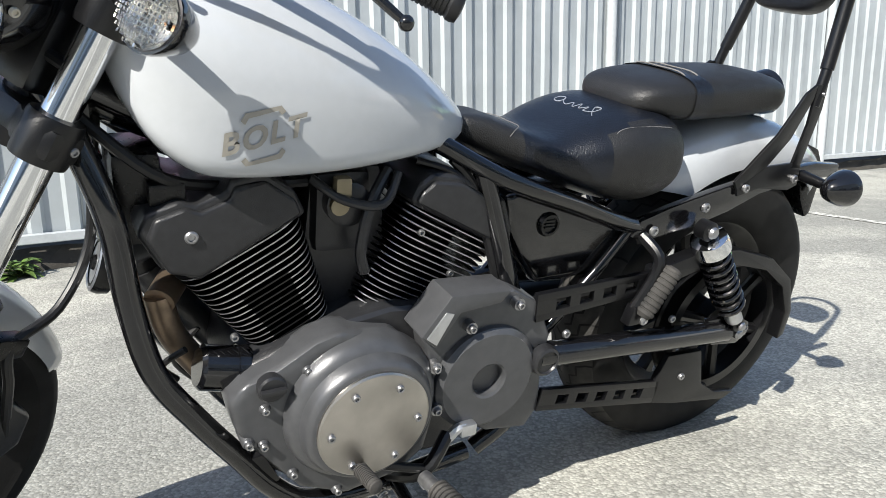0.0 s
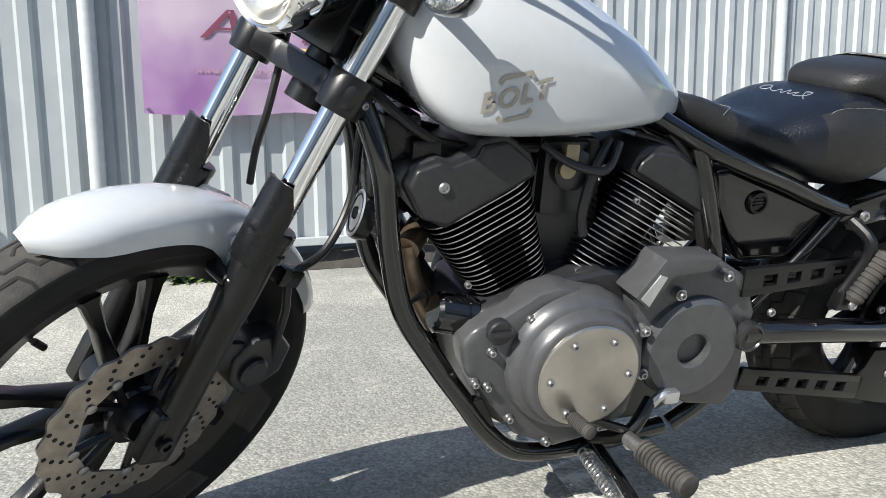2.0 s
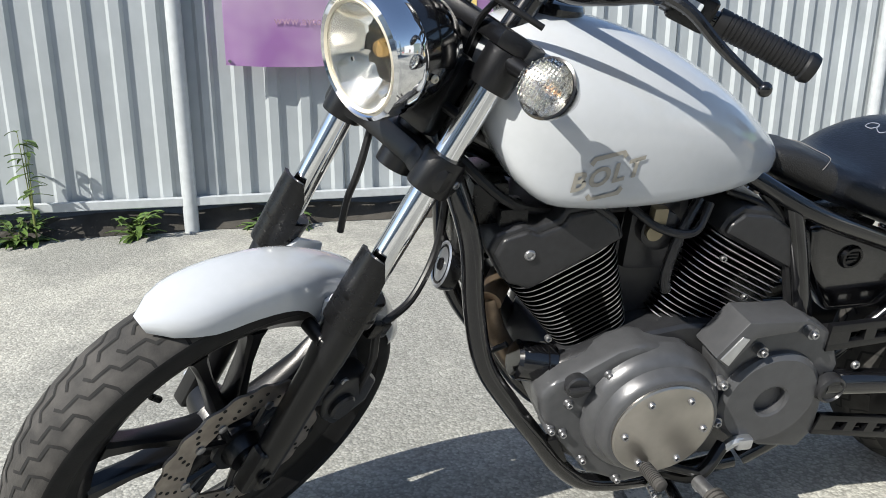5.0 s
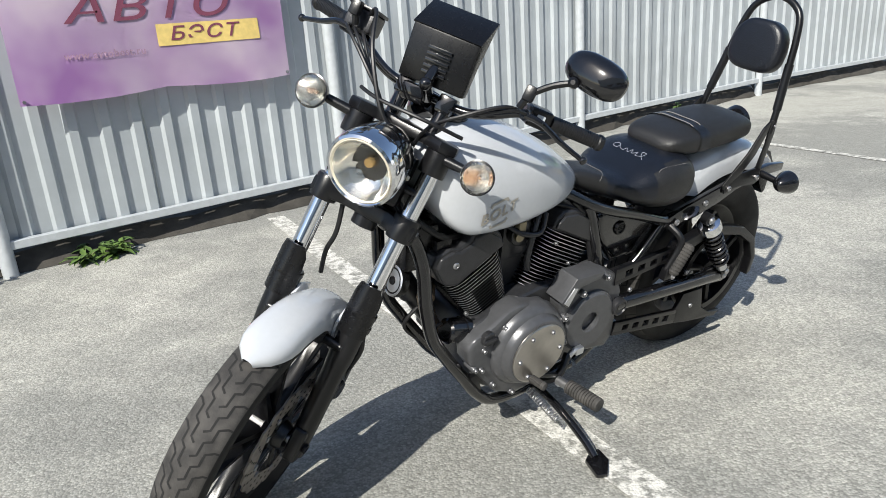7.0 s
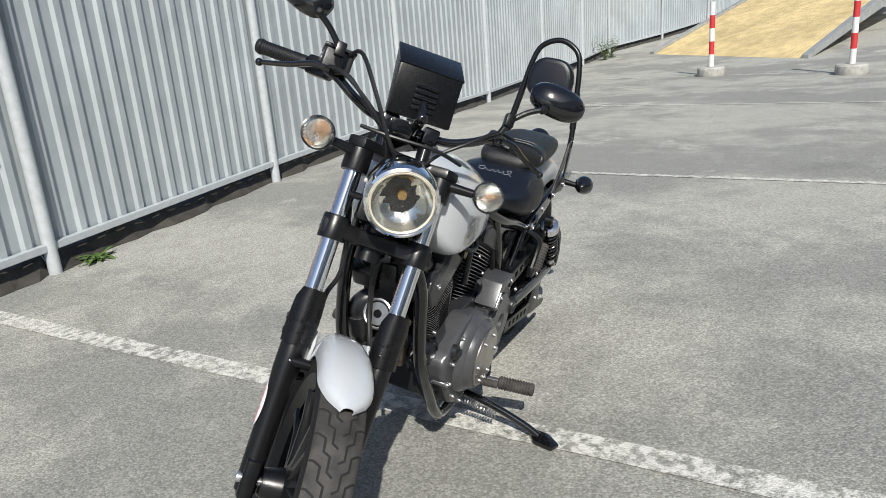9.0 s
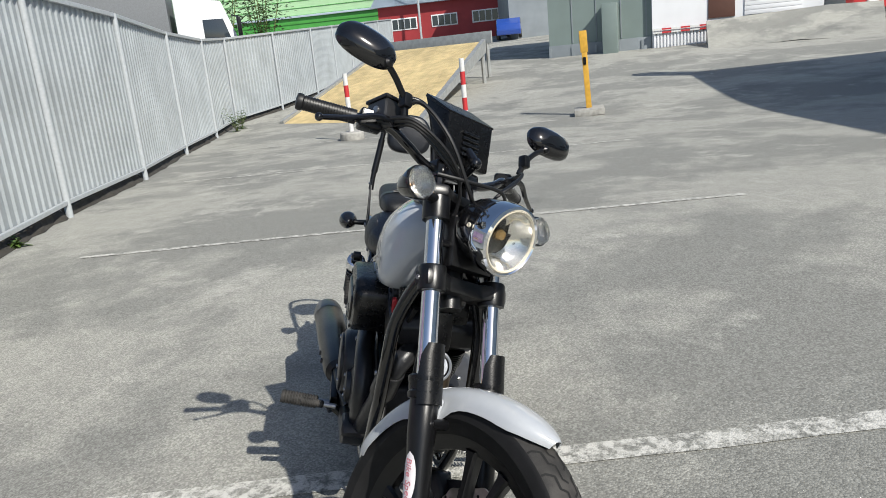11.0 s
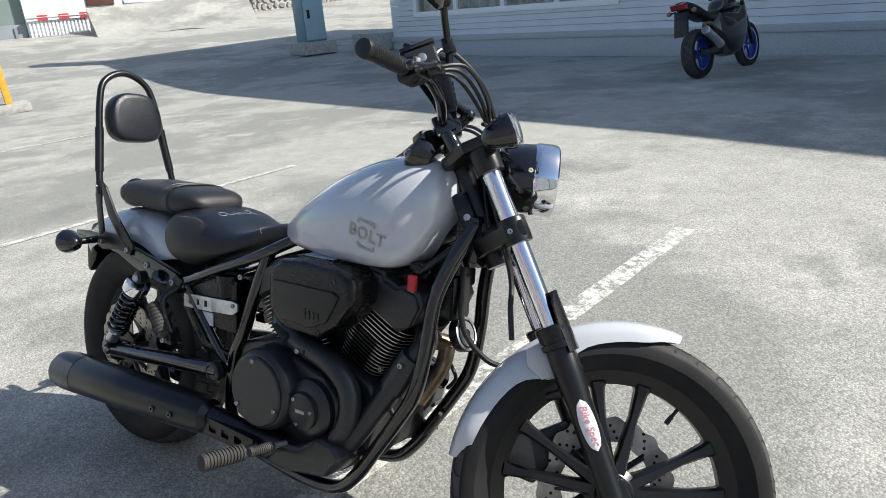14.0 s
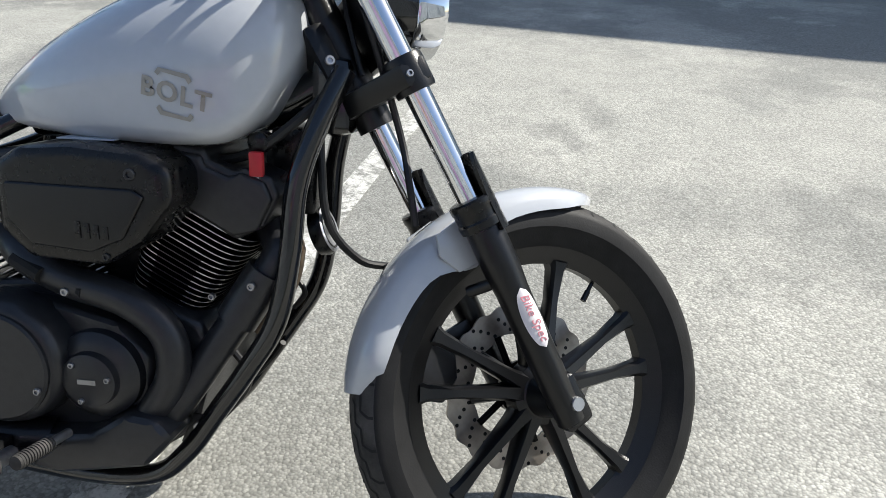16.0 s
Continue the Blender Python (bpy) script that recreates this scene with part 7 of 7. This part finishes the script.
lathe(bm, [(0.026, 0.585), (0.030, 0.590), (0.030, 0.625), (0.036, 0.628), (0.036, 0.648), (0.026, 0.653)], (0.488, -0.098, 0), 'Z', 22)
bp("rear_brake_reservoir", bm, BLACK_PLASTIC, "round black reservoir")
bm = bmesh.new()
bolt(bm, (0.535, -0.123, 0.572), (0, -1, 0), 0.006)
bolt(bm, (0.56, -0.118, 0.655), (0, -1, 0), 0.008)
bp("bracket_bolts", bm, BOLT_STEEL)

# air box on the right
bm = bmesh.new()
AIR = [(0.758, 0.722), (0.80, 0.746), (0.88, 0.752), (0.985, 0.744), (1.028, 0.722), (1.030, 0.672), (0.982, 0.612), (0.918, 0.573), (0.802, 0.580), (0.758, 0.624)]
plate(bm, AIR, -0.203, -0.06, 0.022, seg=4)
abx = bp("air_box", bm, BLACK_PLASTIC, "black air filter box with a raised panel")
bm = bmesh.new()
plate(bm, [(0.780, 0.695), (0.975, 0.692), (0.992, 0.682), (0.955, 0.618), (0.905, 0.597), (0.815, 0.604), (0.782, 0.640)], -0.209, -0.198, 0.006, seg=3)
part("raised_panel", bm, BLACK_MATT, abx)
bm = bmesh.new()
for k in range(4):
    box(bm, (0.885 + k * 0.014, -0.2105, 0.618), (0.894 + k * 0.014, -0.2085, 0.643 - 0.002 * k), 0.001)
part("moulded_bars", bm, BLACK_PLASTIC, abx, "moulded emblem bars")
bm = bmesh.new()
bolt(bm, (0.972, -0.201, 0.713), (0, -1, 0), 0.009)
bolt(bm, (0.925, -0.200, 0.590), (0, -1, 0), 0.006)
part("box_bolts", bm, BLACK_CAST, abx)
bm = bmesh.new()
box(bm, (0.83, -0.150, 0.7515), (0.92, -0.11, 0.7535), 0)
part("caution_label", bm, LABEL_GREY, abx, "pale caution label")
# right engine covers
bm = bmesh.new()
plate(bm, [(0.62, 0.45), (0.68, 0.502), (0.80, 0.490), (0.90, 0.465), (0.95, 0.41), (0.945, 0.33), (0.89, 0.275), (0.76, 0.25), (0.66, 0.27), (0.61, 0.35)], -0.15, -0.09, 0.016, seg=3)
lathe(bm, [(0.108, -0.14), (0.104, -0.185), (0.098, -0.198), (0.09, -0.203), (0.07, -0.203)], (0.725, 0, 0.402), 'Y', 48)
lathe(bm, [(0.075, -0.13), (0.072, -0.165), (0.060, -0.175), (0.046, -0.178), (0.044, -0.19), (0.038, -0.193), (0.001, -0.193)], (0.866, 0, 0.382), 'Y', 40)
rce = bp("right_engine_cover", bm, BLACK_CAST, "black right engine cover")
bm = bmesh.new()
lathe(bm, [(0.089, -0.200), (0.089, -0.208), (0.085, -0.211), (0.001, -0.211)], (0.725, 0, 0.402), 'Y', 48)
part("clutch_cover", bm, BLACK_CAST, rce, "round black clutch cover")
bm = bmesh.new()
for a in (95, 215, 335):
    bolt(bm, (0.725 + 0.078 * math.cos(radians(a)), -0.211, 0.402 + 0.078 * math.sin(radians(a))), (0, -1, 0), 0.006)
for a in (10, 130, 250):
    bolt(bm, (0.866 + 0.035 * math.cos(radians(a)), -0.192, 0.382 + 0.035 * math.sin(radians(a))), (0, -1, 0), 0.005)
part("cover_bolts", bm, BOLT_STEEL, rce)
bm = bmesh.new()
box(bm, (0.851, -0.1945, 0.378), (0.881, -0.1925, 0.386), 0)
part("moulded_bar", bm, BOLT_STEEL, rce)

# exhaust
bm = bmesh.new()
tube(bm, [(0.69, -0.09, 0.585), (0.74, -0.128, 0.560), (0.82, -0.143, 0.530), (0.92, -0.150, 0.505), (0.980, -0.150, 0.455), (0.985, -0.150, 0.385), (0.945, -0.148, 0.315), (0.89, -0.145, 0.250)], 0.027, 20)
exh = bp("rear_exhaust_pipe", bm, BLACK_CAST, "matt black rear exhaust pipe with heat shield")
bm = bmesh.new()
for p0, p1 in (((0.735, 0.560), (0.79, 0.541)), ((0.805, 0.536), (0.86, 0.520))):
    a_, b_ = Vector((p0[0], -0.146, p0[1])), Vector((p1[0], -0.163, p1[1]))
    rod(bm, a_, b_, 0.013, 10)
part("shield_slots", bm, GROOVE, exh, "dark slots in the shield")
bm = bmesh.new()
tube(bm, [(1.11, -0.04, 0.61), (1.140, -0.075, 0.580), (1.115, -0.092, 0.53), (1.05, -0.112, 0.43), (0.975, -0.135, 0.32), (0.90, -0.145, 0.240)], 0.027, 20)
tube(bm, [(1.125, -0.090, 0.55), (1.075, -0.104, 0.468)], 0.034, 20, 0)
fex = bp("front_exhaust_pipe", bm, BLACK_CAST, "matt black front exhaust pipe")
bm = bmesh.new()
for p in ((1.112, 0.535), (1.078, 0.482), (0.831, 0.520)):
    bolt(bm, (p[0], -0.128 if p[0] > 1 else -0.170, p[1]), (0, -1, 0), 0.007)
part("shield_bolts", bm, BOLT_STEEL, fex)
bm = bmesh.new()
plate(bm, [(0.97, 0.325), (1.0, 0.295), (0.95, 0.238), (0.80, 0.212), (0.70, 0.225), (0.68, 0.262), (0.76, 0.280), (0.86, 0.290), (0.92, 0.330)], -0.195, -0.10, 0.02, seg=3)
bp("exhaust_collector", bm, BLACK_CAST, "matt black exhaust collector")
bm = bmesh.new()
slotted(bm, (0.735, 0.240), (0.475, 0.250), 0.046, 0.052, -0.225, -0.205, 4)
tube(bm, [(0.78, -0.16, 0.262), (0.66, -0.185, 0.270), (0.52, -0.195, 0.288)], 0.032, 18)
bp("exhaust_link", bm, BLACK_MATT, "slotted black exhaust link cover")
bm = bmesh.new()
a_, b_ = Vector((0.55, -0.198, 0.285)), Vector((-0.095, -0.250, 0.288))
q = (b_ - a_).length
lathe(bm, [(0.030, 0), (0.046, 0.015), (0.052, 0.05), (0.055, 0.20), (0.057, 0.30), (0.058, q - 0.10), (0.056, q - 0.095), (0.056, q - 0.03), (0.052, q), (0.040, q + 0.004), (0.034, q - 0.02), (0.030, q - 0.1)], a_, frame_to(b_ - a_), 36)
muf = bp("muffler", bm, BLACK_MATT, "matt black muffler")
bm = bmesh.new()
lathe(bm, [(0.0585, q - 0.098), (0.0590, q - 0.09), (0.0590, q - 0.035), (0.054, q + 0.002), (0.041, q + 0.006)], a_, frame_to(b_ - a_), 36, cap=False)
part("end_cap", bm, DARK_GREY, muf, "grey end cap")
bm = bmesh.new()
for p in (0.10, 0.17):
    w_ = a_.lerp(b_, p / q)
    bolt(bm, w_ + Vector((0, -0.053, 0)), (0, -1, 0), 0.009, 0.006)
part("muffler_bolts", bm, BLACK_GLOSS, muf)
bm = bmesh.new()
rod(bm, (1.09, 0.0, 0.57), (1.125, 0.05, 0.55), 0.022, 16)
tube(bm, [(1.125, 0.04, 0.555), (1.11, 0.04, 0.49), (1.06, 0.02, 0.40)], 0.02, 14)
bp("exhaust_port", bm, PIPE_TAN, "heat tinted exhaust port")
bm = bmesh.new()
tube(bm, [(1.11, 0.07, 0.43), (1.13, 0.075, 0.46), (1.10, 0.09, 0.49)], 0.005, 8)
tube(bm, [(1.08, 0.09, 0.35), (1.06, 0.10, 0.32), (1.0, 0.11, 0.25)], 0.006, 8)
tube(bm, [(1.05, -0.09, 0.42), (1.09, -0.10, 0.36), (1.03, -0.11, 0.28), (0.99, -0.11, 0.24)], 0.006, 8)
tube(bm, [(1.0, -0.05, 0.70), (1.12, -0.07, 0.68), (1.19, -0.06, 0.74)], 0.006, 8)
for s in (1, -1):
    tube(bm, [(1.22, 0.05 * s, 0.83), (1.13, 0.09 * s, 0.75), (1.05, 0.07 * s, 0.72), (0.92, 0.06 * s, 0.715)], 0.008, 8)
tube(bm, [(0.70, 0.09, 0.745), (0.66, 0.10, 0.70), (0.63, 0.105, 0.62), (0.60, 0.11, 0.53)], 0.008, 8)
tube(bm, [(0.75, 0.07, 0.74), (0.69, 0.10, 0.72), (0.655, 0.10, 0.66)], 0.006, 8)
bp("hoses", bm, HOSE, "black hoses and wiring")
bm = bmesh.new()
box(bm, (1.115, -0.04, 0.70), (1.175, 0.075, 0.77), 0.012)
box(bm, (1.09, 0.04, 0.705), (1.135, 0.095, 0.735), 0.006)
bp("electrical_box", bm, BLACK_PLASTIC, "black electrical box behind the steering head")


def footpeg(at, s, ln, r, name, label):
    root = new(name)
    root.parent = bike
    tagged(root, label)
    at = Vector(at)
    d = Vector((-0.12, s, 0.06)).normalized()
    bm = bmesh.new()
    n = 12
    prof = [(r * 0.6, 0)]
    for k in range(n):
        prof += [(r, 0.006 + k * ln / n), (r, 0.006 + (k + 0.55) * ln / n), (r * 0.86, 0.006 + (k + 0.65) * ln / n), (r * 0.86, 0.006 + (k + 0.9) * ln / n)]
    prof += [(r, ln), (r * 0.9, ln + 0.008), (r * 0.4, ln + 0.010)]
    lathe(bm, prof, at, frame_to(d), 20)
    part("rubber", bm, RUBBER, root, "ribbed black rubber")
    bm = bmesh.new()
    rod(bm, at - d * 0.035, at + d * 0.01, r * 0.62, 14)
    part("pivot", bm, BOLT_STEEL, root)
    return root


footpeg((0.752, 0.235, 0.242), 1, 0.105, 0.021, "rider_footpeg", "ribbed left rider footpeg")
footpeg((0.748, -0.262, 0.270), -1, 0.105, 0.021, "rider_footpeg", "ribbed right rider footpeg")
footpeg((0.880, 0.212, 0.308), 1, 0.045, 0.012, "gear_lever_peg", "small ribbed gear lever peg")
footpeg((0.835, -0.245, 0.305), -1, 0.060, 0.012, "brake_pedal_peg", "ribbed brake pedal rubber")
bm = bmesh.new()
tube(bm, [(0.880, 0.195, 0.307), (0.81, 0.195, 0.275), (0.752, 0.19, 0.248)], 0.008, 10, 4)
tube(bm, [(0.78, 0.12, 0.19), (0.752, 0.19, 0.240), (0.70, 0.17, 0.29)], 0.012, 10, 4)
tube(bm, [(0.835, -0.232, 0.300), (0.79, -0.225, 0.265), (0.748, -0.225, 0.265)], 0.008, 10, 4)
tube(bm, [(0.78, -0.12, 0.19), (0.755, -0.19, 0.240), (0.748, -0.235, 0.268)], 0.012, 10, 4)
bp("peg_bracket", bm, BLACK_MATT, "black footpeg bracket and gear lever")
bm = bmesh.new()
tube(bm, [(0.70, 0.175, 0.285), (0.685, 0.18, 0.305), (0.66, 0.18, 0.30)], 0.009, 8, 4)
box(bm, (0.655, 0.17, 0.288), (0.685, 0.19, 0.312), 0.005)
bolt(bm, (0.752, 0.20, 0.230), (0, 1, 0), 0.012, 0.01)
bp("gear_linkage", bm, ALU, "bare metal gear linkage")
# side stand
bm = bmesh.new()
tube(bm, [(0.77, 0.125, 0.178), (0.768, 0.23, 0.165), (0.772, 0.34, 0.142), (0.780, 0.40, 0.125)], 0.0115, 14, 5)
plate(bm, [(0.740, 0.375), (0.765, 0.368), (0.805, 0.39), (0.830, 0.455), (0.805, 0.470), (0.755, 0.425)], 0.058, 0.070, 0.003, axes=(Vector((1, 0, 0)), Vector((0, 1, 0.238)), Vector((0, 0, 1)), Vector((0, 0, -0.042))))
ss = bp("side_stand", bm, BLACK_GLOSS, "black side stand folded out")
bm = bmesh.new()
pts = []
A_, B_ = Vector((0.80, 0.13, 0.172)), Vector((0.795, 0.26, 0.152))
f3 = frame_to(B_ - A_)
for k in range(14 * 10 + 1):
    a = 2 * math.pi * k / 10
    pts.append(A_.lerp(B_, k / 140) + (f3[0] * math.cos(a) + f3[1] * math.sin(a)) * 0.009)
tube(bm, pts, 0.0022, 6, 0)
part("spring", bm, BOLT_STEEL, ss, "coil return spring")


# dark filler blocks added for the darkness between the cylinders and behind the steering head
bm = bmesh.new()
plate(bm, [(0.80, 0.50), (0.90, 0.50), (0.92, 0.60), (0.91, 0.73), (0.80, 0.73), (0.785, 0.60)], -0.05, 0.05, 0.01)
bp("intake_gap_filler", bm, BLACK_CAST)
bm = bmesh.new()
box(bm, (1.105, -0.038, 0.63), (1.185, 0.038, 0.735), 0.012)
bp("neck_gap_filler", bm, BLACK_PLASTIC)


# ---- the second motorcycle by the far wall ----
def parked_sport_bike():
    root = thing("sport_motorcycle", "black sport motorcycle with blue rims parked by the building", "motorcycle", pose(5.15, -4.95, 0.05) @ Matrix.Rotation(radians(-74), 4, 'Z') @ Matrix.Rotation(radians(-8), 4, 'X'))
    for c, w, nm in (((0, 0, 0.315), 0.085, "rear_wheel"), ((1.38, 0, 0.30), 0.058, "front_wheel")):
        bm = bmesh.new()
        tyre_mesh(bm, c, 0.312, w, 0.215)
        wh = part(nm, bm, [SIDEWALL, RUBBER], root, "black tyre on a blue rim")
        bm = bmesh.new()
        lathe(bm, [(0.19, -0.05), (0.217, -0.055), (0.217, 0.055), (0.19, 0.05), (0.18, 0), (0.19, -0.05)], c, 'Y', 40, cap=False)
        for k in range(5):
            a = 2 * math.pi * k / 5
            d = Vector((math.cos(a), 0, math.sin(a)))
            rod(bm, Vector(c) + d * 0.03, Vector(c) + d * 0.2, 0.018, 8, 0, 0.013)
        part("rim", bm, BLUE_RIM, wh, "blue cast rim")
        bm = bmesh.new()
        for s in (1, -1):
            lathe(bm, [(0.208, 0.052 * s), (0.219, 0.058 * s), (0.222, 0.050 * s)], c, 'Y', 40, cap=False)
        part("rim_stripe", bm, PVC, wh, "white rim stripe")
    bm = bmesh.new()
    loft_x(bm, [0.35, 0.42, 0.55, 0.75, 0.95, 1.10, 1.2], [0.70, 0.78, 0.80, 0.80, 0.80, 0.86, 0.88], [0.60, 0.45, 0.28, 0.20, 0.24, 0.45, 0.75], [0.06, 0.13, 0.17, 0.20, 0.20, 0.17, 0.06], 28, 3)
    part("fairing", bm, BLACK_GLOSS, root, "gloss black side fairing")
    bm = bmesh.new()
    loft_x(bm, [0.50, 0.60, 0.75, 0.92, 1.0], [0.84, 0.94, 0.98, 0.95, 0.88], [0.78, 0.78, 0.78, 0.78, 0.80], [0.06, 0.12, 0.15, 0.13, 0.05], 28, 2.4)
    part("fuel_tank", bm, BLACK_GLOSS, root)
    bm = bmesh.new()
    loft_x(bm, [-0.38, -0.25, -0.05, 0.2, 0.5], [0.97, 0.98, 0.93, 0.82, 0.82], [0.90, 0.84, 0.78, 0.70, 0.72], [0.03, 0.09, 0.11, 0.13, 0.10], 28, 2.8)
    part("seat_and_tail", bm, BLACK_MATT, root, "black seat and tail")
    bm = bmesh.new()
    plate(bm, [(-0.40, 0.95), (-0.33, 0.97), (-0.30, 0.90), (-0.36, 0.88)], -0.10, 0.10, 0.01)
    part("tail_lamp", bm, RED_LENS, root, "red tail lamp")
    bm = bmesh.new()
    plate(bm, [(-0.32, 0.86), (-0.28, 0.86), (-0.33, 0.56), (-0.38, 0.56)], -0.09, 0.09, 0.008)
    part("plate_holder", bm, BLACK_PLASTIC, root)
    bm = bmesh.new()
    rod(bm, (0.30, -0.17, 0.38), (-0.12, -0.20, 0.60), 0.055, 24, bev=0.008)
    part("silencer", bm, ALU, root, "silver silencer")
    bm = bmesh.new()
    rod(bm, (1.38, 0.09, 0.30), (1.15, 0.09, 0.90), 0.026, 14)
    rod(bm, (1.38, -0.09, 0.30), (1.15, -0.09, 0.90), 0.026, 14)
    tube(bm, [(1.05, 0.33, 0.98), (1.12, 0.15, 0.97), (1.12, -0.15, 0.97), (1.05, -0.33, 0.98)], 0.014, 10)
    part("fork", bm, BLACK_GLOSS, root)
    bm = bmesh.new()
    box(bm, (-0.03, -0.09, 0.28), (0.55, -0.06, 0.36), 0.02)
    box(bm, (-0.03, 0.06, 0.28), (0.55, 0.09, 0.36), 0.02)
    box(bm, (0.45, -0.13, 0.25), (0.85, 0.13, 0.62), 0.04)
    part("swingarm_and_engine", bm, BLACK_CAST, root)
    for s in (1, -1):
        bm = bmesh.new()
        lathe(bm, [(0.005, -0.03), (0.025, -0.02), (0.028, 0.02), (0.01, 0.03)], (-0.30, 0.17 * s, 0.86), 'X', 14)
        part("indicator", bm, AMBER, root, "amber indicator")
        bm = bmesh.new()
        rod(bm, (-0.29, 0.08 * s, 0.87), (-0.29, 0.15 * s, 0.86), 0.01, 8)
        part("indicator_stalk", bm, BLACK_PLASTIC, root)


parked_sport_bike()
